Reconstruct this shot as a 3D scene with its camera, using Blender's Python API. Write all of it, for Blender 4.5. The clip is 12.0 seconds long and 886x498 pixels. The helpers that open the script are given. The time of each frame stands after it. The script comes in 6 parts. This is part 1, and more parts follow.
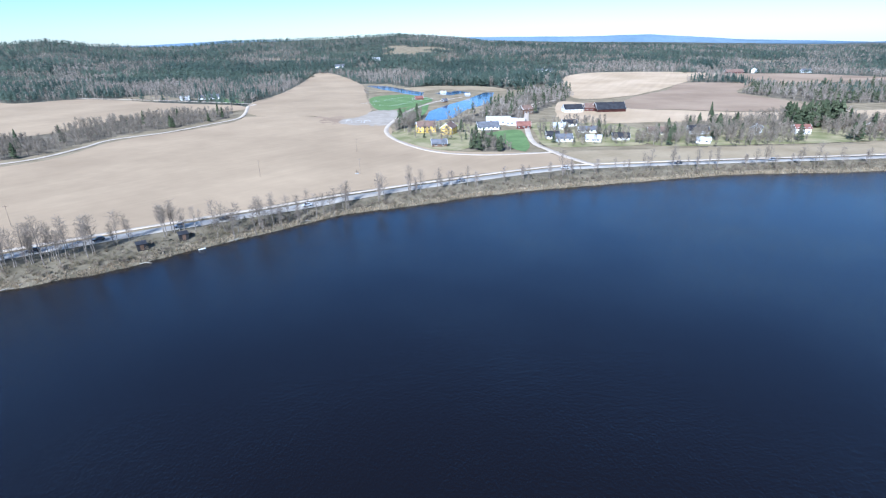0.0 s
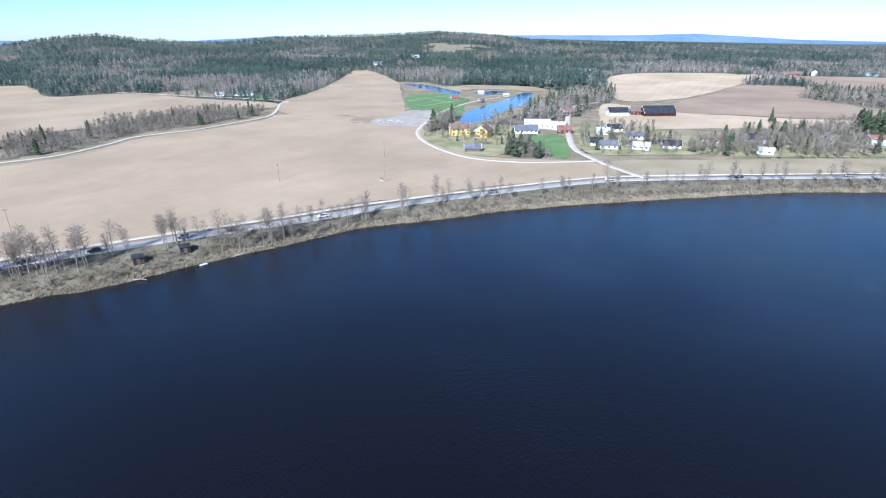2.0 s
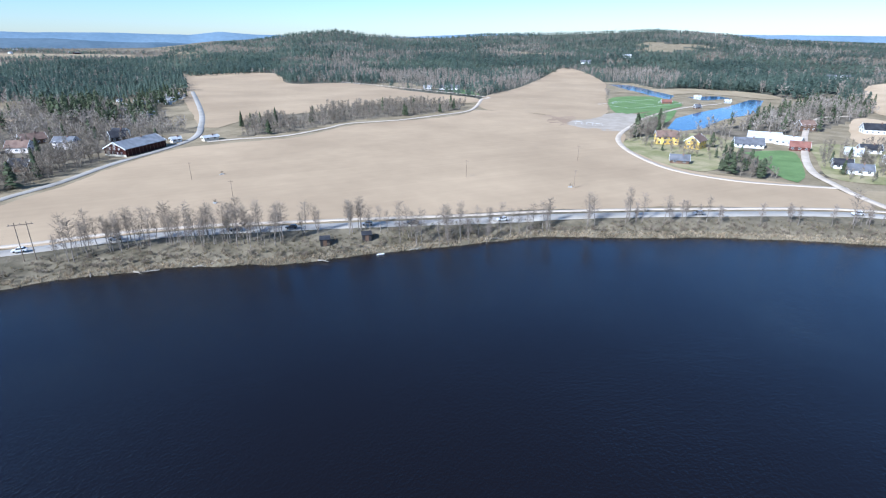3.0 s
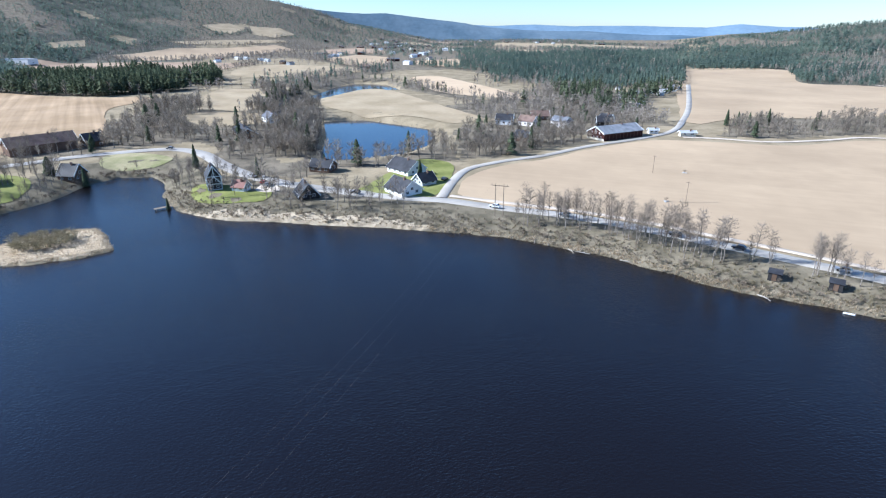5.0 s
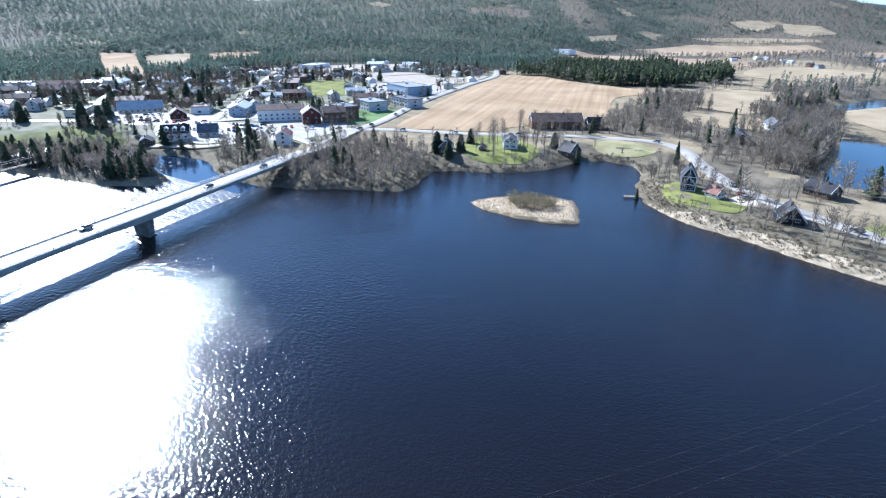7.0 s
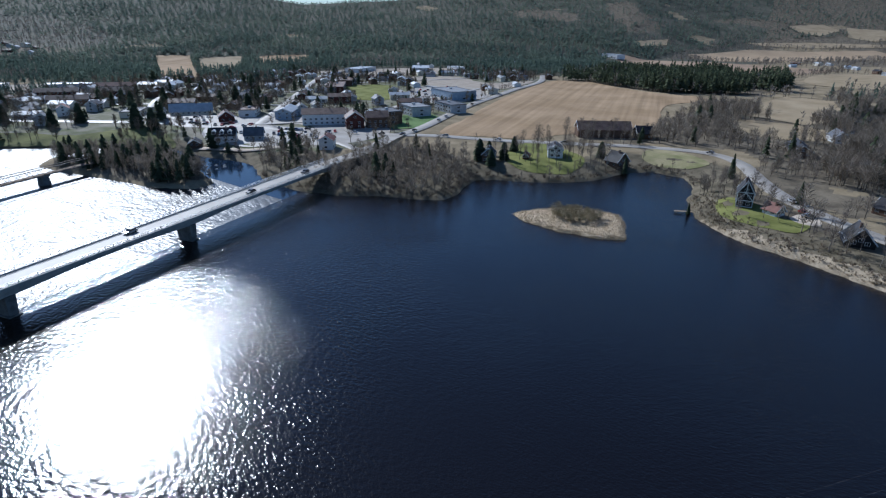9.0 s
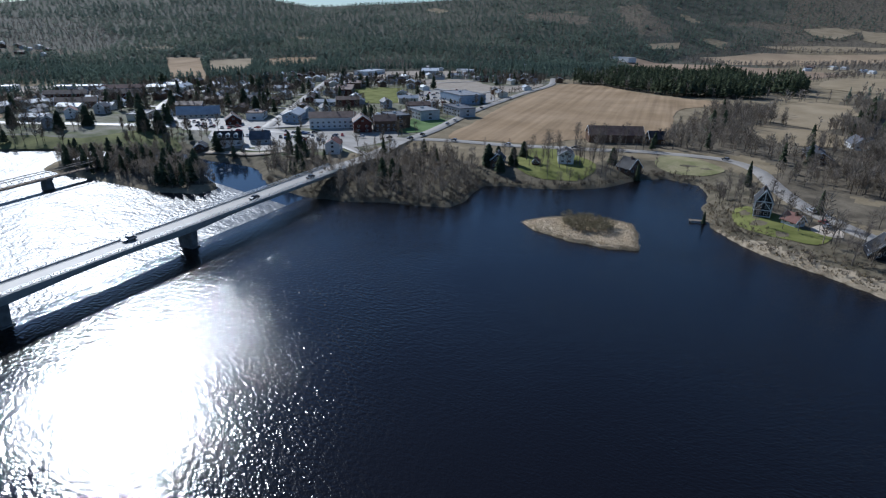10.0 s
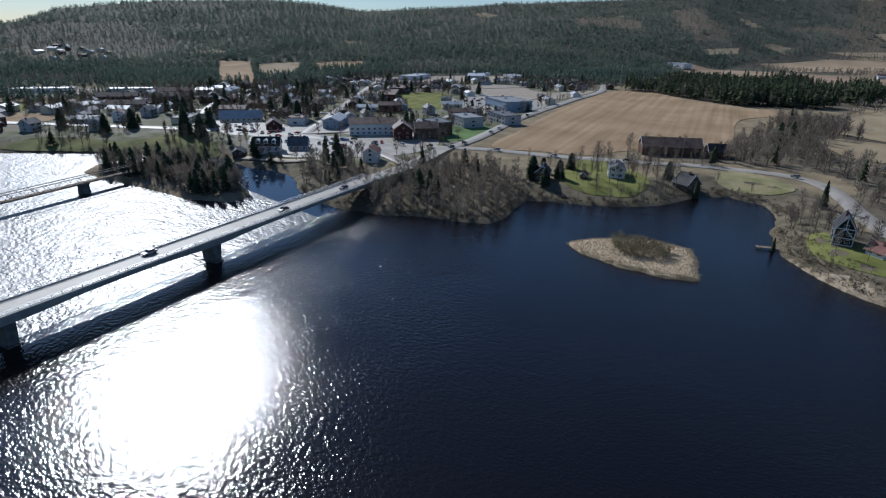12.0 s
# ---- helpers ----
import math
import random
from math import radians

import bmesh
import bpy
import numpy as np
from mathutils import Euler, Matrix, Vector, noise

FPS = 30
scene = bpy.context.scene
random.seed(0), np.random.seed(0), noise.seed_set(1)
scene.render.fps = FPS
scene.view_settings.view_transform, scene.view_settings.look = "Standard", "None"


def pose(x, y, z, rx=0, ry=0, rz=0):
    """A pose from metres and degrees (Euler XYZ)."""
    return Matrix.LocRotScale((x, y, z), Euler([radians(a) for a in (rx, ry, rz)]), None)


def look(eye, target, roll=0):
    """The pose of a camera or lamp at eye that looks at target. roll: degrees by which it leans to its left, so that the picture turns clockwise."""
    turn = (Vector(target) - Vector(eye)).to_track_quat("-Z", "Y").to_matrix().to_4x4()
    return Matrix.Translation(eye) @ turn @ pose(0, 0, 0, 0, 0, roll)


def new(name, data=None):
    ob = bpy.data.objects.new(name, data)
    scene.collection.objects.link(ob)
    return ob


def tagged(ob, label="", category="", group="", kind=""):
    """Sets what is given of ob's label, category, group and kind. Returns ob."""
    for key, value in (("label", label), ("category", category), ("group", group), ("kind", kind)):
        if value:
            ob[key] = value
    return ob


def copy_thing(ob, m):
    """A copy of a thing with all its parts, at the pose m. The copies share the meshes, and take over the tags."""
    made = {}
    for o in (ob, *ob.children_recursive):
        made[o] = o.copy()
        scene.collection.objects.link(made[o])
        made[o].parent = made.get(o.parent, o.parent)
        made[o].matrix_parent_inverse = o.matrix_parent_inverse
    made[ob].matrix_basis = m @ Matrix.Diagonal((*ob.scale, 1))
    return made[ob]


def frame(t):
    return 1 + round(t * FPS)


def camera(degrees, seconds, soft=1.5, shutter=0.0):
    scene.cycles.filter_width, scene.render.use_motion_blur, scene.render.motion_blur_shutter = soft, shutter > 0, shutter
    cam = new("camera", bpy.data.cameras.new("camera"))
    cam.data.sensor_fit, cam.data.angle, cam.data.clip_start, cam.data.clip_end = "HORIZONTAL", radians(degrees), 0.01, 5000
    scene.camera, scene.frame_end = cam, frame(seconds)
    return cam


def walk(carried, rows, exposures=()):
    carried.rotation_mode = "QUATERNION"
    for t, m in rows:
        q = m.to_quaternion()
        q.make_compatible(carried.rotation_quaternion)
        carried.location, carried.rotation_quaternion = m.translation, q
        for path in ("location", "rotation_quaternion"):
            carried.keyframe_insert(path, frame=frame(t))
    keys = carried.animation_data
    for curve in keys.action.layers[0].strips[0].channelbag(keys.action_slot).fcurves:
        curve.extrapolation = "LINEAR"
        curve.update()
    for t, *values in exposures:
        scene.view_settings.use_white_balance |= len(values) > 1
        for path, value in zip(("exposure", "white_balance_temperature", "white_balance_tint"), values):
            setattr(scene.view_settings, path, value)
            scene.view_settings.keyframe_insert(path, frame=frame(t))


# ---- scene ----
cam = camera(77.6, 12.0, soft=1.2)
EXPOSURES = [(0, 0.92, 5000, 9), (1.5, 0.93, 5040, 9), (3, 0.86, 5130, 9), (5, 1.09, 5270, 9), (5.5, 1.33, 5250, 9), (6, 1.56, 5150, 9), (6.5, 1.65, 5080, 9), (7, 1.25, 5150, 9), (7.2, 1.12, 5170, 9), (8.8, -0.06, 5270, 9), (12, -0.38, 5600, 9)]
PATH = [
    (0, (3.615, -23.827, 71.656), (3.455, -21.965, 70.946), -1.2),
    (0.5, (4.091, -17.901, 71.559), (3.927, -16.039, 70.849), -1.1),
    (1, (4.409, -11.187, 71.53), (4.239, -9.326, 70.818), -1.0),
    (1.5, (4.91, -5.164, 71.462), (4.716, -3.306, 70.748), -0.9),
    (2, (4.349, 1.988, 71.191), (4.064, 3.834, 70.476), -0.7),
    (2.5, (3.029, 8.94, 70.724), (2.472, 10.724, 70.01), -0.4),
    (3, (1.792, 15.734, 70.408), (0.893, 17.371, 69.69), -0.0),
    (3.2, (1.908, 18.86, 70.153), (0.86, 20.405, 69.435), -0.0),
    (4.8, (-3.112, 26.254, 69.536), (-4.869, 26.868, 68.802), -0.1),
    (5, (-3.945, 26.742, 69.554), (-5.749, 27.189, 68.817), -0.1),
    (5.5, (-5.557, 25.781, 68.586), (-7.415, 25.766, 67.848), 0.4),
    (6, (-6.336, 25.602, 68.553), (-8.138, 25.151, 67.81), 0.5),
    (6.5, (-8.064, 25.782, 68.651), (-9.727, 24.963, 67.901), 0.5),
    (7, (-8.963, 25.33, 68.817), (-10.508, 24.306, 68.065), 0.6),
    (7.2, (-9.432, 25.956, 68.841), (-10.948, 24.889, 68.09), 0.5),
    (9, (-13.741, 21.929, 70.062), (-15.205, 20.787, 69.318), 0.7),
    (9.5, (-16.154, 20.366, 70.173), (-17.614, 19.217, 69.433), 0.7),
    (10, (-19.012, 18.534, 70.286), (-20.459, 17.366, 69.549), 0.8),
    (10.5, (-22.006, 16.583, 70.465), (-23.419, 15.372, 69.73), 0.8),
    (11, (-25.346, 14.555, 70.622), (-26.723, 13.302, 69.89), 0.9),
    (11.5, (-28.808, 11.979, 70.323), (-30.168, 10.706, 69.595), 0.9),
    (12, (-32.486, 9.564, 70.344), (-33.836, 8.279, 69.618), 0.9),
]
walk(cam, [(t, look(eye, target, roll)) for t, eye, target, roll in PATH], EXPOSURES)

# ---- light: clear spring sky, high sun over the water to the south ----
SUN_LEFT, SUN_UP = 165.0, 34.0
world = bpy.data.worlds.new("sky")
scene.world = world
world.use_nodes = True
wt = world.node_tree
sky = wt.nodes.new("ShaderNodeTexSky")
sky.sky_type, sky.sun_disc = "NISHITA", False
sky.sun_elevation, sky.sun_rotation = radians(SUN_UP), radians(360 - SUN_LEFT)
sky.air_density, sky.dust_density, sky.ozone_density = 1.0, 0.22, 5.5
wt.nodes["Background"].inputs["Strength"].default_value = 0.088
wt.links.new(sky.outputs[0], wt.nodes["Background"].inputs["Color"])
sun = new("sun", bpy.data.lights.new("sun", "SUN"))
sun.data.energy, sun.data.angle, sun.data.color = 5.4, radians(0.53), (1.0, 0.95, 0.88)
sun_way = Vector((-math.sin(radians(SUN_LEFT)) * math.cos(radians(SUN_UP)), math.cos(radians(SUN_LEFT)) * math.cos(radians(SUN_UP)), math.sin(radians(SUN_UP))))
sun.matrix_world = look(sun_way * 500, (0, 0, 0))


# ---- materials ----
def surface(name, dark, light, size, rough=0.9, bump=0.0, speck=0.25, metal=0.0, vary="", amount=0.25, rows=None, spec=0.04, sheer=0.0):
    """Two tones mixed by noise of a real size, with finer specks, relief and, if asked, a change from piece to piece."""
    m = bpy.data.materials.new(name)
    m.use_nodes = True
    t = m.node_tree
    n, l = t.nodes, t.links
    b = n["Principled BSDF"]
    b.inputs["Roughness"].default_value, b.inputs["Metallic"].default_value = rough, metal
    b.inputs["Specular IOR Level"].default_value = spec
    geo = n.new("ShaderNodeNewGeometry")
    big, fine = n.new("ShaderNodeTexNoise"), n.new("ShaderNodeTexNoise")
    for node, scale in ((big, 1 / size), (fine, 9 / size)):
        node.inputs["Scale"].default_value, node.inputs["Detail"].default_value = scale, 5
        l.new(geo.outputs["Position"], node.inputs["Vector"])
    ramp = n.new("ShaderNodeValToRGB")
    ramp.color_ramp.elements[0].position, ramp.color_ramp.elements[1].position = 0.34, 0.66
    ramp.color_ramp.elements[0].color, ramp.color_ramp.elements[1].color = (*dark, 1), (*light, 1)
    l.new(big.outputs["Fac"], ramp.inputs["Fac"])
    colour = ramp.outputs["Color"]

    def times(colour, low, high, value):
        span, mul = n.new("ShaderNodeMapRange"), n.new("ShaderNodeMix")
        mul.data_type, mul.blend_type = "RGBA", "MULTIPLY"
        mul.inputs["Factor"].default_value = 1
        span.inputs["To Min"].default_value, span.inputs["To Max"].default_value = low, high
        l.new(value, span.inputs["Value"])
        l.new(colour, mul.inputs[6])
        l.new(span.outputs[0], mul.inputs[7])
        return mul.outputs[2]

    colour = times(colour, 1 - speck, 1 + speck, fine.outputs["Fac"])
    if rows:
        angle, spacing, depth = rows
        turn, long, wave = n.new("ShaderNodeMapping"), n.new("ShaderNodeMapping"), n.new("ShaderNodeTexNoise")
        turn.inputs["Rotation"].default_value[2] = radians(angle)
        long.inputs["Scale"].default_value = (1 / spacing, 0.03 / spacing, 0.0)
        wave.inputs["Scale"].default_value, wave.inputs["Detail"].default_value = 1.0, 2
        l.new(geo.outputs["Position"], turn.inputs["Vector"])
        l.new(turn.outputs[0], long.inputs["Vector"])
        l.new(long.outputs[0], wave.inputs["Vector"])
        colour = times(colour, 1 - depth, 1 + depth, wave.outputs["Fac"])
    if vary == "island":
        colour = times(colour, 1 - amount, 1 + amount, geo.outputs["Random Per Island"])
    elif vary == "object":
        colour = times(colour, 1 - amount, 1 + amount, n.new("ShaderNodeObjectInfo").outputs["Random"])
    l.new(colour, b.inputs["Base Color"])
    if sheer:
        thin, blend = n.new("ShaderNodeBsdfTranslucent"), n.new("ShaderNodeMixShader")
        blend.inputs[0].default_value = sheer
        l.new(colour, thin.inputs["Color"])
        l.new(b.outputs[0], blend.inputs[1])
        l.new(thin.outputs[0], blend.inputs[2])
        l.new(blend.outputs[0], n["Material Output"].inputs["Surface"])
    if bump:
        relief = n.new("ShaderNodeBump")
        relief.inputs["Strength"].default_value, relief.inputs["Distance"].default_value = 0.6, bump
        l.new(fine.outputs["Fac"], relief.inputs["Height"])
        l.new(relief.outputs[0], b.inputs["Normal"])
    return m


def water_surface(name, deep, rough, waves, ior=1.333, calm=0.45, patch_size=45.0, windy=None):
    """Clear dark water: mirror gloss broken by waves of several lengths that swell and fade in patches.
    waves: length and height in metres of each train; a third value gives it to the windy (1) or the lee water (0) only.
    windy: the roughness of the reach below the bridge, where the wind ruffles the river."""
    m = bpy.data.materials.new(name)
    m.use_nodes = True
    n, l = m.node_tree.nodes, m.node_tree.links
    b = n["Principled BSDF"]
    b.inputs["Base Color"].default_value = (*deep, 1)
    b.inputs["Roughness"].default_value, b.inputs["IOR"].default_value = rough, ior
    geo, patch, still = n.new("ShaderNodeNewGeometry"), n.new("ShaderNodeTexNoise"), n.new("ShaderNodeMapRange")
    patch.inputs["Scale"].default_value, patch.inputs["Detail"].default_value = 1 / patch_size, 3
    l.new(geo.outputs["Position"], patch.inputs["Vector"])
    still.inputs["From Min"].default_value, still.inputs["From Max"].default_value = 0.36, 0.64
    still.inputs["To Min"].default_value, still.inputs["To Max"].default_value = calm, 1.0
    l.new(patch.outputs["Fac"], still.inputs["Value"])
    if windy is not None:
        line, wind, lee = n.new("ShaderNodeVectorMath"), n.new("ShaderNodeMapRange"), n.new("ShaderNodeMath")
        line.operation, line.inputs[1].default_value = "DOT_PRODUCT", (-0.5, 1.0, 0.0)
        l.new(geo.outputs["Position"], line.inputs[0])
        wind.inputs["From Min"].default_value, wind.inputs["From Max"].default_value = 25.0, -18.0
        l.new(line.outputs["Value"], wind.inputs["Value"])
        lee.operation, lee.inputs[0].default_value = "SUBTRACT", 1.0
        l.new(wind.outputs[0], lee.inputs[1])
        gloss = n.new("ShaderNodeMapRange")
        gloss.inputs["To Min"].default_value, gloss.inputs["To Max"].default_value = rough, windy
        l.new(wind.outputs[0], gloss.inputs["Value"])
        l.new(gloss.outputs[0], b.inputs["Roughness"])
    before = None
    for k, (length, tall, *where) in enumerate(waves):
        turn, train, bump = n.new("ShaderNodeMapping"), n.new("ShaderNodeTexNoise"), n.new("ShaderNodeBump")
        turn.inputs["Rotation"].default_value[2] = radians(25 + 37 * k)
        turn.inputs["Scale"].default_value = (1 / length, 0.6 / length, 1 / length)
        train.inputs["Scale"].default_value, train.inputs["Detail"].default_value = 1.0, 1
        l.new(geo.outputs["Position"], turn.inputs["Vector"])
        l.new(turn.outputs[0], train.inputs["Vector"])
        bump.inputs["Distance"].default_value = tall
        force = still
        if where:
            force = n.new("ShaderNodeMath")
            force.operation = "MULTIPLY"
            l.new(still.outputs[0], force.inputs[0])
            l.new((wind if where[0] else lee).outputs[0], force.inputs[1])
        l.new(force.outputs[0], bump.inputs["Strength"])
        l.new(train.outputs["Fac"], bump.inputs["Height"])
        if before:
            l.new(before.outputs[0], bump.inputs["Normal"])
        before = bump
    l.new(before.outputs[0], b.inputs["Normal"])
    return m


M = dict(
    ground=surface("rough_grass", (0.20, 0.16, 0.10), (0.305, 0.245, 0.158), 14, bump=0.3),
    bank=surface("bank_soil", (0.10, 0.085, 0.057), (0.205, 0.172, 0.118), 6, bump=0.3),
    floor=surface("forest_floor", (0.08, 0.082, 0.06), (0.135, 0.125, 0.095), 60, bump=0.5),
    litter=surface("leaf_litter", (0.105, 0.088, 0.064), (0.21, 0.175, 0.125), 9, bump=0.3),
    field=surface("harrowed_soil", (0.33, 0.245, 0.157), (0.415, 0.31, 0.199), 70, speck=0.1, rows=(35, 3.2, 0.08)),
    pale=surface("pale_stubble", (0.42, 0.31, 0.195), (0.53, 0.40, 0.265), 70, speck=0.08, rows=(20, 6, 0.12)),
    tilled=surface("tilled_stubble", (0.30, 0.21, 0.122), (0.385, 0.275, 0.168), 40, speck=0.1, rows=(-107.5, 5, 0.42)),
    brown=surface("brown_soil", (0.26, 0.185, 0.125), (0.36, 0.265, 0.18), 80, speck=0.08),
    meadow=surface("dry_meadow", (0.285, 0.222, 0.137), (0.375, 0.297, 0.192), 30, speck=0.15),
    lawn=surface("spring_lawn", (0.14, 0.15, 0.045), (0.235, 0.235, 0.08), 10, speck=0.2),
    turf=surface("bright_turf", (0.12, 0.18, 0.07), (0.165, 0.24, 0.095), 12, speck=0.15),
    orchard=surface("rough_orchard_grass", (0.10, 0.105, 0.045), (0.20, 0.20, 0.08), 12, speck=0.25),
    garden=surface("mown_garden", (0.195, 0.192, 0.085), (0.36, 0.305, 0.18), 13, speck=0.2),
    asphalt=surface("worn_asphalt", (0.31, 0.275, 0.23), (0.40, 0.36, 0.305), 9, speck=0.12, rough=0.55, spec=0.25),
    gravel=surface("pale_gravel", (0.44, 0.365, 0.285), (0.55, 0.465, 0.37), 6, speck=0.15),
    yard=surface("grey_yard_gravel", (0.32, 0.272, 0.215), (0.41, 0.35, 0.283), 8, speck=0.2),
    town=surface("town_ground", (0.125, 0.135, 0.066), (0.27, 0.245, 0.195), 13, speck=0.25),
    reed=surface("dry_reed", (0.37, 0.30, 0.205), (0.53, 0.435, 0.31), 3, vary="island", amount=0.22, sheer=0.4),
    straw=surface("reed_bed", (0.45, 0.36, 0.24), (0.62, 0.50, 0.35), 2, bump=0.25),
    sedge=surface("flattened_sedge", (0.30, 0.244, 0.168), (0.46, 0.376, 0.264), 2.5, bump=0.2),
    grass=surface("matted_grass", (0.18, 0.15, 0.09), (0.34, 0.278, 0.178), 9, vary="island", amount=0.3, sheer=0.35),
    brush=surface("bare_brush", (0.145, 0.114, 0.083), (0.24, 0.193, 0.142), 4, vary="island", amount=0.3),
    bark=surface("grey_bark", (0.15, 0.125, 0.105), (0.26, 0.22, 0.185), 1.2, bump=0.02),
    birch=surface("pale_birch_bark", (0.13, 0.11, 0.088), (0.30, 0.262, 0.22), 0.8, bump=0.02),
    twig=surface("bare_twigs", (0.19, 0.155, 0.125), (0.30, 0.25, 0.205), 5, vary="island", amount=0.25),
    near_twig=surface("pale_bare_twigs", (0.165, 0.136, 0.108), (0.265, 0.22, 0.178), 5, vary="island", amount=0.25, sheer=0.12),
    grove_twig=surface("grove_twigs", (0.155, 0.131, 0.103), (0.30, 0.254, 0.20), 12, vary="island", amount=0.35, sheer=0.25),
    wood_twig=surface("woodland_twigs", (0.20, 0.171, 0.14), (0.32, 0.276, 0.228), 25, vary="island", amount=0.25, sheer=0.14),
    bud=surface("budding_twigs", (0.165, 0.14, 0.085), (0.275, 0.232, 0.145), 5, vary="island", amount=0.25, sheer=0.3),
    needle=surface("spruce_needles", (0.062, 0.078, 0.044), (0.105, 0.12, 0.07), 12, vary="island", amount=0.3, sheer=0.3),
    # Hill conifers: distance haze is mixed into these paler, bluer needle colours.
    pine=surface("hazed_spruce_needles", (0.086, 0.12, 0.1), (0.152, 0.192, 0.148), 75, vary="island", amount=0.2, sheer=0.55),
    young_pine=surface("hazed_pine_needles", (0.122, 0.162, 0.124), (0.185, 0.225, 0.167), 70, vary="island", amount=0.2, sheer=0.55),
    # Ridge woods: the blue of aerial haze is part of the base colour.
    far=surface("hazed_far_woods", (0.08, 0.118, 0.152), (0.125, 0.165, 0.20), 260, speck=0.25),
    far2=surface("hazed_farther_woods", (0.13, 0.19, 0.25), (0.165, 0.228, 0.29), 300, speck=0.2),
    # Pier concrete: a darker grey that has the piers' shade in it.
    shaded=surface("shaded_concrete", (0.12, 0.12, 0.115), (0.22, 0.215, 0.205), 2, bump=0.02),
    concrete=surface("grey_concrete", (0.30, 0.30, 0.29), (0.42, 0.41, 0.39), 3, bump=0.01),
    steel=surface("galvanised_steel", (0.38, 0.39, 0.40), (0.50, 0.51, 0.52), 1, rough=0.45, metal=0.7),
    rust=surface("old_steel", (0.14, 0.12, 0.11), (0.22, 0.19, 0.17), 2, rough=0.7, metal=0.3),
    wood=surface("weathered_wood", (0.17, 0.13, 0.095), (0.30, 0.24, 0.18), 1.5, bump=0.01),
    log=surface("driftwood", (0.27, 0.24, 0.20), (0.42, 0.38, 0.32), 1),
)
for key, dark, light in (
    ("white", (0.63, 0.63, 0.615), (0.73, 0.73, 0.715)), ("yellow", (0.62, 0.42, 0.10), (0.74, 0.52, 0.15)), ("barn", (0.035, 0.016, 0.013), (0.06, 0.024, 0.02)), ("red", (0.075, 0.03, 0.024), (0.115, 0.047, 0.038)),
    ("brownwall", (0.10, 0.065, 0.045), (0.16, 0.105, 0.075)), ("black", (0.025, 0.024, 0.025), (0.05, 0.047, 0.045)), ("grey", (0.36, 0.37, 0.38), (0.48, 0.49, 0.50)),
    ("blue", (0.25, 0.32, 0.40), (0.34, 0.41, 0.49)), ("cream", (0.58, 0.53, 0.42), (0.68, 0.63, 0.52)), ("pink", (0.62, 0.55, 0.51), (0.72, 0.65, 0.60)),
):
    M[key] = surface(key + "_boards", dark, light, 2.5, rough=0.7, speck=0.1)
for key, dark, light in (
    ("tile", (0.022, 0.022, 0.025), (0.045, 0.045, 0.05)), ("slate", (0.09, 0.092, 0.10), (0.15, 0.152, 0.165)), ("redroof", (0.16, 0.072, 0.055), (0.235, 0.11, 0.083)),
    ("oldtin", (0.19, 0.195, 0.205), (0.29, 0.295, 0.305)), ("brownroof", (0.13, 0.085, 0.065), (0.20, 0.135, 0.105)), ("metalroof", (0.36, 0.37, 0.38), (0.48, 0.49, 0.50)),
):
    M[key] = surface(key, dark, light, 3, rough=0.45 if key == "metalroof" else 0.65, speck=0.15, spec=0.5 if key == "metalroof" else 0.2)
M["glass"] = surface("window_glass", (0.02, 0.025, 0.03), (0.04, 0.045, 0.055), 2, rough=0.08, spec=0.6)
M["rubber"] = surface("tyre_rubber", (0.02, 0.02, 0.02), (0.035, 0.035, 0.035), 0.5)
for key, c in (("car_white", (0.75, 0.75, 0.75)), ("car_black", (0.03, 0.03, 0.035)), ("car_grey", (0.25, 0.26, 0.28)), ("car_red", (0.45, 0.04, 0.03)), ("car_blue", (0.06, 0.12, 0.30))):
    M[key] = surface(key, tuple(v * 0.92 for v in c), c, 2, rough=0.3, speck=0.03, spec=0.6)
M["river"] = water_surface("river_water", (0.0052, 0.0038, 0.0037), 0.165, [(2.6, 0.07), (0.85, 0.31, 1), (0.54, 0.14, 0), (0.28, 0.075)], ior=1.43, calm=0.42, patch_size=60.0, windy=0.12)
M["rapids"] = water_surface("rapid_water", (0.006, 0.006, 0.008), 0.38, [(6, 0.6), (1.4, 0.42), (0.5, 0.1)], ior=1.5, calm=0.4, patch_size=12.0)
M["still"] = water_surface("still_water", (0.010, 0.02, 0.04), 0.06, [(2.5, 0.05), (0.6, 0.02)])
# Sky mirrored by ripples is put into this water's blue base colour.
M["pond"] = water_surface("sky_tinted_water", (0.012, 0.05, 0.14), 0.1, [(4, 0.12), (1.2, 0.06)])


# ---- plan: banks of the river and ponds, in metres ----
SHORE = [(6000, 520), (1200, 400), (500, 345), (300, 308), (216, 290), (180, 286), (134, 281), (90, 268), (57, 258), (14, 243), (-13, 230), (-38, 216), (-60, 205),
         (-79, 187), (-95, 171), (-109, 156), (-121, 144), (-131, 135), (-144, 127), (-155, 119), (-166, 108), (-180, 92), (-191, 73), (-200, 54), (-208, 34), (-217, 14)]
COVE = [(-224, -5), (-234, -20), (-246, -29), (-267, -38), (-290, -42), (-307, -52), (-310, -67), (-300, -77), (-273, -84), (-255, -98), (-247, -110),
        (-243, -122), (-234, -131), (-221, -127), (-208, -122), (-196, -121), (-189, -133), (-184, -146), (-175, -157), (-168, -172), (-165, -188), (-168, -214)]
TOWN_BANK = [(-180, -238), (-181, -262), (-176, -275), (-175, -291), (-174, -312), (-154, -339), (-120, -376), (-97, -398), (-50, -450), (20, -560), (80, -900), (80, -6000),
             (-6000, -6000), (-6000, 6000), (6000, 6000)]
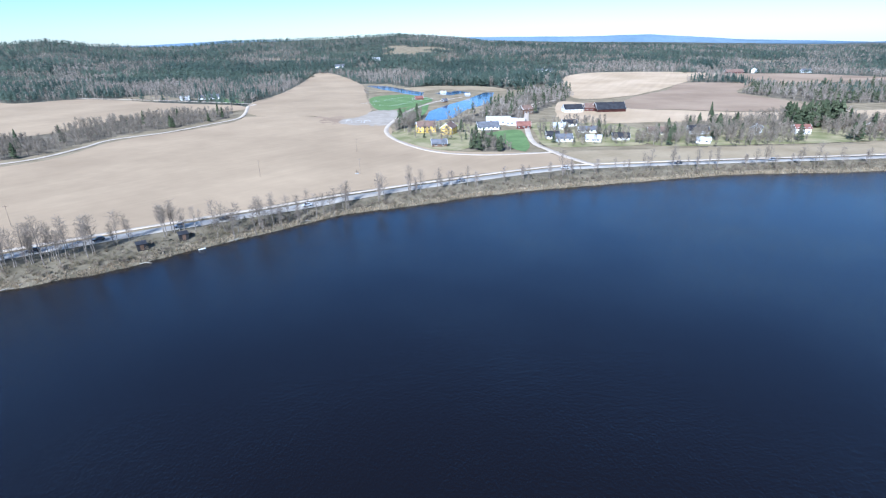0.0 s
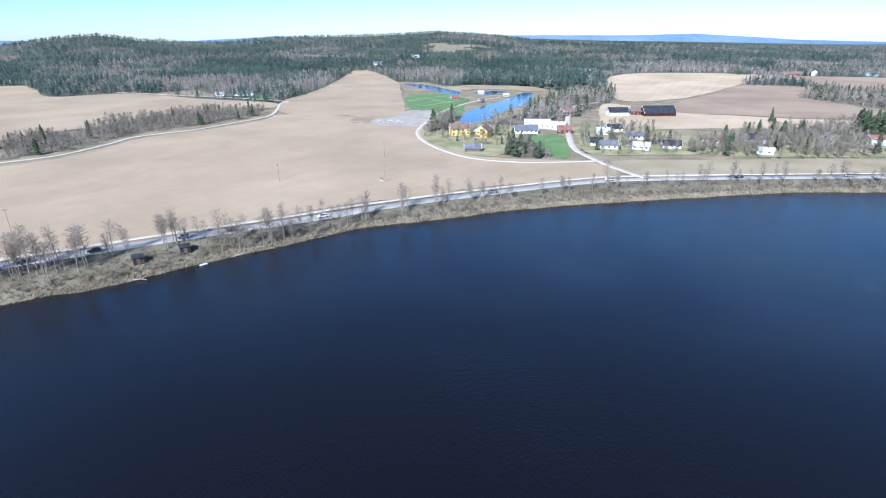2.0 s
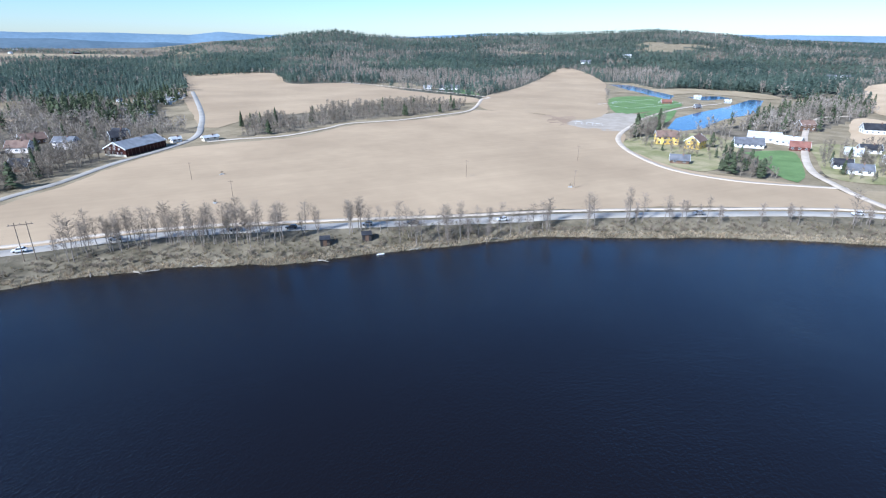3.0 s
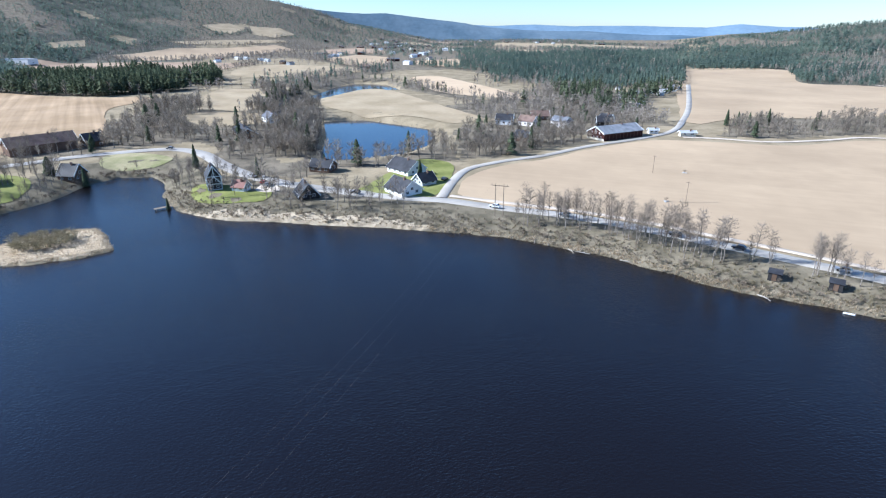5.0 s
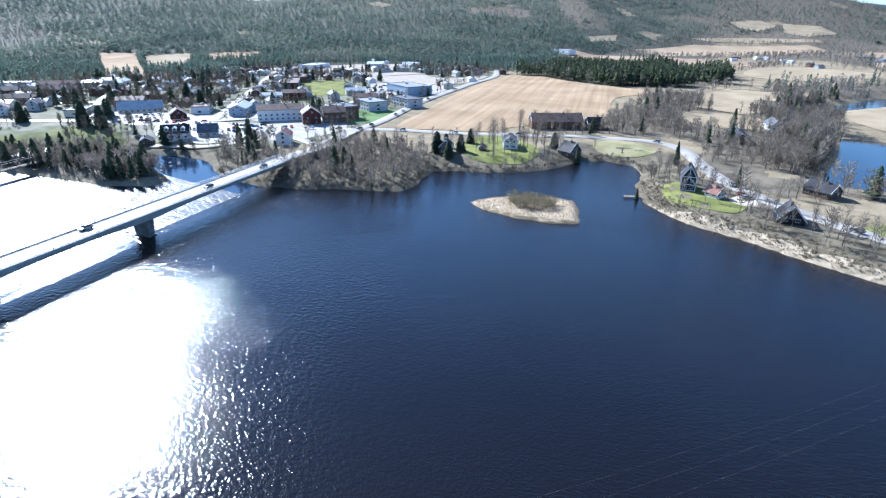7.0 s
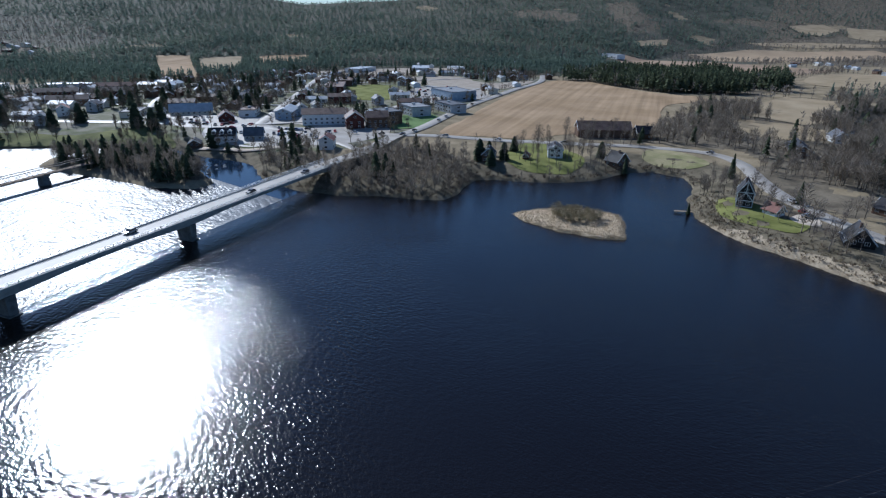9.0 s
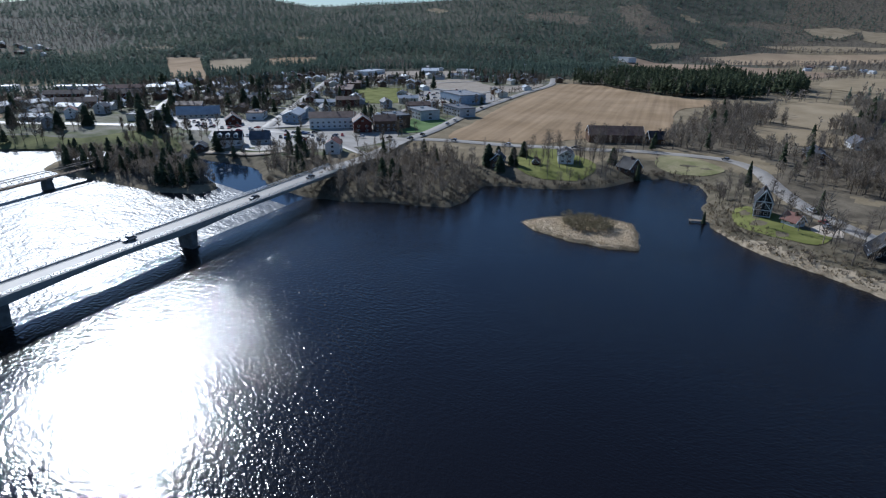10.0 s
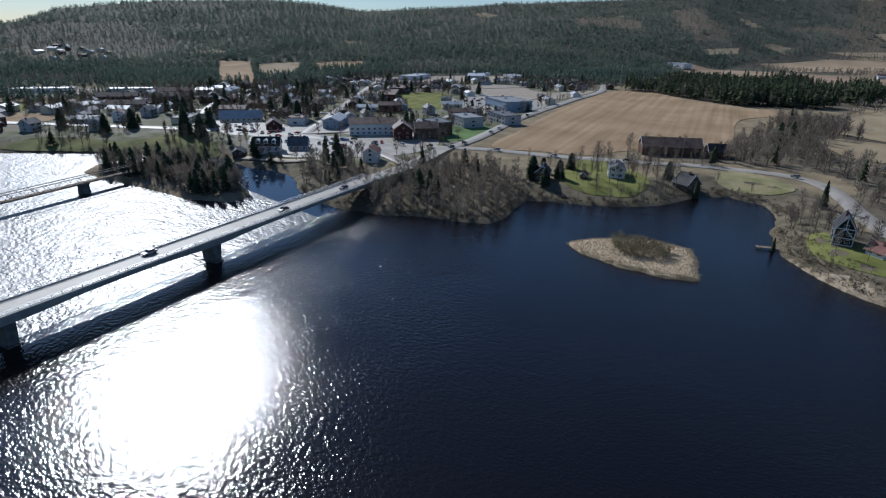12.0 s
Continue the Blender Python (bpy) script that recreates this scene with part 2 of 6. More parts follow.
SOUTH_LAND = [(230, -6000), (230, -1000), (170, -600), (110, -400), (85, -250), (88, -110), (150, -20), (290, 90), (500, 190), (1200, 260), (6000, 320), (6000, -6000)]
ISLAND = [(-200, -88), (-211, -83), (-220, -74), (-225, -64), (-226, -53), (-217, -47), (-200, -40), (-195, -49), (-193, -66), (-195, -79)]
SPRUCE_ISLAND = [(-148, -221), (-136, -219), (-125, -237), (-119, -265), (-113, -289), (-106, -322), (-118, -338), (-146, -318), (-160, -294), (-160, -262)]
OXBOW = [(-315, 33), (-384, 40), (-461, 42), (-459, 74), (-430, 97), (-405, 114), (-376, 113), (-343, 101), (-321, 80), (-313, 53)]
UPPER_POND = [(-529, -4), (-584, 2), (-675, 46), (-750, 70), (-794, 104), (-766, 138), (-693, 144), (-660, 133), (-690, 97), (-651, 68), (-593, 33), (-502, 9)]
LAKE = [(-56, 494), (-58, 562), (-44, 616), (-23, 680), (-3, 767), (10, 765), (7, 641), (-20, 571), (-30, 510), (-45, 485)]
LAKE_ARM = [(-205, 925), (-172, 920), (-88, 785), (-86, 726), (-134, 798)]
POOL = [(-72, 770), (-40, 800), (-22, 775), (-50, 735)]
TOWN = [(-190, -245), (-230, -215), (-300, -225), (-480, -290), (-720, -340), (-760, -480), (-640, -660), (-420, -650), (-300, -640), (-120, -560), (-60, -470), (-150, -345), (-178, -290)]
PONDS = [OXBOW, UPPER_POND, LAKE, LAKE_ARM, POOL]
POND_Z = 2.0


def inside(x, y, ring):
    """Which of the points lie in the ring."""
    x, y = np.asarray(x, float), np.asarray(y, float)
    odd = np.zeros(x.shape, bool)
    for (ax, ay), (bx, by) in zip(ring, ring[1:] + ring[:1]):
        if ay != by:
            odd ^= ((ay > y) != (by > y)) & (x < (bx - ax) * (y - ay) / (by - ay) + ax)
    return odd


def away(x, y, line, closed=True):
    """The distance of each point from a line."""
    x, y = np.asarray(x, float), np.asarray(y, float)
    best = np.full(x.shape, 1e9)
    for (ax, ay), (bx, by) in zip(line, line[1:] + (line[:1] if closed else [])):
        dx, dy = bx - ax, by - ay
        s = np.clip(((x - ax) * dx + (y - ay) * dy) / (dx * dx + dy * dy + 1e-9), 0, 1)
        best = np.minimum(best, np.hypot(x - ax - s * dx, y - ay - s * dy))
    return best


def curve(points, step, closed=False):
    """A smooth line through the points, with a point every step metres or so."""
    p = [np.array(q, float) for q in points]
    out, count = [], len(p)
    for i in range(count if closed else count - 1):
        a, b, c, d = (p[(i + k) % count] if closed else p[min(max(i + k, 0), count - 1)] for k in (-1, 0, 1, 2))
        parts = max(1, int(np.linalg.norm(c - b) / step))
        for k in range(parts):
            u = k / parts
            out.append(tuple(0.5 * (2 * b + (c - a) * u + (2 * a - 5 * b + 4 * c - d) * u * u + (3 * b - a - 3 * c + d) * u ** 3)))
    return out if closed else out + [tuple(p[-1])]


def hashed(i, j, seed):
    v = np.sin(i * 127.1 + j * 311.7 + seed * 74.7) * 43758.5453
    return v - np.floor(v)


def lumps(x, y, size, seed=0, octaves=3):
    """Smooth noise from -1 to 1."""
    total, weight = 0.0, 0.0
    for o in range(octaves):
        u, v = np.asarray(x, float) / size * 2 ** o, np.asarray(y, float) / size * 2 ** o
        i, j = np.floor(u), np.floor(v)
        f, g = u - i, v - j
        f, g = f * f * (3 - 2 * f), g * g * (3 - 2 * g)
        s = seed + 17 * o
        row = lambda jj: hashed(i, jj, s) * (1 - f) + hashed(i + 1, jj, s) * f  # noqa: E731
        total = total + (row(j) * (1 - g) + row(j + 1) * g) * 0.5 ** o
        weight += 0.5 ** o
    return 2 * total / weight - 1


def ease(a, b, v):
    u = np.clip((v - a) / (b - a), 0, 1)
    return u * u * (3 - 2 * u)


SHORE_FINE = SHORE[:2] + curve(SHORE[2:] + COVE + TOWN_BANK[:11], 8) + TOWN_BANK[11:12]
MAIN_FINE = SHORE_FINE + TOWN_BANK[12:]
# Hills: bearing to the left of north, slope of the sightline to the crest, start and crest of the rise.
HILLS = [(-180, 0, 900, 2300), (-60, -0.03, 800, 2000), (-32, -0.036, 800, 2000), (-22, -0.029, 800, 2000), (-15, -0.021, 800, 2100), (-7, -0.014, 850, 2200), (0, -0.006, 900, 2300), (2, -0.001, 900, 2300),
         (5.8, 0.006, 900, 2300), (9.1, 0.0095, 900, 2300), (14.5, 0.006, 1000, 2300), (19.7, 0.0035, 1000, 2300), (24.7, 0.0025, 1000, 2300), (29, -0.003, 900, 2300), (32.6, -0.002, 900, 2300),
         (35.8, 0.002, 900, 2300), (39, 0.010, 900, 2300), (41.5, 0.006, 900, 2300), (46, -0.005, 900, 2200), (50, -0.013, 1000, 2000), (55, -0.034, 1200, 1800), (70, -0.034, 1200, 1800)]
HILLS += [(74, -0.03, 2000, 3000), (78, -0.014, 2200, 3300), (82, 0.0, 2300, 3300), (85, 0.011, 2300, 3400), (87.5, 0.029, 2200, 3400), (91, 0.043, 2000, 3300), (96, 0.056, 1900, 3200), (103, 0.058, 1650, 2900), (110, 0.058, 1300, 2500), (122, 0.051, 1100, 2300), (128, 0.047, 1050, 2300),
          (133, 0.041, 1000, 2300), (141, 0.033, 1000, 2300), (145, 0.042, 1000, 2300), (150, 0.046, 1000, 2300), (158, 0.041, 1000, 2300), (163, 0.032, 1000, 2300), (166, 0.025, 1000, 2300), (169, 0.006, 1000, 2300), (180, 0, 900, 2300)]


def lie(x, y):
    """The lie of the land without its waters."""
    x, y = np.asarray(x, float), np.asarray(y, float)
    r, left = np.hypot(x, y - 10), np.degrees(np.arctan2(-x, y - 10))
    low = 3.5 + (2 + 6 * ease(-10, 60, left) - 3.5) * ease(150, 700, r)
    b, s, near, crest = (np.interp(left, [h[0] for h in HILLS], [h[k] for h in HILLS]) for k in range(4))
    top = np.maximum(70 + s * crest, 4)
    rise = np.clip((r - near) / (crest - near), 0, 1)
    rough = lumps(x, y, 420, 3, 4) * ease(900, 1800, r) * np.clip(top, 0, 90) * 0.22
    return low + (top - low) * rise ** 1.25 * (1 - 0.25 * rise * (1 - rise)) + rough * rise * (1.1 - rise)


def land(x, y):
    """The height of the ground, with banks, river bed and ponds."""
    x, y = np.asarray(x, float), np.asarray(y, float)
    z = lie(x, y)
    edge = away(x, y, SHORE_FINE, False)
    edge = np.where(inside(x, y, MAIN_FINE), edge, -edge)
    d = edge + 1.3 * lumps(x, y, 9, 5, 3)
    for ring, tall in ((SOUTH_LAND, 3.5), (ISLAND, 0.9), (SPRUCE_ISLAND, 2.5)):
        e = away(x, y, ring)
        e = np.where(inside(x, y, ring), e, -e) + 0.8 * lumps(x, y, 7, 8, 3)
        z = np.where(e > d, np.minimum(z, tall), z)
        d = np.maximum(d, e)
    z = np.where(d > 0, np.minimum(z, 0.1 + 0.6 * np.minimum(d, 1.2) + 0.22 * np.maximum(d - 1.2, 0)), np.maximum(-2.5, 0.5 * d - 0.1))
    for ring in PONDS:
        e = away(x, y, ring)
        e = np.where(inside(x, y, ring), -e, e)
        z = np.where(e < 25, np.minimum(z, POND_Z + np.clip(0.28 * e, -1.5, 8)), z)
    return z


def height(x, y):
    return float(land(np.array([x]), np.array([y]))[0])


# Stands of the woods: dark spruce, bare birch, and cut-over ground with few trees left.
STANDS = [
    ("cut", [(-296, -1423), (-351, -1359), (-430, -1188), (-435, -1133), (-370, -1124), (-284, -1161), (-257, -1152)]),
    ("cut", [(-1689, -1033), (-1795, -981), (-1821, -826), (-1677, -770), (-1636, -835), (-1629, -968)]),
    ("cut", [(-2072, -840), (-2157, -774), (-1931, -641), (-1898, -561), (-1676, -543), (-1624, -586), (-1800, -716)]),
    ("cut", [(-2230, -520), (-2311, -489), (-2457, -335), (-2260, -330)]),
    ("bare", [(-379, -2091), (-461, -1838), (-570, -1739), (-589, -1488), (-535, -1232), (-446, -1204), (-340, -1278), (-261, -1435)]),
    ("bare", [(-762, -785), (-831, -735), (-741, -650), (-665, -687)]),
    ("dark", [(-540, -814), (-636, -874), (-720, -884), (-640, -749), (-500, -637), (-439, -626)]),
    ("cut", [(38, 1488), (138, 1639), (231, 1737), (387, 1639), (274, 1434), (192, 1519)]),
    ("cut", [(-163, 1534), (-93, 1668), (-53, 1464), (-109, 1343)]),
    ("cut", [(-316, 1332), (-286, 1384), (-239, 1283), (-264, 1221)]),
    ("bare", [(-621, 857), (-521, 932), (-413, 807), (-451, 741), (-543, 761)]),
    ("dark", [(-919, 1205), (-1019, 1438), (-1010, 1567), (-889, 1419), (-923, 1326)]),
    ("bare", [(228, 1356), (328, 1428), (460, 1319), (406, 1110), (220, 1043)]),
    ("cut", [(-2143, 1674), (-1497, 1328), (-1263, 1298), (-1149, 1161), (-1301, 1103)]),
]


def stand(x, y, kind):
    """Which of the points lie in a stand of that kind, with frayed borders."""
    u, v = x + 28 * lumps(x, y, 70, 61, 2), y + 28 * lumps(x, y, 70, 62, 2)
    hit = np.zeros(np.shape(u), bool)
    for name, ring in STANDS:
        if name == kind:
            hit |= inside(u, v, ring)
    return hit


# ---- mesh helpers ----
def solid(name, verts, faces, materials, slots=None, smooth=False):
    """A mesh from arrays; faces of three or four corners in lists, or one array of triangles."""
    me = bpy.data.meshes.new(name)
    if isinstance(faces, np.ndarray):
        me.vertices.add(len(verts))
        me.vertices.foreach_set("co", np.asarray(verts, np.float32).ravel())
        k = faces.shape[1]
        me.loops.add(faces.size)
        me.loops.foreach_set("vertex_index", faces.astype(np.int32).ravel())
        me.polygons.add(len(faces))
        me.polygons.foreach_set("loop_start", np.arange(0, faces.size, k, dtype=np.int32))
        me.update(calc_edges=True)
    else:
        me.from_pydata([tuple(v) for v in verts], [], faces)
    for m in materials if isinstance(materials, (list, tuple)) else [materials]:
        me.materials.append(m)
    if slots is not None:
        me.polygons.foreach_set("material_index", np.asarray(slots, np.int32))
    if smooth:
        me.polygons.foreach_set("use_smooth", np.ones(len(me.polygons), bool))
    me.update()
    return me


def part(name, me, parent, label=""):
    ob = new(name, me)
    ob.parent = parent
    return tagged(ob, label) if label else ob


def box(x0, x1, y0, y1, z0, z1):
    v = [(x, y, z) for z in (z0, z1) for x, y in ((x0, y0), (x1, y0), (x1, y1), (x0, y1))]
    return v, [(3, 2, 1, 0), (4, 5, 6, 7), (0, 1, 5, 4), (1, 2, 6, 5), (2, 3, 7, 6), (3, 0, 4, 7)]


def joined(*pieces):
    verts, faces = [], []
    for v, f in pieces:
        k = len(verts)
        verts += list(v)
        faces += [tuple(i + k for i in q) for q in f]
    return verts, faces


def tube(points, radii, sides=6):
    """A tapered tube along points."""
    verts, faces = [], []
    pts = [Vector(p) for p in points]
    for i, (p, r) in enumerate(zip(pts, radii)):
        d = (pts[min(i + 1, len(pts) - 1)] - pts[max(i - 1, 0)]).normalized()
        u = d.orthogonal().normalized()
        w = d.cross(u)
        verts += [tuple(p + r * (math.cos(a) * u + math.sin(a) * w)) for a in (2 * math.pi * k / sides for k in range(sides))]
    for i in range(len(pts) - 1):
        for k in range(sides):
            a, b = i * sides + k, i * sides + (k + 1) % sides
            faces.append((a, b, b + sides, a + sides))
    faces += [tuple(range(sides))[::-1], tuple(range(len(verts) - sides, len(verts)))]
    return verts, faces


# ---- plan of the woods ----
WOODS = []


def wood(*what):
    """Notes a wood: outline, spacing, share of spruces, heights and what it is."""
    WOODS.append(what)


wood([(-364, 370), (-345, 405), (-341, 470), (-310, 511), (-262, 548), (-243, 500), (-254, 466), (-290, 384), (-291, 323), (-305, 284), (-318, 302), (-345, 330)], 5.2, 0.02, 5, 12, "leafless hedge of birch and aspen between fields")
wood([(-34, 476), (-5, 531), (27, 683), (106, 841), (110, 697), (60, 556), (30, 481), (10, 458)], 6.5, 0.22, 8, 14, "mixed wood beside the lake")
wood([(-9, 404), (6, 440), (20, 400), (27, 340), (5, 332), (-9, 340)], 4.8, 0.28, 6, 11, "spruce grove among farm houses")
wood([(-70, 391), (-56, 449), (-62, 545), (-74, 560), (-73, 449)], 5, 0.1, 8, 13, "bare birches by the lake track")
wood([(100, 356), (130, 395), (170, 450), (300, 470), (420, 470), (420, 380), (250, 362), (150, 346)], 4.8, 0.08, 6, 12, "trees round the village gardens")
wood([(40, 350), (44, 460), (100, 470), (112, 360), (70, 352)], 5.2, 0.1, 4, 9, "garden trees between white houses")
wood([(235, 420), (245, 465), (280, 465), (282, 425)], 5.2, 0.8, 11, 15, "tall dark spruces by a white house")
wood([(318, 716), (404, 852), (470, 810), (700, 770), (700, 640), (391, 590), (345, 585)], 6.5, 0.3, 8, 12, "mixed wood strip between fields")
wood([(-704, -323), (-673, -235), (-640, -165), (-684, -91), (-769, -62), (-893, -91), (-960, -185), (-908, -324)], 5.3, 0.92, 12, 18, "dense dark plantation of tall spruces")
wood([(-1072, 229), (-1406, 440), (-1509, 1145), (-1309, 950), (-783, 615), (-614, 490), (-609, 434), (-590, 394), (-575, 350), (-715, 309), (-906, 295)], 9, 0.8, 9, 15, "broad green spruce forest")
wood([(-360, -88), (-414, -100), (-567, -105), (-580, -62), (-597, -35), (-688, -38), (-659, 30), (-554, 35), (-468, 43), (-327, 33), (-312, 19), (-326, -5), (-365, -30), (-374, -45)], 6.0, 0.03, 9, 15, "leafless wood round the oxbow")
wood([(-308, 37), (-295, 58), (-305, 75), (-318, 95), (-369, 119), (-285, 106), (-285, 84), (-280, 56)], 6.5, 0.05, 8, 13, "bare birches on the pond's bank")
wood([(-206, 62), (-214, 44), (-222, 24), (-232, 4), (-242, -16), (-262, -30), (-284, -38), (-300, -40), (-302, -28), (-282, -10), (-262, 8), (-246, 28), (-234, 46), (-224, 62)], 9.5, 0.03, 7, 12, "leafless trees along the point")
wood([(-288, 106), (-306, 118), (-324, 150), (-332, 192), (-318, 203), (-306, 172), (-293, 140)], 4.0, 0.02, 8, 13, "row of bare young trees")
wood([(-482, 124), (-501, 177), (-602, 290), (-560, 345), (-427, 300), (-345, 285), (-391, 223), (-401, 172)], 6.2, 0.05, 7, 12, "bare wood with scattered houses")
wood([(-602, 300), (-566, 345), (-500, 320), (-440, 318), (-400, 290), (-450, 250)], 6.0, 0.65, 9, 14, "wood round a cabin ground")
wood([(-815, 90), (-800, 152), (-690, 166), (-600, 205), (-500, 192), (-560, 168), (-640, 140), (-700, 150), (-770, 144)], 6.5, 0.12, 6, 11, "bare tree belt along the backwater")
wood([(-540, -8), (-590, -2), (-680, 40), (-700, 50), (-690, 30), (-600, -14), (-530, -22)], 5.2, 0.3, 6, 11, "mixed tree belt on the backwater's bank")
wood([(-300, 150), (-318, 160), (-338, 214), (-350, 260), (-400, 262), (-420, 200), (-400, 160), (-370, 125), (-300, 112)], 6.2, 0.08, 6, 11, "bare trees between scattered houses")
wood([(-60, 880), (-110, 890), (-100, 1010), (0, 1010), (110, 900), (110, 760), (36, 800), (10, 860)], 8, 0.8, 11, 17, "dense conifer wood behind the lake")
wood([(-60, 400), (-62, 442), (-20, 446), (0, 410), (-12, 366), (-46, 380)], 7, 0.12, 5, 10, "bare garden trees round a yellow house")
wood([(-592, 460), (-548, 438), (-480, 345), (-425, 302), (-470, 288), (-575, 395)], 6.0, 0.75, 8, 14, "mixed trees between camping cabins")
wood([(-300, 12), (-314, 36), (-304, 62), (-288, 54), (-266, 22), (-300, -13), (-335, -24), (-350, -12), (-325, 10)], 5.2, 0.04, 6, 11, "leafless trees and bushes behind the road")
wood([(-313, 28), (-384, 37), (-420, 36), (-410, 12), (-350, 2), (-320, 8)], 4.4, 0.04, 10, 16, "tall dense bare trees on the pond's bank")
wood([(-352, -90), (-345, -125), (-362, -135), (-395, -100), (-372, -80)], 6, 0.12, 6, 12, "bare trees round the old barn")
wood([(-690, -30), (-760, -20), (-1000, 160), (-960, 190), (-700, 50)], 8, 0.2, 8, 14, "tree belt across the valley")
wood([(-1100, 90), (-1000, 160), (-1150, 190), (-1500, 200), (-1500, 60)], 10, 0.25, 8, 14, "scattered woods in the valley")
wood([(-210, -123), (-190, -130), (-180, -150), (-172, -166), (-172, -186), (-205, -190), (-243, -206), (-262, -184), (-254, -148), (-238, -136)], 4.4, 0.03, 5, 12, "tangled leafless thicket on the bank")
wood([(-150, -224), (-138, -223), (-128, -240), (-122, -268), (-117, -290), (-112, -318), (-120, -332), (-144, -315), (-157, -292), (-157, -262)], 3.3, 0.22, 6, 12, "spruces and bare trees on a river island")
wood([(-172, -220), (-185, -240), (-196, -250), (-215, -220), (-200, -196), (-176, -192)], 4.4, 0.1, 6, 11, "trees beside the bridge head")
wood(TOWN, 7.5, 0.08, 6, 13, "garden trees scattered through the town")
wood([(-300, -640), (-420, -660), (-640, -670), (-760, -500), (-760, -420), (-640, -370), (-560, -420), (-640, -520), (-500, -690), (-380, -660)], 13, 0.5, 8, 15, "trees along the upper edge of the town")
wood([(-460, -560), (-400, -620), (-360, -560), (-410, -520)], 9, 0.85, 10, 17, "dark spruce grove in the town")
wood([(-700, -330), (-720, -420), (-900, -430), (-900, -330)], 14, 0.4, 7, 12, "scrub beside the industrial ground")


# ---- ground, water ----
lefts = np.radians(np.concatenate([np.arange(-44, 184, 0.42), np.arange(184, 316, 3.0)]))
rings = np.concatenate([np.arange(30, 120, 6), 120 * 1.0125 ** np.arange(0, 296)])
rr, aa = np.meshgrid(rings, lefts, indexing="ij")
gx, gy = (-rr * np.sin(aa)).ravel(), (10 + rr * np.cos(aa)).ravel()
gz = land(gx, gy)
nr, na = rr.shape
i, j = np.meshgrid(np.arange(nr - 1), np.arange(na), indexing="ij")
k = (j + 1) % na
quads = np.stack([i * na + j, (i + 1) * na + j, (i + 1) * na + k, i * na + k], -1).reshape(-1, 4)[:, ::-1]
mid_r = rr[:-1].ravel()
shore_off = away(gx, gy, SHORE_FINE, False).reshape(nr, na)[:-1].ravel()
reedy = np.where(inside(gx, gy, ISLAND), 0, away(gx, gy, SHORE_FINE, False) + 2.5 * lumps(gx, gy, 12, 4)).reshape(nr, na)[:-1].ravel()
glades = (lumps(gx, gy, 230, 21, 3) > 0.64 - 0.3 * ease(66, 84, np.degrees(aa.ravel())) * (1 - ease(100, 112, np.degrees(aa.ravel())))).reshape(nr, na)[:-1].ravel()
mid_a = np.degrees(aa[:-1].ravel())
open_land = (lumps(gx * 0.6, gy * 1.6, 330, 55, 3) > 0.12).reshape(nr, na)[:-1].ravel()
ragged = (lumps(gx, gy, 120, 35, 3)).reshape(nr, na)[:-1].ravel()
in_valley = (mid_a + 5 * ragged > 51) & (mid_a + 5 * ragged < 98) & ((mid_r < 2100) | (mid_a < 75))
lakeside = inside(gx, gy, [(-170, 540), (-150, 700), (-215, 935), (-165, 935), (-100, 830), (0, 790), (40, 700), (30, 540)]).reshape(nr, na)[:-1].ravel()
wooded = mid_r * (1 + 0.06 * ragged) > np.interp(mid_a, [-20, -8, 0, 12, 44, 52, 100, 116], [950, 900, 830, 640, 640, 1000, 1000, 860])
cutover = stand(gx, gy, "cut").reshape(nr, na)[:-1].ravel()
grove = np.zeros(len(gx), bool)
for ring, gap, *_ in WOODS:
    if ring is not TOWN and gap < 10:
        grove |= inside(gx + 3 * lumps(gx, gy, 14, 66, 2), gy + 3 * lumps(gx, gy, 14, 67, 2), ring)
grove = grove.reshape(nr, na)[:-1].ravel()
slots = np.where(wooded & ~cutover & ~lakeside & ~glades & ~(in_valley & open_land), np.where((mid_a > 50) & (mid_a < 99), 6, 2), np.where(reedy == 0, 3, np.where((reedy < np.interp(mid_a + 3 * ragged, [66, 80, 94, 99], [-3, 6, 6, -3])), 5, np.where(shore_off < 23, 1, np.where(grove | cutover, 6, 0)))))
slots[np.isin(slots, (0, 1)) & inside(gx, gy, TOWN).reshape(nr, na)[:-1].ravel() & (shore_off > 12)] = 4
ground = new("ground", solid("ground", np.stack([gx, gy, gz], 1), quads, [M["ground"], M["bank"], M["floor"], M["straw"], M["town"], M["sedge"], M["litter"]], slots, True))
tagged(ground, "dry grass and forest ground along a wide river", "ground", kind="structure")


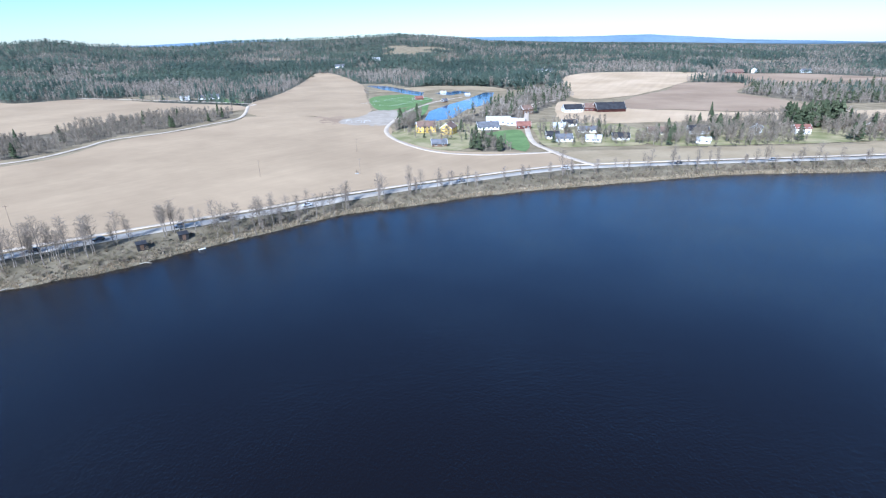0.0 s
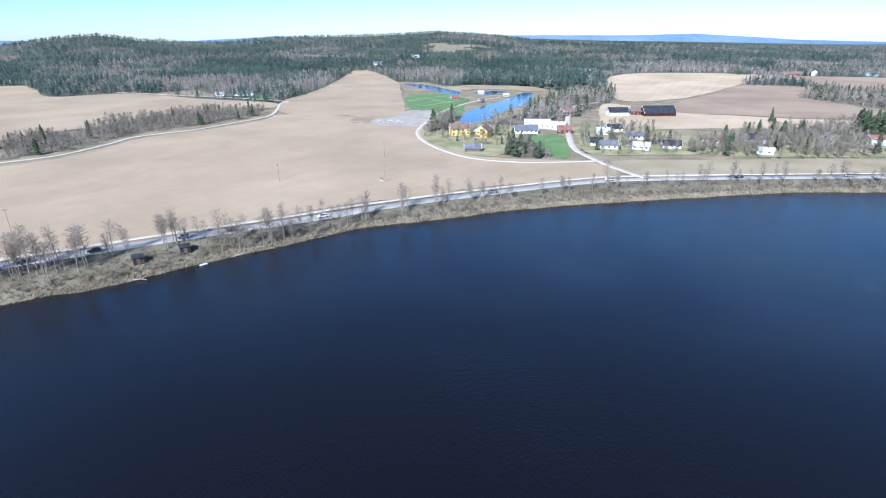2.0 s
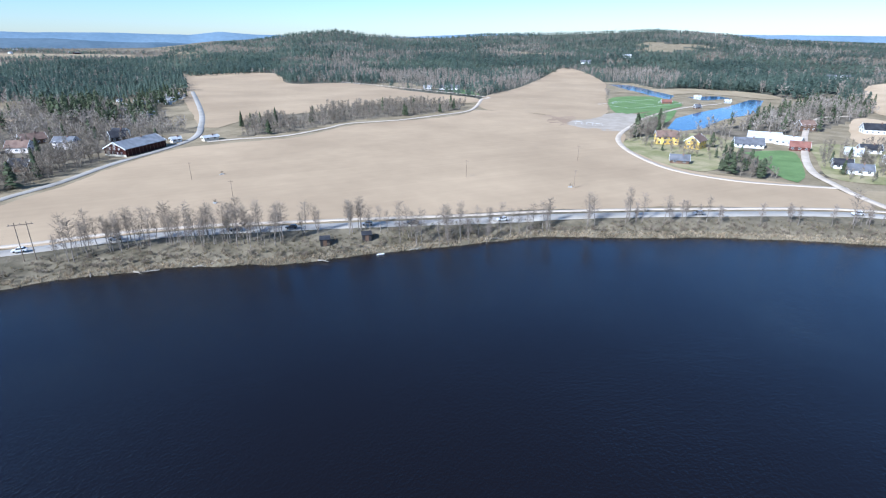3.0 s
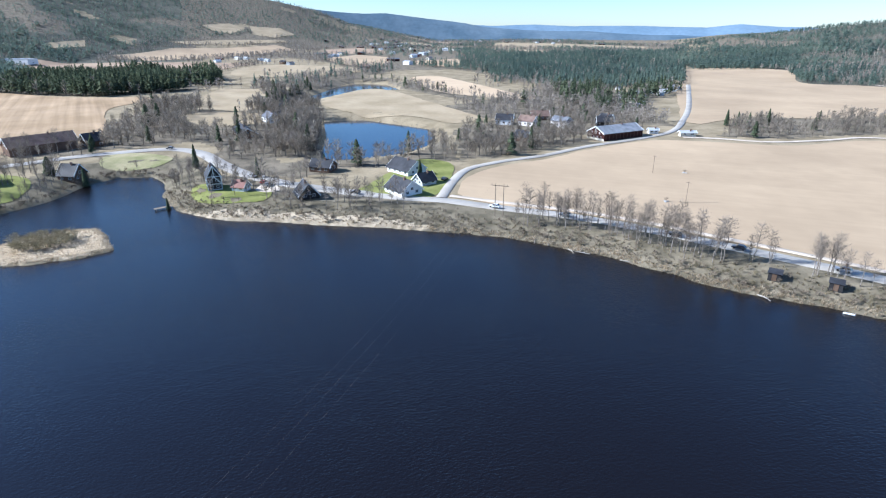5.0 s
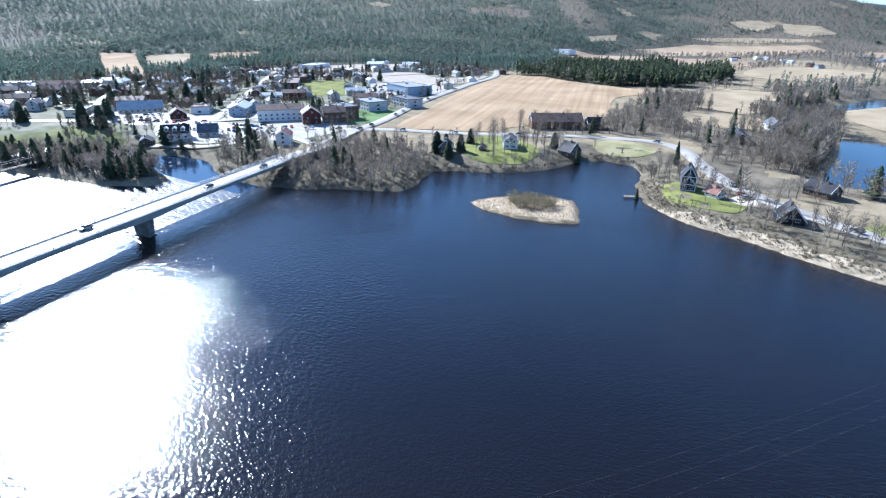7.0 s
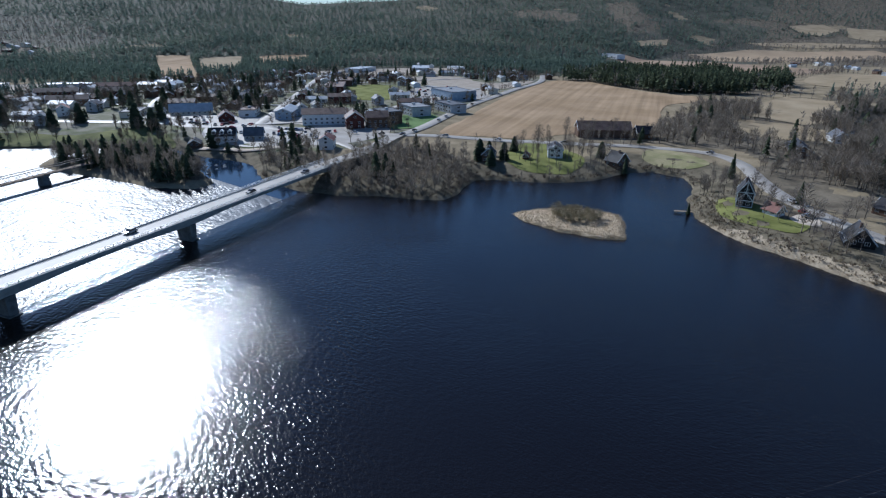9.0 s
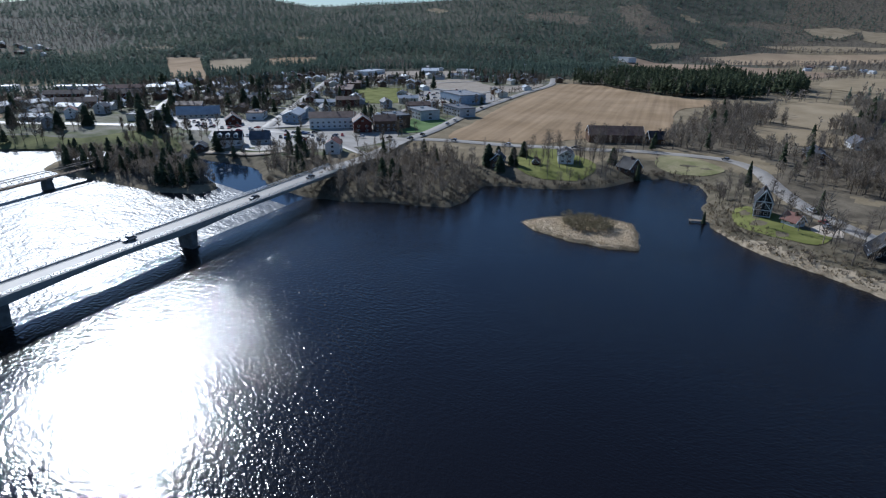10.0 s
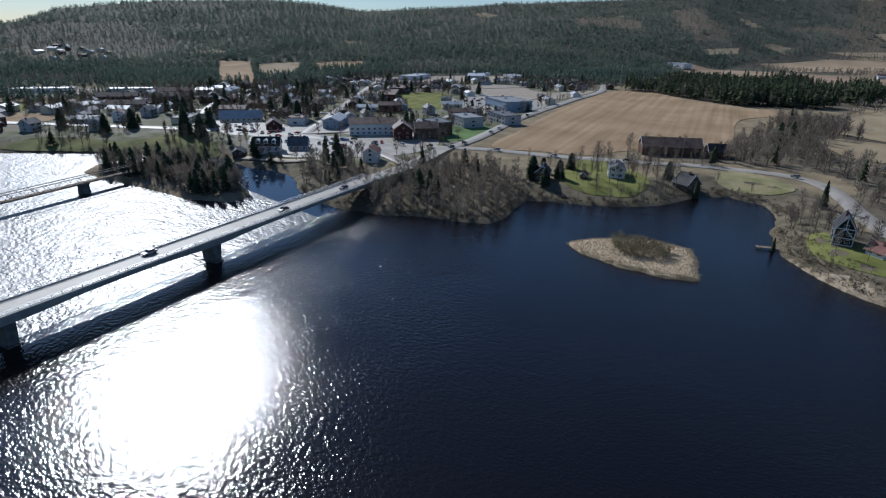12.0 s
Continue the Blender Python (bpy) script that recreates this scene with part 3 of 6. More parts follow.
def sheet(name, ring, z, material, label, category="water", cell=0):
    """A level or draped sheet with the outline of the ring."""
    bm = bmesh.new()
    bm.faces.new([bm.verts.new((x, y, 0)) for x, y in ring])
    if cell:
        xs, ys = [p[0] for p in ring], [p[1] for p in ring]
        for low, high, normal in ((min(xs), max(xs), (1, 0, 0)), (min(ys), max(ys), (0, 1, 0))):
            for c in np.arange(low + cell, high, cell):
                bmesh.ops.bisect_plane(bm, geom=bm.verts[:] + bm.edges[:] + bm.faces[:], plane_co=[c * v for v in normal], plane_no=normal)
    bmesh.ops.triangulate(bm, faces=bm.faces[:])
    co = np.array([v.co[:2] for v in bm.verts])
    zs = land(co[:, 0], co[:, 1]) + z + 0.0004 * np.hypot(co[:, 0], co[:, 1]) if cell else np.full(len(co), z)
    for v, h in zip(bm.verts, zs):
        v.co.z = h
    bmesh.ops.recalc_face_normals(bm, faces=bm.faces[:])
    if sum(f.normal.z for f in bm.faces) < 0:
        bmesh.ops.reverse_faces(bm, faces=bm.faces[:])
    me = bpy.data.meshes.new(name)
    bm.to_mesh(me)
    bm.free()
    me.materials.append(material)
    me.polygons.foreach_set("use_smooth", np.ones(len(me.polygons), bool))
    return tagged(new(name, me), label, category, kind="structure")


sheet("water", [(-700, -329), (100, -104), (4500, -104), (4500, 700), (-700, 700)], 0.0, M["river"], "wide dark blue river with light ripples")
sheet("water", [(-152, -4500), (4500, -4500), (4500, -104), (100, -104), (-152, -175)], 0.0, M["rapids"], "choppy glittering river above the road bridge")
sheet("water", [(-700, -4500), (-152, -4500), (-152, -175), (-700, -329)], 0.0, M["still"], "calm blue side channel beside the town")
for ring, say in ((OXBOW, "blue oxbow pond among bare trees"), (UPPER_POND, "dark backwater curving round a field"), (LAKE, "bright blue lake beside a green"), (LAKE_ARM, "narrow blue arm of the lake"), (POOL, "small blue pool")):
    out = curve(ring, 8, True)
    cx, cy = np.mean([p[0] for p in out]), np.mean([p[1] for p in out])
    sheet("water", [(cx + (x - cx) * 1.03, cy + (y - cy) * 1.03) for x, y in out], POND_Z, M["still" if ring in (OXBOW, UPPER_POND) else "pond"], say)


# ---- far ridges that close the view ----
def ridge(name, far, crests, material, label, wild):
    top = np.radians(np.arange(crests[0][0], crests[-1][0] + 0.01, 0.25))
    slope = np.interp(np.degrees(top), [c[0] for c in crests], [c[1] for c in crests])
    verts, n = [], len(top)
    for back, share in ((-260, 0.0), (-90, 0.75), (0, 1.0)):
        x, y = -(far + back) * np.sin(top), 10 + (far + back) * np.cos(top)
        peak = 70 + slope * far + wild * lumps(np.degrees(top), top * 0, 3.1, 2, 4)
        verts.append(np.stack([x, y, -8 + (peak + 8) * share], 1))
    idx = np.arange(n - 1)
    faces = np.concatenate([np.stack([idx + k * n, idx + 1 + k * n, idx + 1 + (k + 1) * n, idx + (k + 1) * n], 1) for k in (0, 1)])
    return tagged(new(name, solid(name, np.concatenate(verts), faces, material, smooth=True)), label, "hills", kind="structure")


# Backdrop strips whose blue is haze painted into the material.
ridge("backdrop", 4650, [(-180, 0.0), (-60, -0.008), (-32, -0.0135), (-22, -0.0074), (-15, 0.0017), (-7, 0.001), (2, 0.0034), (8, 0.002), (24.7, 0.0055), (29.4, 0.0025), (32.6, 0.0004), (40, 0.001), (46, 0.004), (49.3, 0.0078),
                         (52, 0.0036), (58.9, 0.0066), (63.3, 0.0062), (67, 0.0088), (71, 0.0072), (75, 0.0098), (82, 0.009), (180, 0.0)], M["far2"], "distant wooded ridges with blue haze in their colour", 4)
ridge("backdrop", 4250, [(-60, -0.017), (-15, -0.013), (5, -0.01), (40, -0.01), (50, -0.012), (54, -0.007), (57, -0.0075), (62, -0.002), (68, 0.0), (72, 0.006), (74, 0.0115), (77.3, 0.0185), (81.2, 0.027), (83.5, 0.0255), (85.6, 0.0275), (89, 0.034), (96, 0.03), (130, 0.0)], M["far"], "wooded ridge behind the valley coloured a darker haze blue", 5)


# ---- fields, lawns, roads ----
# single houses: x, y, turn, then length, depth, eave, rise, wall, roof, storeys
HOUSES = []


def plot(*what):
    """Notes a house: place, turn, sizes, wall, roof, storeys and what it is."""
    HOUSES.append(what)


plot(-262, -15, 12, 9, 5.8, 6.0, 4.6, "black", "tile", 2, "tall dark timber house with a white-trimmed gable on the point")
plot(-255, -3, 60, 6, 4.5, 2.4, 1.9, "white", "redroof", 1, "small white cottage with a red-brown roof")
plot(-238, 25, 12, 9, 8, 2.0, 3.8, "black", "tile", 1, "dark cabin with a steep white-trimmed gable by the bank")
plot(-234, 66, 25, 13, 10, 2.6, 3.2, "white", "tile", 1, "white house with a black tiled roof")
plot(-246, 78, 115, 8, 7, 2.4, 2.4, "grey", "tile", 1, "grey garage beside a white house")
plot(-270, 74, 30, 16, 11, 2.8, 3.2, "white", "tile", 1, "large white house with a dark roof")
plot(-283, 34, 60, 11, 8, 3.0, 2.4, "brownwall", "tile", 1, "low dark house among bare trees")
plot(-325, 221, 104, 33, 15, 4.2, 3.6, "barn", "oldtin", 0, "long dark red barn with a grey metal roof")
plot(-366, -121, 126, 34, 13, 5.0, 4.5, "brownwall", "brownroof", 0, "large old brown barn at the field's edge")
plot(-377, -98, 126, 10, 10, 4.0, 3.2, "brownwall", "tile", 1, "dark wing of the old barn")
plot(-302, -85, 70, 8.5, 8.5, 3.4, 3.6, "brownwall", "tile", 1, "dark timber building with a steep pyramid-like roof")
plot(-292, -117, 30, 12, 8, 4.6, 2.6, "white", "slate", 2, "white villa on a sunny lawn")
plot(-259, -139, 30, 9, 7, 4.2, 3.2, "brownwall", "tile", 2, "dark brown house between spruces")
plot(-276, -126, 20, 4, 3, 2.2, 1.2, "red", "redroof", 1, "small red garden shed on the lawn")
plot(-445, 3, 20, 16, 9, 4.0, 2.6, "white", "slate", 1, "white farmhouse beyond the pond")
plot(-390, -12, 15, 26, 10, 3.5, 2.5, "brownwall", "tile", 1, "long dark outbuilding in the trees")
plot(-392, 170, 60, 12, 9, 4.2, 2.6, "white", "tile", 1, "white house near the red barn")
plot(-382, 184, 40, 12, 8, 4.0, 2.6, "pink", "brownroof", 1, "pale house near the red barn")
plot(-404, 202, 80, 14, 9, 3.6, 2.6, "brownwall", "brownroof", 1, "brown house among bare trees")
plot(-369, 204, 30, 12, 9, 4.4, 2.8, "pink", "slate", 2, "pale pink two-storey house")
plot(-366, 236, 70, 11, 8, 3.6, 2.6, "black", "tile", 1, "dark house beside the side road")
plot(-380, 246, 20, 10, 7, 3.2, 2.2, "white", "tile", 1, "small white house behind the barn")
plot(-316, 268, 75, 10, 4, 2.6, 0.8, "cream", "metalroof", 1, "low pale shed by the road corner")
plot(-330, 252, 75, 6, 4, 2.6, 0.9, "white", "metalroof", 1, "small white shed by the road")
plot(-46, 416, 20, 14, 9, 5.2, 3.2, "yellow", "brownroof", 2, "large yellow house with dormers")
plot(-27, 408, 75, 13, 9, 5.2, 3.2, "yellow", "brownroof", 2, "yellow wing of a large house")
plot(-30, 354, 10, 10, 6, 2.6, 2.0, "brownwall", "slate", 1, "low brown house with a light metal roof")
plot(3, 432, 10, 17, 10, 2.8, 2.6, "white", "slate", 1, "white farm building with a grey roof")
plot(12, 462, 0, 20, 11, 3.0, 2.8, "white", "metalroof", 1, "long white building with a light roof")
plot(27, 455, -20, 15, 9, 2.8, 2.4, "white", "metalroof", 1, "white building above the paddock")
plot(32, 434, 0, 11, 7, 3.2, 2.2, "red", "redroof", 1, "red barn beside white buildings")
plot(40, 533, 30, 11, 9, 4.5, 3.2, "brownwall", "brownroof", 2, "brown chalet with white trim")
plot(86, 542, 10, 18, 11, 4.0, 3.0, "white", "tile", 1, "white farmhouse with a black roof")
plot(105, 550, 0, 12, 10, 4.2, 3.0, "red", "brownroof", 1, "red wing of the far farm")
plot(122, 545, 8, 28, 17, 3.0, 5.6, "barn", "tile", 0, "big dark red barn with a black slate roof")
plot(70, 446, 10, 11.2, 7.6, 3.0, 2.0, "white", "tile", 1, "white house with a dark roof in the village")
plot(80, 412, 5, 14.4, 7.6, 2.8, 1.7, "white", "slate", 1, "long white bungalow with a grey roof")
plot(60, 430, 0, 8.8, 6.8, 2.8, 1.9, "white", "metalroof", 1, "white house with a light roof")
plot(56, 372, 5, 12.0, 7.6, 3.1, 1.9, "white", "slate", 1, "white house above the meadow")
plot(50, 384, 5, 8.8, 6.8, 3.0, 2.0, "white", "tile", 1, "white house on the slope")
plot(77, 371, -15, 10.4, 6.8, 2.8, 1.6, "white", "metalroof", 1, "white bungalow with a terrace")
plot(97, 378, -5, 11.2, 7.6, 2.6, 2.0, "white", "tile", 1, "white bungalow by the trees")
plot(128, 402, -10, 11.2, 7.6, 3.0, 2.0, "cream", "brownroof", 1, "pale house among garden trees")
plot(158, 402, -5, 13.6, 8.5, 3.3, 2.4, "white", "tile", 1, "white house with a black roof")
plot(148, 362, -20, 9, 6, 2.6, 1.4, "white", "metalroof", 1, "white garage by the meadow")
plot(199, 401, 60, 9.6, 7.6, 4.3, 2.5, "white", "slate", 2, "tall white house before dark spruces")
plot(230, 400, 0, 10.4, 7.6, 4.1, 2.4, "white", "redroof", 2, "white two-storey house with a red roof")
plot(288, 412, 20, 9.6, 7.6, 3.3, 2.5, "brownwall", "brownroof", 1, "brown house at the village edge")
plot(-352, 690, 10, 14, 8, 3.6, 2.2, "white", "slate", 1, "white farmhouse at the wood's edge")
plot(-366, 684, 30, 9, 7, 3.2, 2.0, "white", "slate", 1, "white outbuilding at the wood's edge")
plot(-384, 676, 20, 10, 6, 3.0, 1.8, "white", "metalroof", 1, "low white shed at the wood's edge")
plot(-278, 1420, 20, 18, 9, 4.2, 2.6, "white", "metalroof", 1, "white house on a clearing in the woods")
plot(101, 1118, 10, 14, 9, 5.0, 2.6, "white", "slate", 1, "white house beyond the stubble field")
plot(122, 1122, 40, 14, 9, 5.0, 2.6, "white", "slate", 1, "pale house beyond the stubble field")
plot(-330, 160, 30, 10, 8, 3.4, 2.4, "brownwall", "tile", 1, "dark house among bare trees by the side road")
plot(446, 1062, 10, 32, 10, 4.0, 3.0, "red", "brownroof", 1, "long red farm building far off")
plot(490, 1080, 60, 12, 9, 5.6, 3.0, "white", "tile", 2, "tall white farmhouse far off")
plot(578, 1076, 10, 16, 9, 4.0, 2.6, "white", "slate", 1, "white farm house on the far field")
plot(-334, 1270, 20, 20, 10, 4.0, 3.0, "white", "slate", 1, "white house below the hill")
plot(-58, 745, 20, 7, 4, 2.6, 1.6, "grey", "metalroof", 1, "small grey pavilion by the lake")
plot(-48, 640, 40, 6, 4, 2.6, 1.8, "brownwall", "slate", 1, "small brown hut on the lake shore")
plot(-24, 715, 20, 6, 4, 2.4, 1.5, "grey", "metalroof", 1, "low grey shed beside the lake")
plot(-82, 672, 25, 10, 5, 2.6, 1.6, "redroof", "redroof", 1, "small red clubhouse beside the pitch")
plot(-195, -289, 140, 15, 9.5, 4.0, 4.0, "white", "tile", 2, "large white house with dormers near the river")
plot(-211, -281, 140, 11, 9, 3.6, 3.2, "grey", "slate", 1, "grey wing behind a white house")
plot(-183, -301, 55, 9, 6, 2.8, 1.5, "brownwall", "tile", 1, "dark boathouse near the river")
plot(-276, -292, 142, 30, 13, 7.5, 3.2, "white", "brownroof", 2, "long white two-storey building in the town")
plot(-281, -266, 52, 15, 12, 7.0, 4.2, "red", "brownroof", 2, "red town building with a gabled front")
plot(-293, -256, 142, 15, 12, 7.2, 3.4, "brownwall", "brownroof", 2, "brown town building beside a red one")
plot(-235, -398, 150, 30, 11, 3.2, 4.0, "cream", "metalroof", 1, "long low building with a pale curved-looking roof")
plot(-236, -352, 60, 12, 10, 4.2, 3.0, "red", "brownroof", 1, "dull red house beside the main street")
plot(-204, -573, 150, 34, 10, 5.0, 3.0, "red", "brownroof", 2, "long row of red terraced homes")
plot(-240, -546, 150, 34, 10, 5.0, 3.0, "red", "brownroof", 2, "second row of red terraced homes")
plot(-191, -511, 150, 30, 10, 5.0, 3.0, "brownwall", "brownroof", 2, "row of brown terraced homes")
plot(-262, -590, 150, 36, 10, 5.0, 3.0, "pink", "redroof", 2, "row of pale terraced homes with red roofs")
plot(-276, -334, 40, 26, 12, 5.4, 2.6, "blue", "metalroof", 2, "pale blue building on the main street")
BIG_FIELD = [(-272, 310), (-273, 369), (-236, 442), (-228, 488), (-229, 509), (-167, 510), (-126, 462), (-82, 450), (-68, 391), (-44, 354), (-20, 334), (16, 330), (42, 327), (53, 294), (30, 282), (-15, 262), (-42, 242), (-66, 229),
             (-87, 211), (-106, 195), (-123, 182), (-138, 170), (-151, 158), (-163, 150), (-178, 136), (-193, 119), (-206, 101), (-216, 91), (-227, 88), (-244, 95), (-260, 108), (-271, 127), (-278, 151), (-295, 188), (-308, 236), (-296, 268)]
FIELDS = []


def patch(*what):
    """Notes a piece of open ground: outline, surface and what it is."""
    FIELDS.append(what)


patch(BIG_FIELD, "field", "wide field of harrowed pale brown soil")
patch([(-363, 298), (-841, 648), (-748, 758), (-596, 641), (-531, 690), (-385, 636), (-283, 606), (-262, 560), (-315, 518), (-348, 470), (-352, 405), (-370, 365), (-352, 305)], "field", "upper field of pale brown soil")
patch([(-231, 521), (-277, 624), (-291, 774), (-352, 1140), (-298, 1115), (-211, 929), (-151, 690), (-117, 545), (-130, 494), (-169, 514)], "field", "sloping brown field beyond a farm track")
patch([(121, 893), (150, 1047), (233, 1111), (416, 1067), (300, 880), (235, 774), (172, 690), (108, 676)], "pale", "pale stubble field below the woods")
patch([(143, 569), (172, 669), (241, 765), (300, 872), (382, 848), (316, 723), (328, 622), (317, 547), (257, 529), (188, 551)], "brown", "brown ploughed field beside a farm")
patch([(390, 860), (420, 1060), (560, 1050), (690, 830), (560, 780), (400, 740)], "brown", "dull brown field by a far red farm")
patch([(90, 640), (143, 566), (190, 546), (258, 524), (400, 540), (500, 560), (420, 455), (263, 471), (161, 465), (77, 462), (70, 541)], "pale", "strip of pale stubble behind the houses")
patch([(51, 328), (123, 341), (196, 350), (257, 357), (420, 385), (400, 352), (237, 322), (145, 308), (65, 292)], "meadow", "dry yellow meadow along the road")
patch([(-302, -207), (-379, -236), (-487, -275), (-640, -317), (-689, -325), (-708, -289), (-650, -210), (-632, -161), (-629, -129), (-600, -112), (-542, -134), (-435, -108), (-376, -101), (-357, -140), (-327, -150), (-312, -180)], "tilled", "tilled stubble field with orange-brown rows")
patch([(-600, 48), (-640, 84), (-650, 112), (-600, 130), (-540, 140), (-482, 150), (-425, 160), (-401, 134), (-440, 112), (-470, 70), (-533, 42)], "meadow", "pale field beside the oxbow pond")
patch([(-700, -60), (-640, -70), (-520, -60), (-500, -20), (-590, -5), (-680, -20)], "meadow", "dry field behind bare trees")
patch([(-930, -300), (-960, -120), (-1240, -60), (-1350, -300), (-1300, -520)], "brown", "wide pale fields below the hillside")
patch([(-514, -1024), (-561, -991), (-390, -662), (-364, -705)], "tilled", "small tilled field at the wood's edge")
patch([(-556, -952), (-635, -939), (-507, -758), (-438, -742)], "meadow", "small yellow field at the wood's edge")
patch([(-300, -148), (-318, -140), (-300, -104), (-270, -96), (-257, -115), (-266, -133)], "lawn", "sunny green lawn by the water")
patch([(-265, -25), (-269, -16), (-260, -6), (-252, -1), (-249, 10), (-236, 7), (-238, -6), (-246, -20)], "lawn", "small lawn on the point")
patch([(-254, 3), (-264, 6), (-260, 12), (-250, 13), (-247, 9), (-250, 4)], "gravel", "pale gravel yard beside the road on the point")
patch([(-219, -412), (-245, -376), (-256, -343), (-242, -328), (-226, -322), (-209, -340), (-201, -360)], "asphalt", "pale car parks along the main street")
patch([(-109, -543), (-137, -514), (-127, -481), (-100, -490)], "tilled", "small brown field by the river")
patch([(-117, -592), (-136, -606), (-128, -556), (-112, -556)], "lawn", "green strip at the town's edge")
patch([(-138, -722), (-212, -722), (-276, -652), (-236, -612), (-150, -655)], "yard", "pale ground round long sheds")
patch([(-250, 52), (-293, 84), (-280, 100), (-246, 90), (-228, 80), (-224, 70), (-240, 48)], "lawn", "garden lawn round two houses")
patch([(-447, -471), (-495, -429), (-402, -348), (-381, -395)], "lawn", "green playing field in the town")
patch([(-295, -245), (-359, -282), (-354, -249), (-317, -232)], "turf", "green verge by the roundabout")
patch([(-87, -414), (-105, -420), (-127, -400), (-140, -382), (-156, -370), (-176, -373), (-184, -350), (-176, -312), (-156, -342), (-134, -364), (-108, -390)], "orchard", "green gardens along the river")
patch([(-344, -82), (-347, -64), (-330, -45), (-317, -52), (-319, -76)], "garden", "grassy verge inside the road bend")
patch([(-146, 690), (-116, 738), (-79, 705), (-64, 650), (-93, 575), (-112, 562)], "turf", "bright green football pitch")
patch([(44, 352), (40, 400), (42, 462), (78, 468), (118, 440), (112, 362), (75, 350)], "garden", "pale grass round the village houses")
patch([(112, 360), (125, 430), (300, 440), (300, 380), (160, 352)], "garden", "pale gardens along the village lane")
patch([(0, 405), (28, 424), (31, 345), (22, 338), (6, 400)], "turf", "bright green paddock by the farm track")
patch([(-90, 565), (-66, 620), (-60, 520), (-72, 470), (-84, 500)], "turf", "green strip beside the lake")
patch([(-194, -310), (-228, -348), (-252, -295), (-282, -250), (-274, -231), (-231, -245), (-198, -262)], "asphalt", "grey paved square between shops")
patch([(-212, -262), (-232, -232), (-268, -228), (-292, -244), (-300, -285), (-268, -345), (-226, -352), (-262, -300), (-246, -262)], "asphalt", "pale paved streets of the town centre")
patch([(-2960, 1047), (-2526, 1248), (-2026, 1355), (-1860, 1230), (-1996, 898), (-2357, 829)], "meadow", "long pale fields far down the valley")
patch([(-2700, 560), (-2250, 700), (-2150, 600), (-2600, 460)], "meadow", "pale fields far across the valley")
patch([(-1700, 640), (-1480, 700), (-1560, 820), (-1850, 760)], "meadow", "dry meadow beyond the spruce forest")
patch([(-3300, 900), (-3000, 1020), (-2900, 700), (-3300, 560)], "brown", "brown field near the far ridge")
patch([(-1567, -412), (-1861, -323), (-2141, -46), (-2075, 26), (-1760, -59), (-1492, -197), (-1408, -294)], "field", "wide tan field at the foot of the wooded hillside")
patch([(-2381, -314), (-2531, -227), (-2466, -162), (-2291, -204), (-2302, -270)], "meadow", "sloping meadow high on the hillside")
patch([(-2537, -155), (-2594, -36), (-2513, 26), (-2319, -52), (-2343, -131)], "meadow", "pale meadow on the lower hillside")
patch([(-1953, -355), (-2139, -225), (-2284, -22), (-2248, 5), (-1956, -310)], "meadow", "long strip of dry grass below the hill")
patch([(-1035, -79), (-1148, -47), (-1142, 32), (-1042, 112), (-956, 128), (-886, 82), (-853, -3), (-894, -65)], "meadow", "wide dry meadow before a row of farmhouses")
patch([(-1409, 81), (-1593, 187), (-1439, 241), (-1226, 222), (-1083, 168), (-1148, 110)], "field", "rolling brown field beside a valley road")
patch([(-2001, 93), (-2236, 251), (-1880, 306), (-1689, 270), (-1658, 114)], "brown", "wide brown field in the middle of the valley")
patch([(-790, 176), (-814, 220), (-697, 234), (-589, 243), (-519, 249), (-526, 226), (-571, 186), (-638, 167)], "pale", "pale yellow field curving round the pond woods")
patch([(-1258, 269), (-1296, 382), (-1084, 336), (-1017, 287), (-1111, 247)], "field", "brown field beside the spruce forest")
patch([(-1527, -538), (-1704, -504), (-1611, -477), (-1477, -507)], "meadow", "small meadow under the hill by a white hall")
patch([(-490, -68), (-500, -36), (-477, -2), (-438, -8), (-431, -40)], "meadow", "small dry field among bare woods")
patch([(-659, -916), (-740, -891), (-688, -825), (-602, -841)], "tilled", "small tan field behind the spruce grove")
patch([(-569, -500), (-650, -461), (-601, -373), (-666, -343), (-560, -318), (-520, -352), (-530, -410)], "yard", "open pale lots of the industrial ground")
patch([(-556, -658), (-621, -657), (-760, -605), (-788, -501), (-688, -490), (-545, -549)], "yard", "pale paved ground round low warehouses")
patch([(-445, -366), (-414, -311), (-415, -287), (-493, -294), (-539, -350), (-524, -403)], "asphalt", "pale car park beside a hall")
patch([(-126, 462), (-84, 452), (-78, 520), (-92, 560), (-112, 560), (-130, 500)], "yard", "grey gravel yard at the field's corner")
patch([(-163, 503), (-142, 462), (-127, 458), (-133, 506), (-151, 521)], "brown", "dark patch of turned earth")
patch([(-72, 395), (-62, 448), (-34, 470), (-8, 450), (-2, 405), (-10, 345), (-25, 338), (-48, 358)], "garden", "grassy garden round the yellow house")
patch([(-329, 648), (-342, 682), (-326, 684), (-300, 655), (-290, 633)], "turf", "green farm lawn at the wood's edge")
patch([(-160, 780), (-90, 880), (0, 860), (30, 800), (14, 780), (-20, 800), (-70, 815), (-84, 790)], "meadow", "dry open ground beyond the lake")
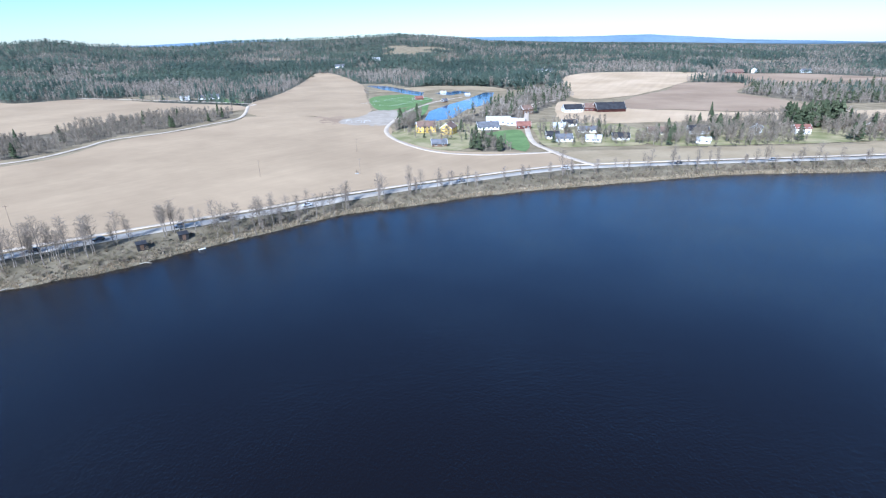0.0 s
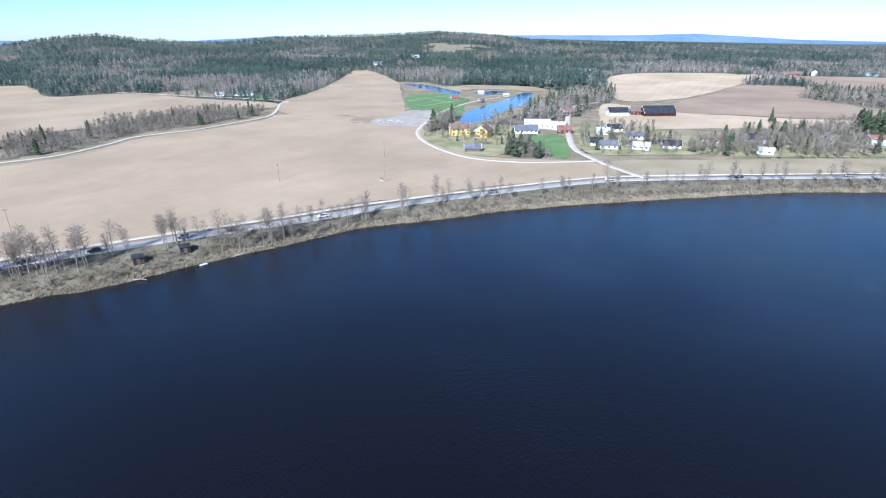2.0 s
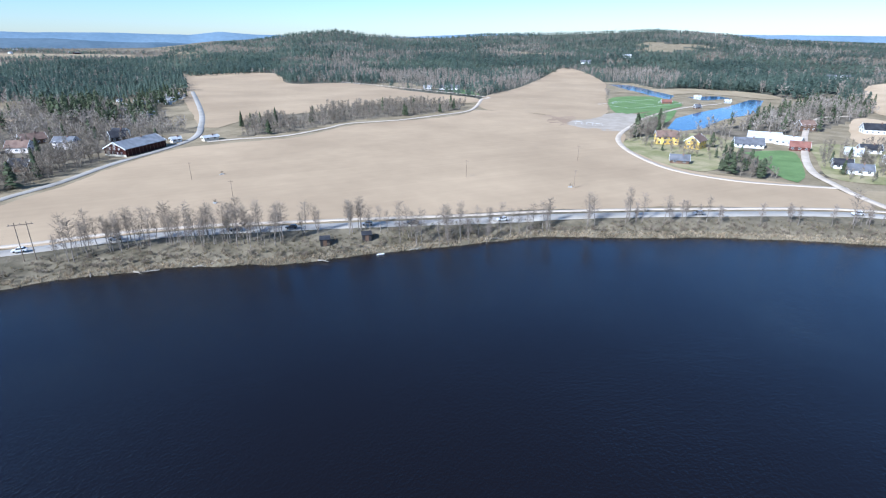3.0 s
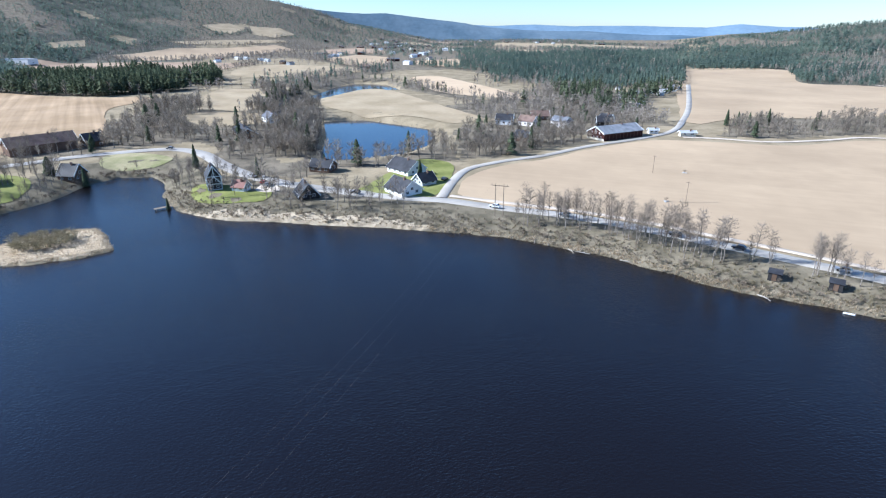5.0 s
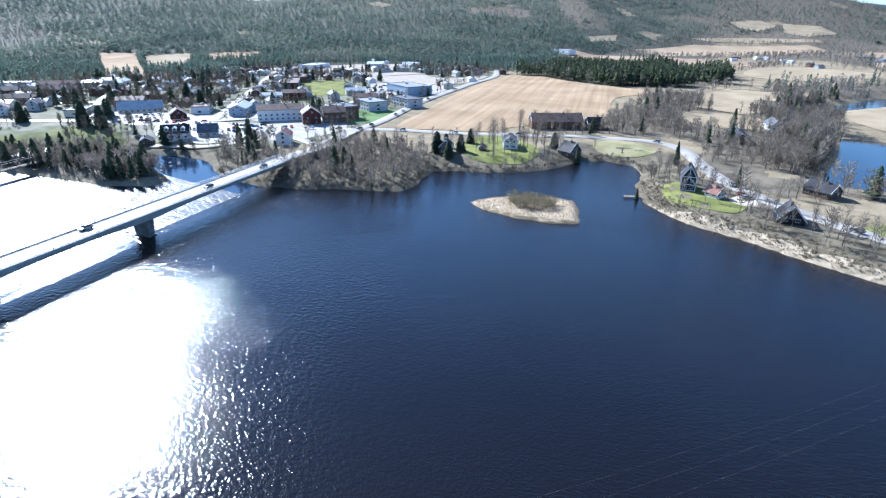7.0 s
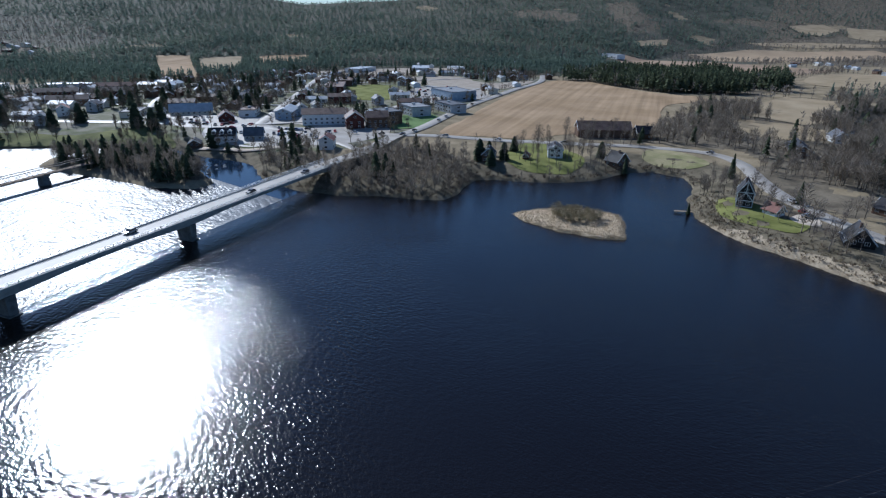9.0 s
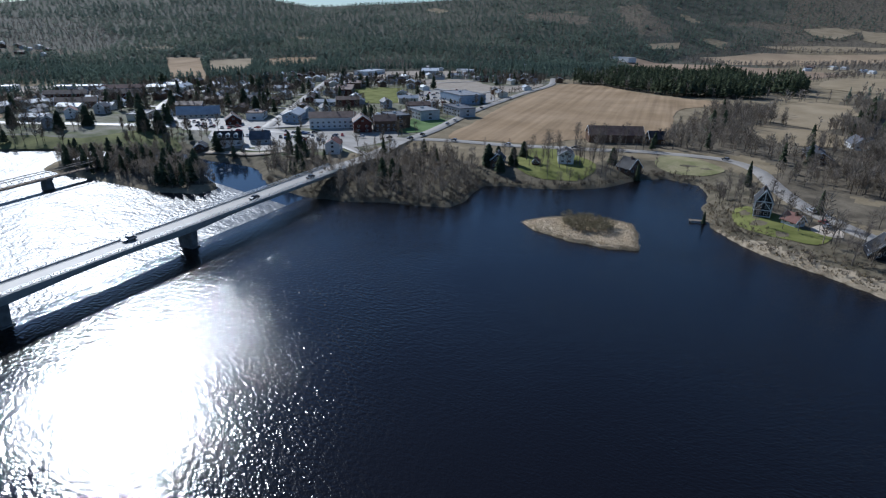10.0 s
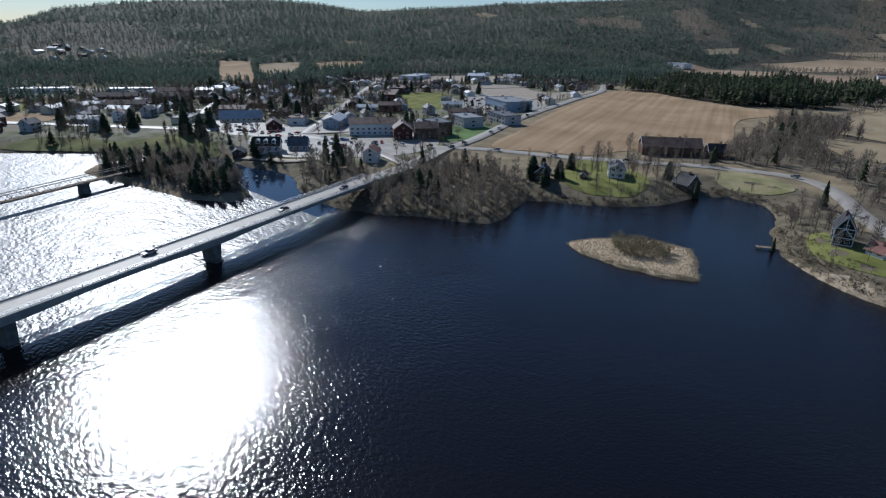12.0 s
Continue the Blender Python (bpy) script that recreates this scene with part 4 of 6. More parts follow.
for ring, key, say in FIELDS:
    size = max(max(p[0] for p in ring) - min(p[0] for p in ring), max(p[1] for p in ring) - min(p[1] for p in ring))
    ring = curve(ring, 4 if size < 150 else 9, True) if len(ring) > 7 or size < 200 else curve([tuple(np.array(p) * (1 - u) + np.array(q) * u) for p, q in zip(ring, ring[1:] + ring[:1]) for u in (0, 0.08, 0.92)], 9, True)
    edge_x, edge_y = np.array(ring).T
    fray = 0.8 if size < 150 else 1.6
    ring = list(zip(edge_x + fray * lumps(edge_x, edge_y, 7 * fray, 81, 2), edge_y + fray * lumps(edge_x, edge_y, 7 * fray, 82, 2)))
    sheet("field" if key in ("field", "pale", "tilled", "brown", "meadow") else "pavement" if key in ("asphalt", "gravel", "yard") else "lawn", ring, 0.1, M[key], say, "field" if key not in ("asphalt", "gravel", "yard") else "pavement", cell=max(8, size / 24))


def ribbon(name, points, width, material, label, lift=0.12, shift=0.0, step=5):
    """A road with a slight camber and thickness, laid along the ground."""
    p = np.array(curve(points, step))
    d = np.gradient(p, axis=0)
    d /= np.linalg.norm(d, axis=1)[:, None]
    side = np.stack([-d[:, 1], d[:, 0]], 1)
    p = p + side * shift
    far = 0.0009 * np.hypot(p[:, 0], p[:, 1])
    mid = np.maximum(land(p[:, 0], p[:, 1]), 1.6)
    rows = []
    for off, up in ((-0.53, -0.15), (-0.5, 0.0), (0, 0.03), (0.5, 0.0), (0.53, -0.15)):
        q = p + side * off * width
        z = 0.5 * mid + 0.5 * np.maximum(land(q[:, 0], q[:, 1]), 1.6) + lift + 0.6 * far + up
        rows.append(np.column_stack([q, z]))
    n = len(p)
    i = np.arange(n - 1)
    faces = np.concatenate([np.stack([i + k * n, i + (k + 1) * n, i + 1 + (k + 1) * n, i + 1 + k * n], 1) for k in range(4)])[:, ::-1]
    me = solid(name, np.concatenate(rows), faces, material, smooth=True)
    return tagged(new(name, me), label, "road", kind="structure")


RIVER_ROAD = [(900, 420), (400, 345), (230, 312), (141, 299), (61, 286), (30, 275), (-19, 247), (-40, 234), (-64, 218), (-84, 202), (-103, 188), (-120, 176), (-135, 165), (-148, 155), (-160, 146), (-174, 134), (-189, 118), (-202, 100), (-218, 80),
              (-224, 67), (-235, 50), (-248, 32), (-264, 13), (-286, -5), (-310, -18), (-338, -31), (-352, -45), (-355, -60), (-351, -77), (-345, -96), (-334, -114), (-323, -136), (-309, -161), (-300, -187), (-291, -208), (-280, -222)]
TOWN_STREET = [(-280, -222), (-261, -254), (-245, -287), (-236, -325), (-216, -350), (-190, -390), (-140, -450), (-80, -520)]
FIELD_ROAD = [(-280, -222), (-317, -231), (-412, -265), (-497, -288), (-560, -305), (-660, -330), (-760, -380)]
HILL_STREET = [(-241, -320), (-310, -384), (-424, -492), (-573, -634)]
BARN_ROAD = [(-222, 80), (-249, 93), (-268, 106), (-279, 128), (-286, 154), (-303, 192), (-316, 235), (-333, 269), (-371, 305), (-439, 360), (-604, 481)]
FIELD_TRACK = [(-312, 262), (-303, 280), (-285, 305), (-281, 345), (-281, 375), (-258, 411), (-244, 455), (-235, 492), (-243, 530), (-267, 595), (-277, 624), (-393, 662), (-553, 706)]
LAKE_TRACK = [(48, 331), (24, 325), (0, 322), (-27, 330), (-48, 352), (-68, 387), (-79, 423), (-82, 470), (-78, 560), (-60, 640), (-30, 700)]
FARM_TRACK = [(65, 287), (52, 312), (43, 336), (35, 367), (35, 432), (42, 542), (56, 618), (81, 647)]
ROADS = [RIVER_ROAD, TOWN_STREET, FIELD_ROAD, HILL_STREET, BARN_ROAD, FIELD_TRACK, LAKE_TRACK, FARM_TRACK]
ribbon("road", RIVER_ROAD[:22], 6.2, M["asphalt"], "grey asphalt road along the river bank")
ribbon("road", RIVER_ROAD[20:], 8.0, M["asphalt"], "wide pale road round the cove", 0.16)
ribbon("path", RIVER_ROAD[:19], 2.6, M["gravel"], "pale footpath beside the road", 0.25, -7.0)
ribbon("road", TOWN_STREET, 9, M["asphalt"], "main street of the town")
ribbon("road", FIELD_ROAD, 8, M["asphalt"], "straight grey road past the tilled field", 0.35)
ribbon("road", HILL_STREET, 7, M["asphalt"], "street that climbs through the town", 0.4)
ribbon("road", [(-181, -292), (-188, -272), (-200, -252), (-222, -246)], 5, M["gravel"], "pale gravel road along the river bank", 0.3)
ribbon("road", BARN_ROAD, 4.4, M["asphalt"], "side road past a red barn")
ribbon("road", FIELD_TRACK, 3.4, M["gravel"], "pale gravel track round the field")
ribbon("road", LAKE_TRACK, 3.6, M["gravel"], "pale gravel track towards the lake")
ribbon("road", FARM_TRACK, 4, M["gravel"], "pale gravel road up to a farm", 0.4)
for more in ([(-231, -210), (-243, -262), (-238, -300)], [(-241, -320), (-290, -300), (-340, -300), (-412, -330), (-470, -400)], [(-310, -384), (-270, -440), (-200, -500)], [(-380, -450), (-330, -520), (-250, -580)],
             [(-424, -492), (-520, -470), (-620, -430), (-700, -420)], [(-200, -400), (-260, -500), (-350, -600)], [(-412, -265), (-440, -300), (-500, -330), (-560, -340)]):
    ribbon("road", more, 5.5, M["asphalt"], "grey residential street", 0.4)
    ROADS.append(more)


# ---- woods ----
def bare_tree(count, seed, wide=0.25, thick=0.013):
    """A leafless crown of thin twigs round a thin stem."""
    rnd = random.Random(seed)
    v, f = [], []

    def sliver(a, b, w):
        a, b = Vector(a), Vector(b)
        s = (b - a).cross(Vector((rnd.uniform(-1, 1), rnd.uniform(-1, 1), rnd.uniform(-1, 1)))).normalized() * w
        k = len(v)
        v.extend([tuple(a - s), tuple(a + s), tuple(b)])
        f.append((k, k + 1, k + 2))

    for s in (0, 1, 2):
        a = 2.1 * s
        k = len(v)
        v.extend([(0.016 * math.cos(a), 0.016 * math.sin(a), -0.02), (0.016 * math.cos(a + 2.1), 0.016 * math.sin(a + 2.1), -0.02), (0, 0, 0.9)])
        f.append((k, k + 1, k + 2))
    for c in range(count):
        z = rnd.uniform(0.3, 0.88)
        a, reach = rnd.uniform(0, 6.28), wide * math.sin(math.pi * min(1, (z - 0.1) / 0.95)) * rnd.uniform(0.25, 1.0)
        start = (0.3 * reach * math.cos(a), 0.3 * reach * math.sin(a), z - 0.06)
        end = (reach * math.cos(a), reach * math.sin(a), z + rnd.uniform(0.02, 0.14))
        sliver(start, end, thick * rnd.uniform(0.6, 1.4))
    return np.array(v), np.array(f)


def shaggy_tree(count, seed, broad=0.17, crown=0.12):
    """A needle tree of many drooping boughs round the stem."""
    rnd = random.Random(seed)
    v, f = [(0.014, 0, -0.02), (-0.007, 0.012, -0.02), (-0.007, -0.012, -0.02), (0, 0, 0.98)], [(0, 1, 3), (1, 2, 3), (2, 0, 3)]
    for c in range(count):
        z = crown + (0.97 - crown) * (c + rnd.random()) / count
        q = broad * (1 - (z - crown) / (1.02 - crown)) ** 0.75 * rnd.uniform(0.55, 1.25) + 0.015
        a, w = 2.4 * c + rnd.uniform(-0.6, 0.6), q * rnd.uniform(0.35, 0.75) + 0.01
        k, x, y = len(v), math.cos(a), math.sin(a)
        v += [(0, 0, min(1.0, z + rnd.uniform(0.05, 0.12))), (x * q - y * w, y * q + x * w, z - rnd.uniform(0.0, 0.06)), (x * q + y * w, y * q - x * w, z - rnd.uniform(0.0, 0.06))]
        f.append((k, k + 1, k + 2))
    return np.array(v), np.array(f)


CONIFERS = [shaggy_tree(26, s, 0.16, 0.2) for s in range(6)]
ROUGH_CONIFERS = [shaggy_tree(15, s, 0.27, 0.1) for s in range(8)]
FINE_CONIFERS = [shaggy_tree(80, s, 0.17, 0.12) for s in range(6)]
BARE = [bare_tree(30, s, 0.26, 0.02) for s in range(4)]
FAR_BARE = [bare_tree(17, 40 + s, 0.25, 0.032) for s in range(5)]
FINE_BARE = [bare_tree(92, s, 0.27, 0.0095) for s in range(6)]


def flock(name, pts, templates, low, high, material, label, category, seed=1, squat=1.0, sizes=None):
    """Many trees, too many to count, in one mesh."""
    rng = np.random.default_rng(seed)
    pts = np.asarray(pts, float).reshape(-1, 2)
    pick = rng.integers(0, len(templates), len(pts))
    verts, faces, total = [], [], 0
    zs = land(pts[:, 0], pts[:, 1])
    for k, (tv, tf) in enumerate(templates):
        p, z = pts[pick == k], zs[pick == k]
        n = len(p)
        h, a = rng.uniform(low, high, n) * (1 if sizes is None else sizes[pick == k]), rng.uniform(0, 6.28, n)
        w = h * squat * rng.uniform(0.8, 1.25, n)
        x = p[:, :1] + w[:, None] * (tv[:, 0] * np.cos(a)[:, None] - tv[:, 1] * np.sin(a)[:, None])
        y = p[:, 1:] + w[:, None] * (tv[:, 0] * np.sin(a)[:, None] + tv[:, 1] * np.cos(a)[:, None])
        verts.append(np.stack([x, y, z[:, None] + h[:, None] * tv[:, 2]], -1).reshape(-1, 3))
        faces.append((tf[None] + (np.arange(n) * len(tv))[:, None, None] + total).reshape(-1, 3))
        total += n * len(tv)
    ob = new(name, solid(name, np.concatenate(verts), np.concatenate(faces), material))
    return tagged(ob, label, category, kind="stuff")


def strewn(ring, gap, seed, keep=1.0):
    """Uneven points over a ring's area."""
    rng = np.random.default_rng(seed)
    xs, ys = [p[0] for p in ring], [p[1] for p in ring]
    gx, gy = np.meshgrid(np.arange(min(xs), max(xs), gap), np.arange(min(ys), max(ys), gap))
    p = np.stack([gx.ravel(), gy.ravel()], 1) + rng.uniform(-0.55, 0.55, (gx.size, 2)) * gap
    return p[inside(p[:, 0], p[:, 1], ring) & (rng.random(len(p)) < keep)]


CABIN_SPOTS = [tuple(p) for p in strewn([(-585, 452), (-548, 438), (-490, 345), (-430, 305), (-468, 296), (-520, 335), (-570, 400)], 12.5, 17, 0.8)] + [(-617, 350), (-620, 368), (-577, 371)]


def clear(p, road=5.0):
    """Drops the points that lie on open ground, on roads or in water."""
    ok = land(p[:, 0], p[:, 1]) > 0.4
    for ring, key, _ in FIELDS:
        if key not in ("garden", "orchard"):
            ok &= ~inside(p[:, 0], p[:, 1], ring)
    for h in HOUSES:
        ok &= np.hypot(p[:, 0] - h[0], p[:, 1] - h[1]) > 0.5 * h[3] + 2.5
    for x, y in CABIN_SPOTS:
        ok &= np.hypot(p[:, 0] - x, p[:, 1] - y) > 5
    for ring in PONDS:
        ok &= ~inside(p[:, 0], p[:, 1], ring)
    for line in ROADS:
        ok &= away(p[:, 0], p[:, 1], line, False) > road
    return p[ok]


rng = np.random.default_rng(11)
cells = []
r = 560.0
while r < 3500:
    gap = max(8.0, 0.0086 * r)
    a = np.radians(np.arange(-50, 178, math.degrees(gap / r)))
    a = a + rng.uniform(-0.5, 0.5, len(a)) * gap / r
    q = r + rng.uniform(-0.5, 0.5, len(a)) * gap
    cells.append(np.stack([-q * np.sin(a), 10 + q * np.cos(a)], 1))
    r += gap
hill = np.concatenate(cells)
left = np.degrees(np.arctan2(-hill[:, 0], hill[:, 1] - 10))
dist = np.hypot(hill[:, 0], hill[:, 1] - 10)
edge = np.interp(left, [-42, -30, -20, -8, 0, 8, 14, 20, 26, 32, 38, 44, 50, 56, 64, 70, 76, 84, 92, 98, 104, 110, 116, 122, 134, 150, 160, 170, 178],
                 [760, 760, 900, 980, 850, 700, 640, 640, 640, 640, 660, 760, 900, 700, 640, 700, 2250, 2350, 2350, 2150, 1750, 1200, 860, 780, 760, 640, 560, 520, 500])
edge = edge * (1 + 0.07 * lumps(hill[:, 0], hill[:, 1], 160, 9))
hill_end = np.interp(left, [-42, 2, 10, 48, 54, 66, 74, 104, 112, 178], [3500, 3300, 2450, 2450, 3700, 3700, 3500, 3300, 2500, 2450])
fuzz = left + 5 * lumps(hill[:, 0], hill[:, 1], 120, 35, 3)
valley = (fuzz > 51) & (fuzz < 76) & (dist > 1000) & (lumps(hill[:, 0] * 0.6, hill[:, 1] * 1.6, 330, 55, 3) > 0.12)
LAKESIDE = [(-170, 560), (-150, 700), (-215, 935), (-165, 935), (-100, 830), (0, 790), (40, 700), (20, 560)]
glade = (lumps(hill[:, 0], hill[:, 1], 230, 21, 3) > 0.64 - 0.3 * ease(66, 84, left) * (1 - ease(100, 112, left))) | inside(hill[:, 0], hill[:, 1], LAKESIDE)
hill = hill[(dist > edge) & (dist < hill_end) & ~valley & ~glade & ~inside(hill[:, 0], hill[:, 1], TOWN)]
hill = clear(hill, 7)
far_off, left = np.hypot(hill[:, 0], hill[:, 1] - 10), np.degrees(np.arctan2(-hill[:, 0], hill[:, 1] - 10))
luck = np.random.default_rng(3).random((4, len(hill)))
keep = ~(stand(hill[:, 0], hill[:, 1], "cut") & (luck[0] < 0.45))
hill, far_off, left, luck = hill[keep], far_off[keep], left[keep], luck[:, keep]
# share of leafless trees: more at the northern edges, fewer on the southern slopes
bare_share = np.interp(left, [-45, -20, 0, 12, 20, 44, 60, 84, 98, 112, 178], [0.52, 0.52, 0.46, 0.44, 0.4, 0.42, 0.36, 0.28, 0.2, 0.1, 0.06])
bare_share = bare_share + np.interp(far_off, [560, 760, 1000, 1500], [0.12, 0.08, -0.06, -0.12])
drift = 0.5 + 0.75 * lumps(hill[:, 0], hill[:, 1], 210, 31, 2) + 0.55 * lumps(hill[:, 0], hill[:, 1], 62, 33, 2) + 0.5 * (luck[1] - 0.5)
leafless = drift > 1.12 - 1.25 * bare_share
leafless = (leafless | ((stand(hill[:, 0], hill[:, 1], "bare") | (stand(hill[:, 0], hill[:, 1], "cut") & (luck[3] < 0.7))) & (luck[2] < 0.85))) & ~stand(hill[:, 0], hill[:, 1], "dark")
tallness = 0.95 + 0.3 * lumps(hill[:, 0], hill[:, 1], 110, 37, 2) + 0.25 * (luck[3] - 0.5)
near = far_off < 1080
young = lumps(hill[:, 0], hill[:, 1], 150, 41, 3) + 0.3 * (luck[2] - 0.5) > 0.12
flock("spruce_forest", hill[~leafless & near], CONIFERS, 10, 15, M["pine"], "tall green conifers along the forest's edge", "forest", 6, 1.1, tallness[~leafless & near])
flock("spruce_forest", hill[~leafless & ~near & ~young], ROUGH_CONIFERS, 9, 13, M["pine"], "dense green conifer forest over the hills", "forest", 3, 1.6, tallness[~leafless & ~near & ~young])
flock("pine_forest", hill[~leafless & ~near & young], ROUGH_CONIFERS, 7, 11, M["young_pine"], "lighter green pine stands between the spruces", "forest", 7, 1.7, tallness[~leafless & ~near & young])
flock("birch_forest", hill[leafless & near], BARE, 9, 14, M["wood_twig"], "leafless birches along the forest's edge", "forest", 5, 1.1, tallness[leafless & near])
flock("birch_forest", hill[leafless & ~near], FAR_BARE, 7, 12, M["wood_twig"], "leafless grey-brown deciduous woods on the slopes", "forest", 4, 1.7, tallness[leafless & ~near])

down = np.concatenate([strewn([(-1500, 150), (-1500, 1100), (-2600, 1900), (-3900, 1500), (-3900, -100), (-2300, 60)], 21, 70), strewn([(-1080, 40), (-1080, -300), (-1450, -420), (-2000, -420), (-2300, 60), (-1500, 150)], 14, 71)])
down = down[lumps(down[:, 0], down[:, 1], 120, 77, 3) > -0.12]
hedges = []
for ring, key, _ in FIELDS:
    if max(p[0] for p in ring) < -480 and key in ("field", "pale", "meadow", "brown"):
        rim = np.array(curve(ring, 8, True))
        rim = rim + np.random.default_rng(len(hedges)).normal(0, 4, rim.shape)
        hedges.append(rim[lumps(rim[:, 0], rim[:, 1], 60, 88, 2) > -0.05])
down = clear(np.concatenate([down] + hedges), 8)
flock("valley_trees", down, FAR_BARE, 8, 15, M["wood_twig"], "leafless tree belts down the wide valley", "trees", 72, 1.4)
dark = clear(strewn([(-1400, 100), (-1600, 900), (-3200, 1700), (-3900, 1100), (-3900, 100)], 40, 73), 8)
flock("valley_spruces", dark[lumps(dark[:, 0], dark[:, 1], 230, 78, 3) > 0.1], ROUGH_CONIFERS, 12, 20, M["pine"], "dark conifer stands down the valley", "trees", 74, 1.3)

for n, (ring, gap, green, low, high, say) in enumerate(WOODS):
    p = clear(strewn(ring, gap, 40 + n, 0.9), 5.5)
    if gap > 4.7 and len(p) > 60:
        p = p[lumps(p[:, 0], p[:, 1], 38, n, 2) > -0.32]
    grown = 1 + 0.35 * lumps(p[:, 0], p[:, 1], 30, n + 7, 2)
    fir = np.random.default_rng(90 + n).random(len(p)) < green
    close = np.hypot(*np.array(ring).T).min() < 420
    if fir.sum():
        # Far conifers take the needles that carry haze in their colour.
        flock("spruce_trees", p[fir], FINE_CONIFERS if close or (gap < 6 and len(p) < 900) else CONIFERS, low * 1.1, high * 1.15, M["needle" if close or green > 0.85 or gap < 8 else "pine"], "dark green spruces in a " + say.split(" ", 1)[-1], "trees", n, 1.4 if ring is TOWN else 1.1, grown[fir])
    if (~fir).sum():
        # Town trees use darker brush twigs to stand for backlit crowns.
        flock("bare_trees", p[~fir], FINE_BARE if close else BARE, low, high, M["brush" if ring is TOWN else "grove_twig" if close else "wood_twig"], say, "trees", n + 50, 1.1 if close else 1.2, grown[~fir])


# ---- near trees ----
def birch_mesh(seed, tall, lean=0.0):
    """A leafless tree: stem, limbs and twigs, tall metres high; the crown begins at two fifths of the height."""
    rnd = random.Random(seed)
    stem = [Vector((lean * tall * (k / 7) ** 1.4 + rnd.uniform(-0.02, 0.02) * tall * (k > 0), rnd.uniform(-0.02, 0.02) * tall * (k > 0), tall * k / 7 - (0.5 if k == 0 else 0))) for k in range(8)]
    trunk = joined(tube(stem, [0.0112 * tall * (1 - 0.125 * k) + 0.01 for k in range(8)], 6))
    limbs, v, f = [], [], []
    bulge = rnd.uniform(0.9, 1.25)

    def sliver(root, tip, wide):
        side = (tip - root).cross(Vector((rnd.gauss(0, 1), rnd.gauss(0, 1), rnd.gauss(0, 1)))).normalized() * wide
        n = len(v)
        v.extend((tuple(root - side), tuple(root + side), tuple(tip)))
        f.append((n, n + 1, n + 2))

    for b in range(30):
        s = 0.38 + 0.52 * (b + rnd.random()) / 30
        at = stem[int(s * 7)].lerp(stem[min(7, int(s * 7) + 1)], s * 7 % 1)
        a = 2.4 * b + rnd.uniform(-0.5, 0.5)
        out = tall * bulge * rnd.uniform(0.08, 0.19) * math.sin(math.pi * (0.22 + 0.62 * (s - 0.38) / 0.52)) ** 0.9
        rise = tall * rnd.uniform(0.06, 0.2) * (1.25 - s)
        mid = at + Vector((math.cos(a) * out * 0.6, math.sin(a) * out * 0.6, rise * 0.35))
        end = at + Vector((math.cos(a) * out, math.sin(a) * out, rise))
        limbs.append(tube([at, mid, end], [0.0032 * tall, 0.002 * tall, 0.0008 * tall], 3))
        for _ in range(44):
            u = rnd.uniform(0.15, 1.0)
            root = at.lerp(mid, u / 0.55) if u < 0.55 else mid.lerp(end, (u - 0.55) / 0.45)
            spread = Vector((math.cos(a) * 0.35 + rnd.gauss(0, 0.75), math.sin(a) * 0.35 + rnd.gauss(0, 0.75), rnd.gauss(0.55, 0.55)))
            sliver(root, root + spread * tall * rnd.uniform(0.03, 0.085), rnd.uniform(0.009, 0.017))
    return trunk, joined(*limbs), (v, f)


def bare_tree_thing(seed, tall, bark, twigs, label, lean=0.0):
    trunk, limb, twig = birch_mesh(seed, tall, lean)
    base = tagged(new("bare_tree"), label, "tree")
    part("trunk", solid("trunk", *trunk, bark), base)
    part("crown", solid("crown", *joined(limb, twig), twigs), base, "fine leafless twigs")
    return base


def spruce_thing(seed, tall, label="dark green spruce standing alone", broad=0.19):
    rnd = random.Random(seed)
    base = tagged(new("spruce_tree"), label, "tree")
    part("trunk", solid("trunk", *tube([(0, 0, -0.4), (0, 0, tall * 0.95)], [0.018 * tall, 0.004 * tall]), M["bark"]), base)
    v, f = [], []
    for t in range(15):
        low = tall * (0.08 + 0.88 * t / 15)
        wide = tall * broad * (1 - t / 15.4) ** (0.45 if broad > 0.3 else 0.75) + 0.15
        n = 11 - t // 3
        for s in range(n):
            a = 6.283 * (s + rnd.random()) / n
            q, w = wide * rnd.uniform(0.7, 1.15), wide * 0.42
            k = len(v)
            c, d = math.cos(a), math.sin(a)
            up = low + 0.1 * tall
            v += [(0, 0, up), (c * q * 0.6 - d * w, d * q * 0.6 + c * w, low + 0.02 * tall), (c * q, d * q, low - 0.03 * tall), (c * q * 0.6 + d * w, d * q * 0.6 - c * w, low + 0.02 * tall)]
            f += [(k, k + 1, k + 2), (k, k + 2, k + 3)]
    part("crown", solid("crown", v, f, M["needle"]), base)
    return base


def plant(thing, x, y, turn, size=1.0, sink=0.1):
    ob = copy_thing(thing, pose(x, y, height(x, y) - sink, 0, 0, turn))
    ob.scale = (size, size, size)
    return ob


BIRCHES = [bare_tree_thing(s, 14, M["birch" if s % 3 else "bark"], M["near_twig"], "tall leafless birch on the river bank", random.Random(s).uniform(-0.12, 0.12)) for s in range(8)]
for b in BIRCHES:
    tagged(b, group="bare trees on the bank")
ROUND = [bare_tree_thing(60 + s, 9, M["bark"], M["twig"], "spreading leafless tree with a round crown") for s in range(3)]
SPRUCES = [spruce_thing(s, 13) for s in range(3)]
BROAD = [spruce_thing(20 + s, 10, "broad dark green conifer in a garden", 0.36) for s in range(2)]
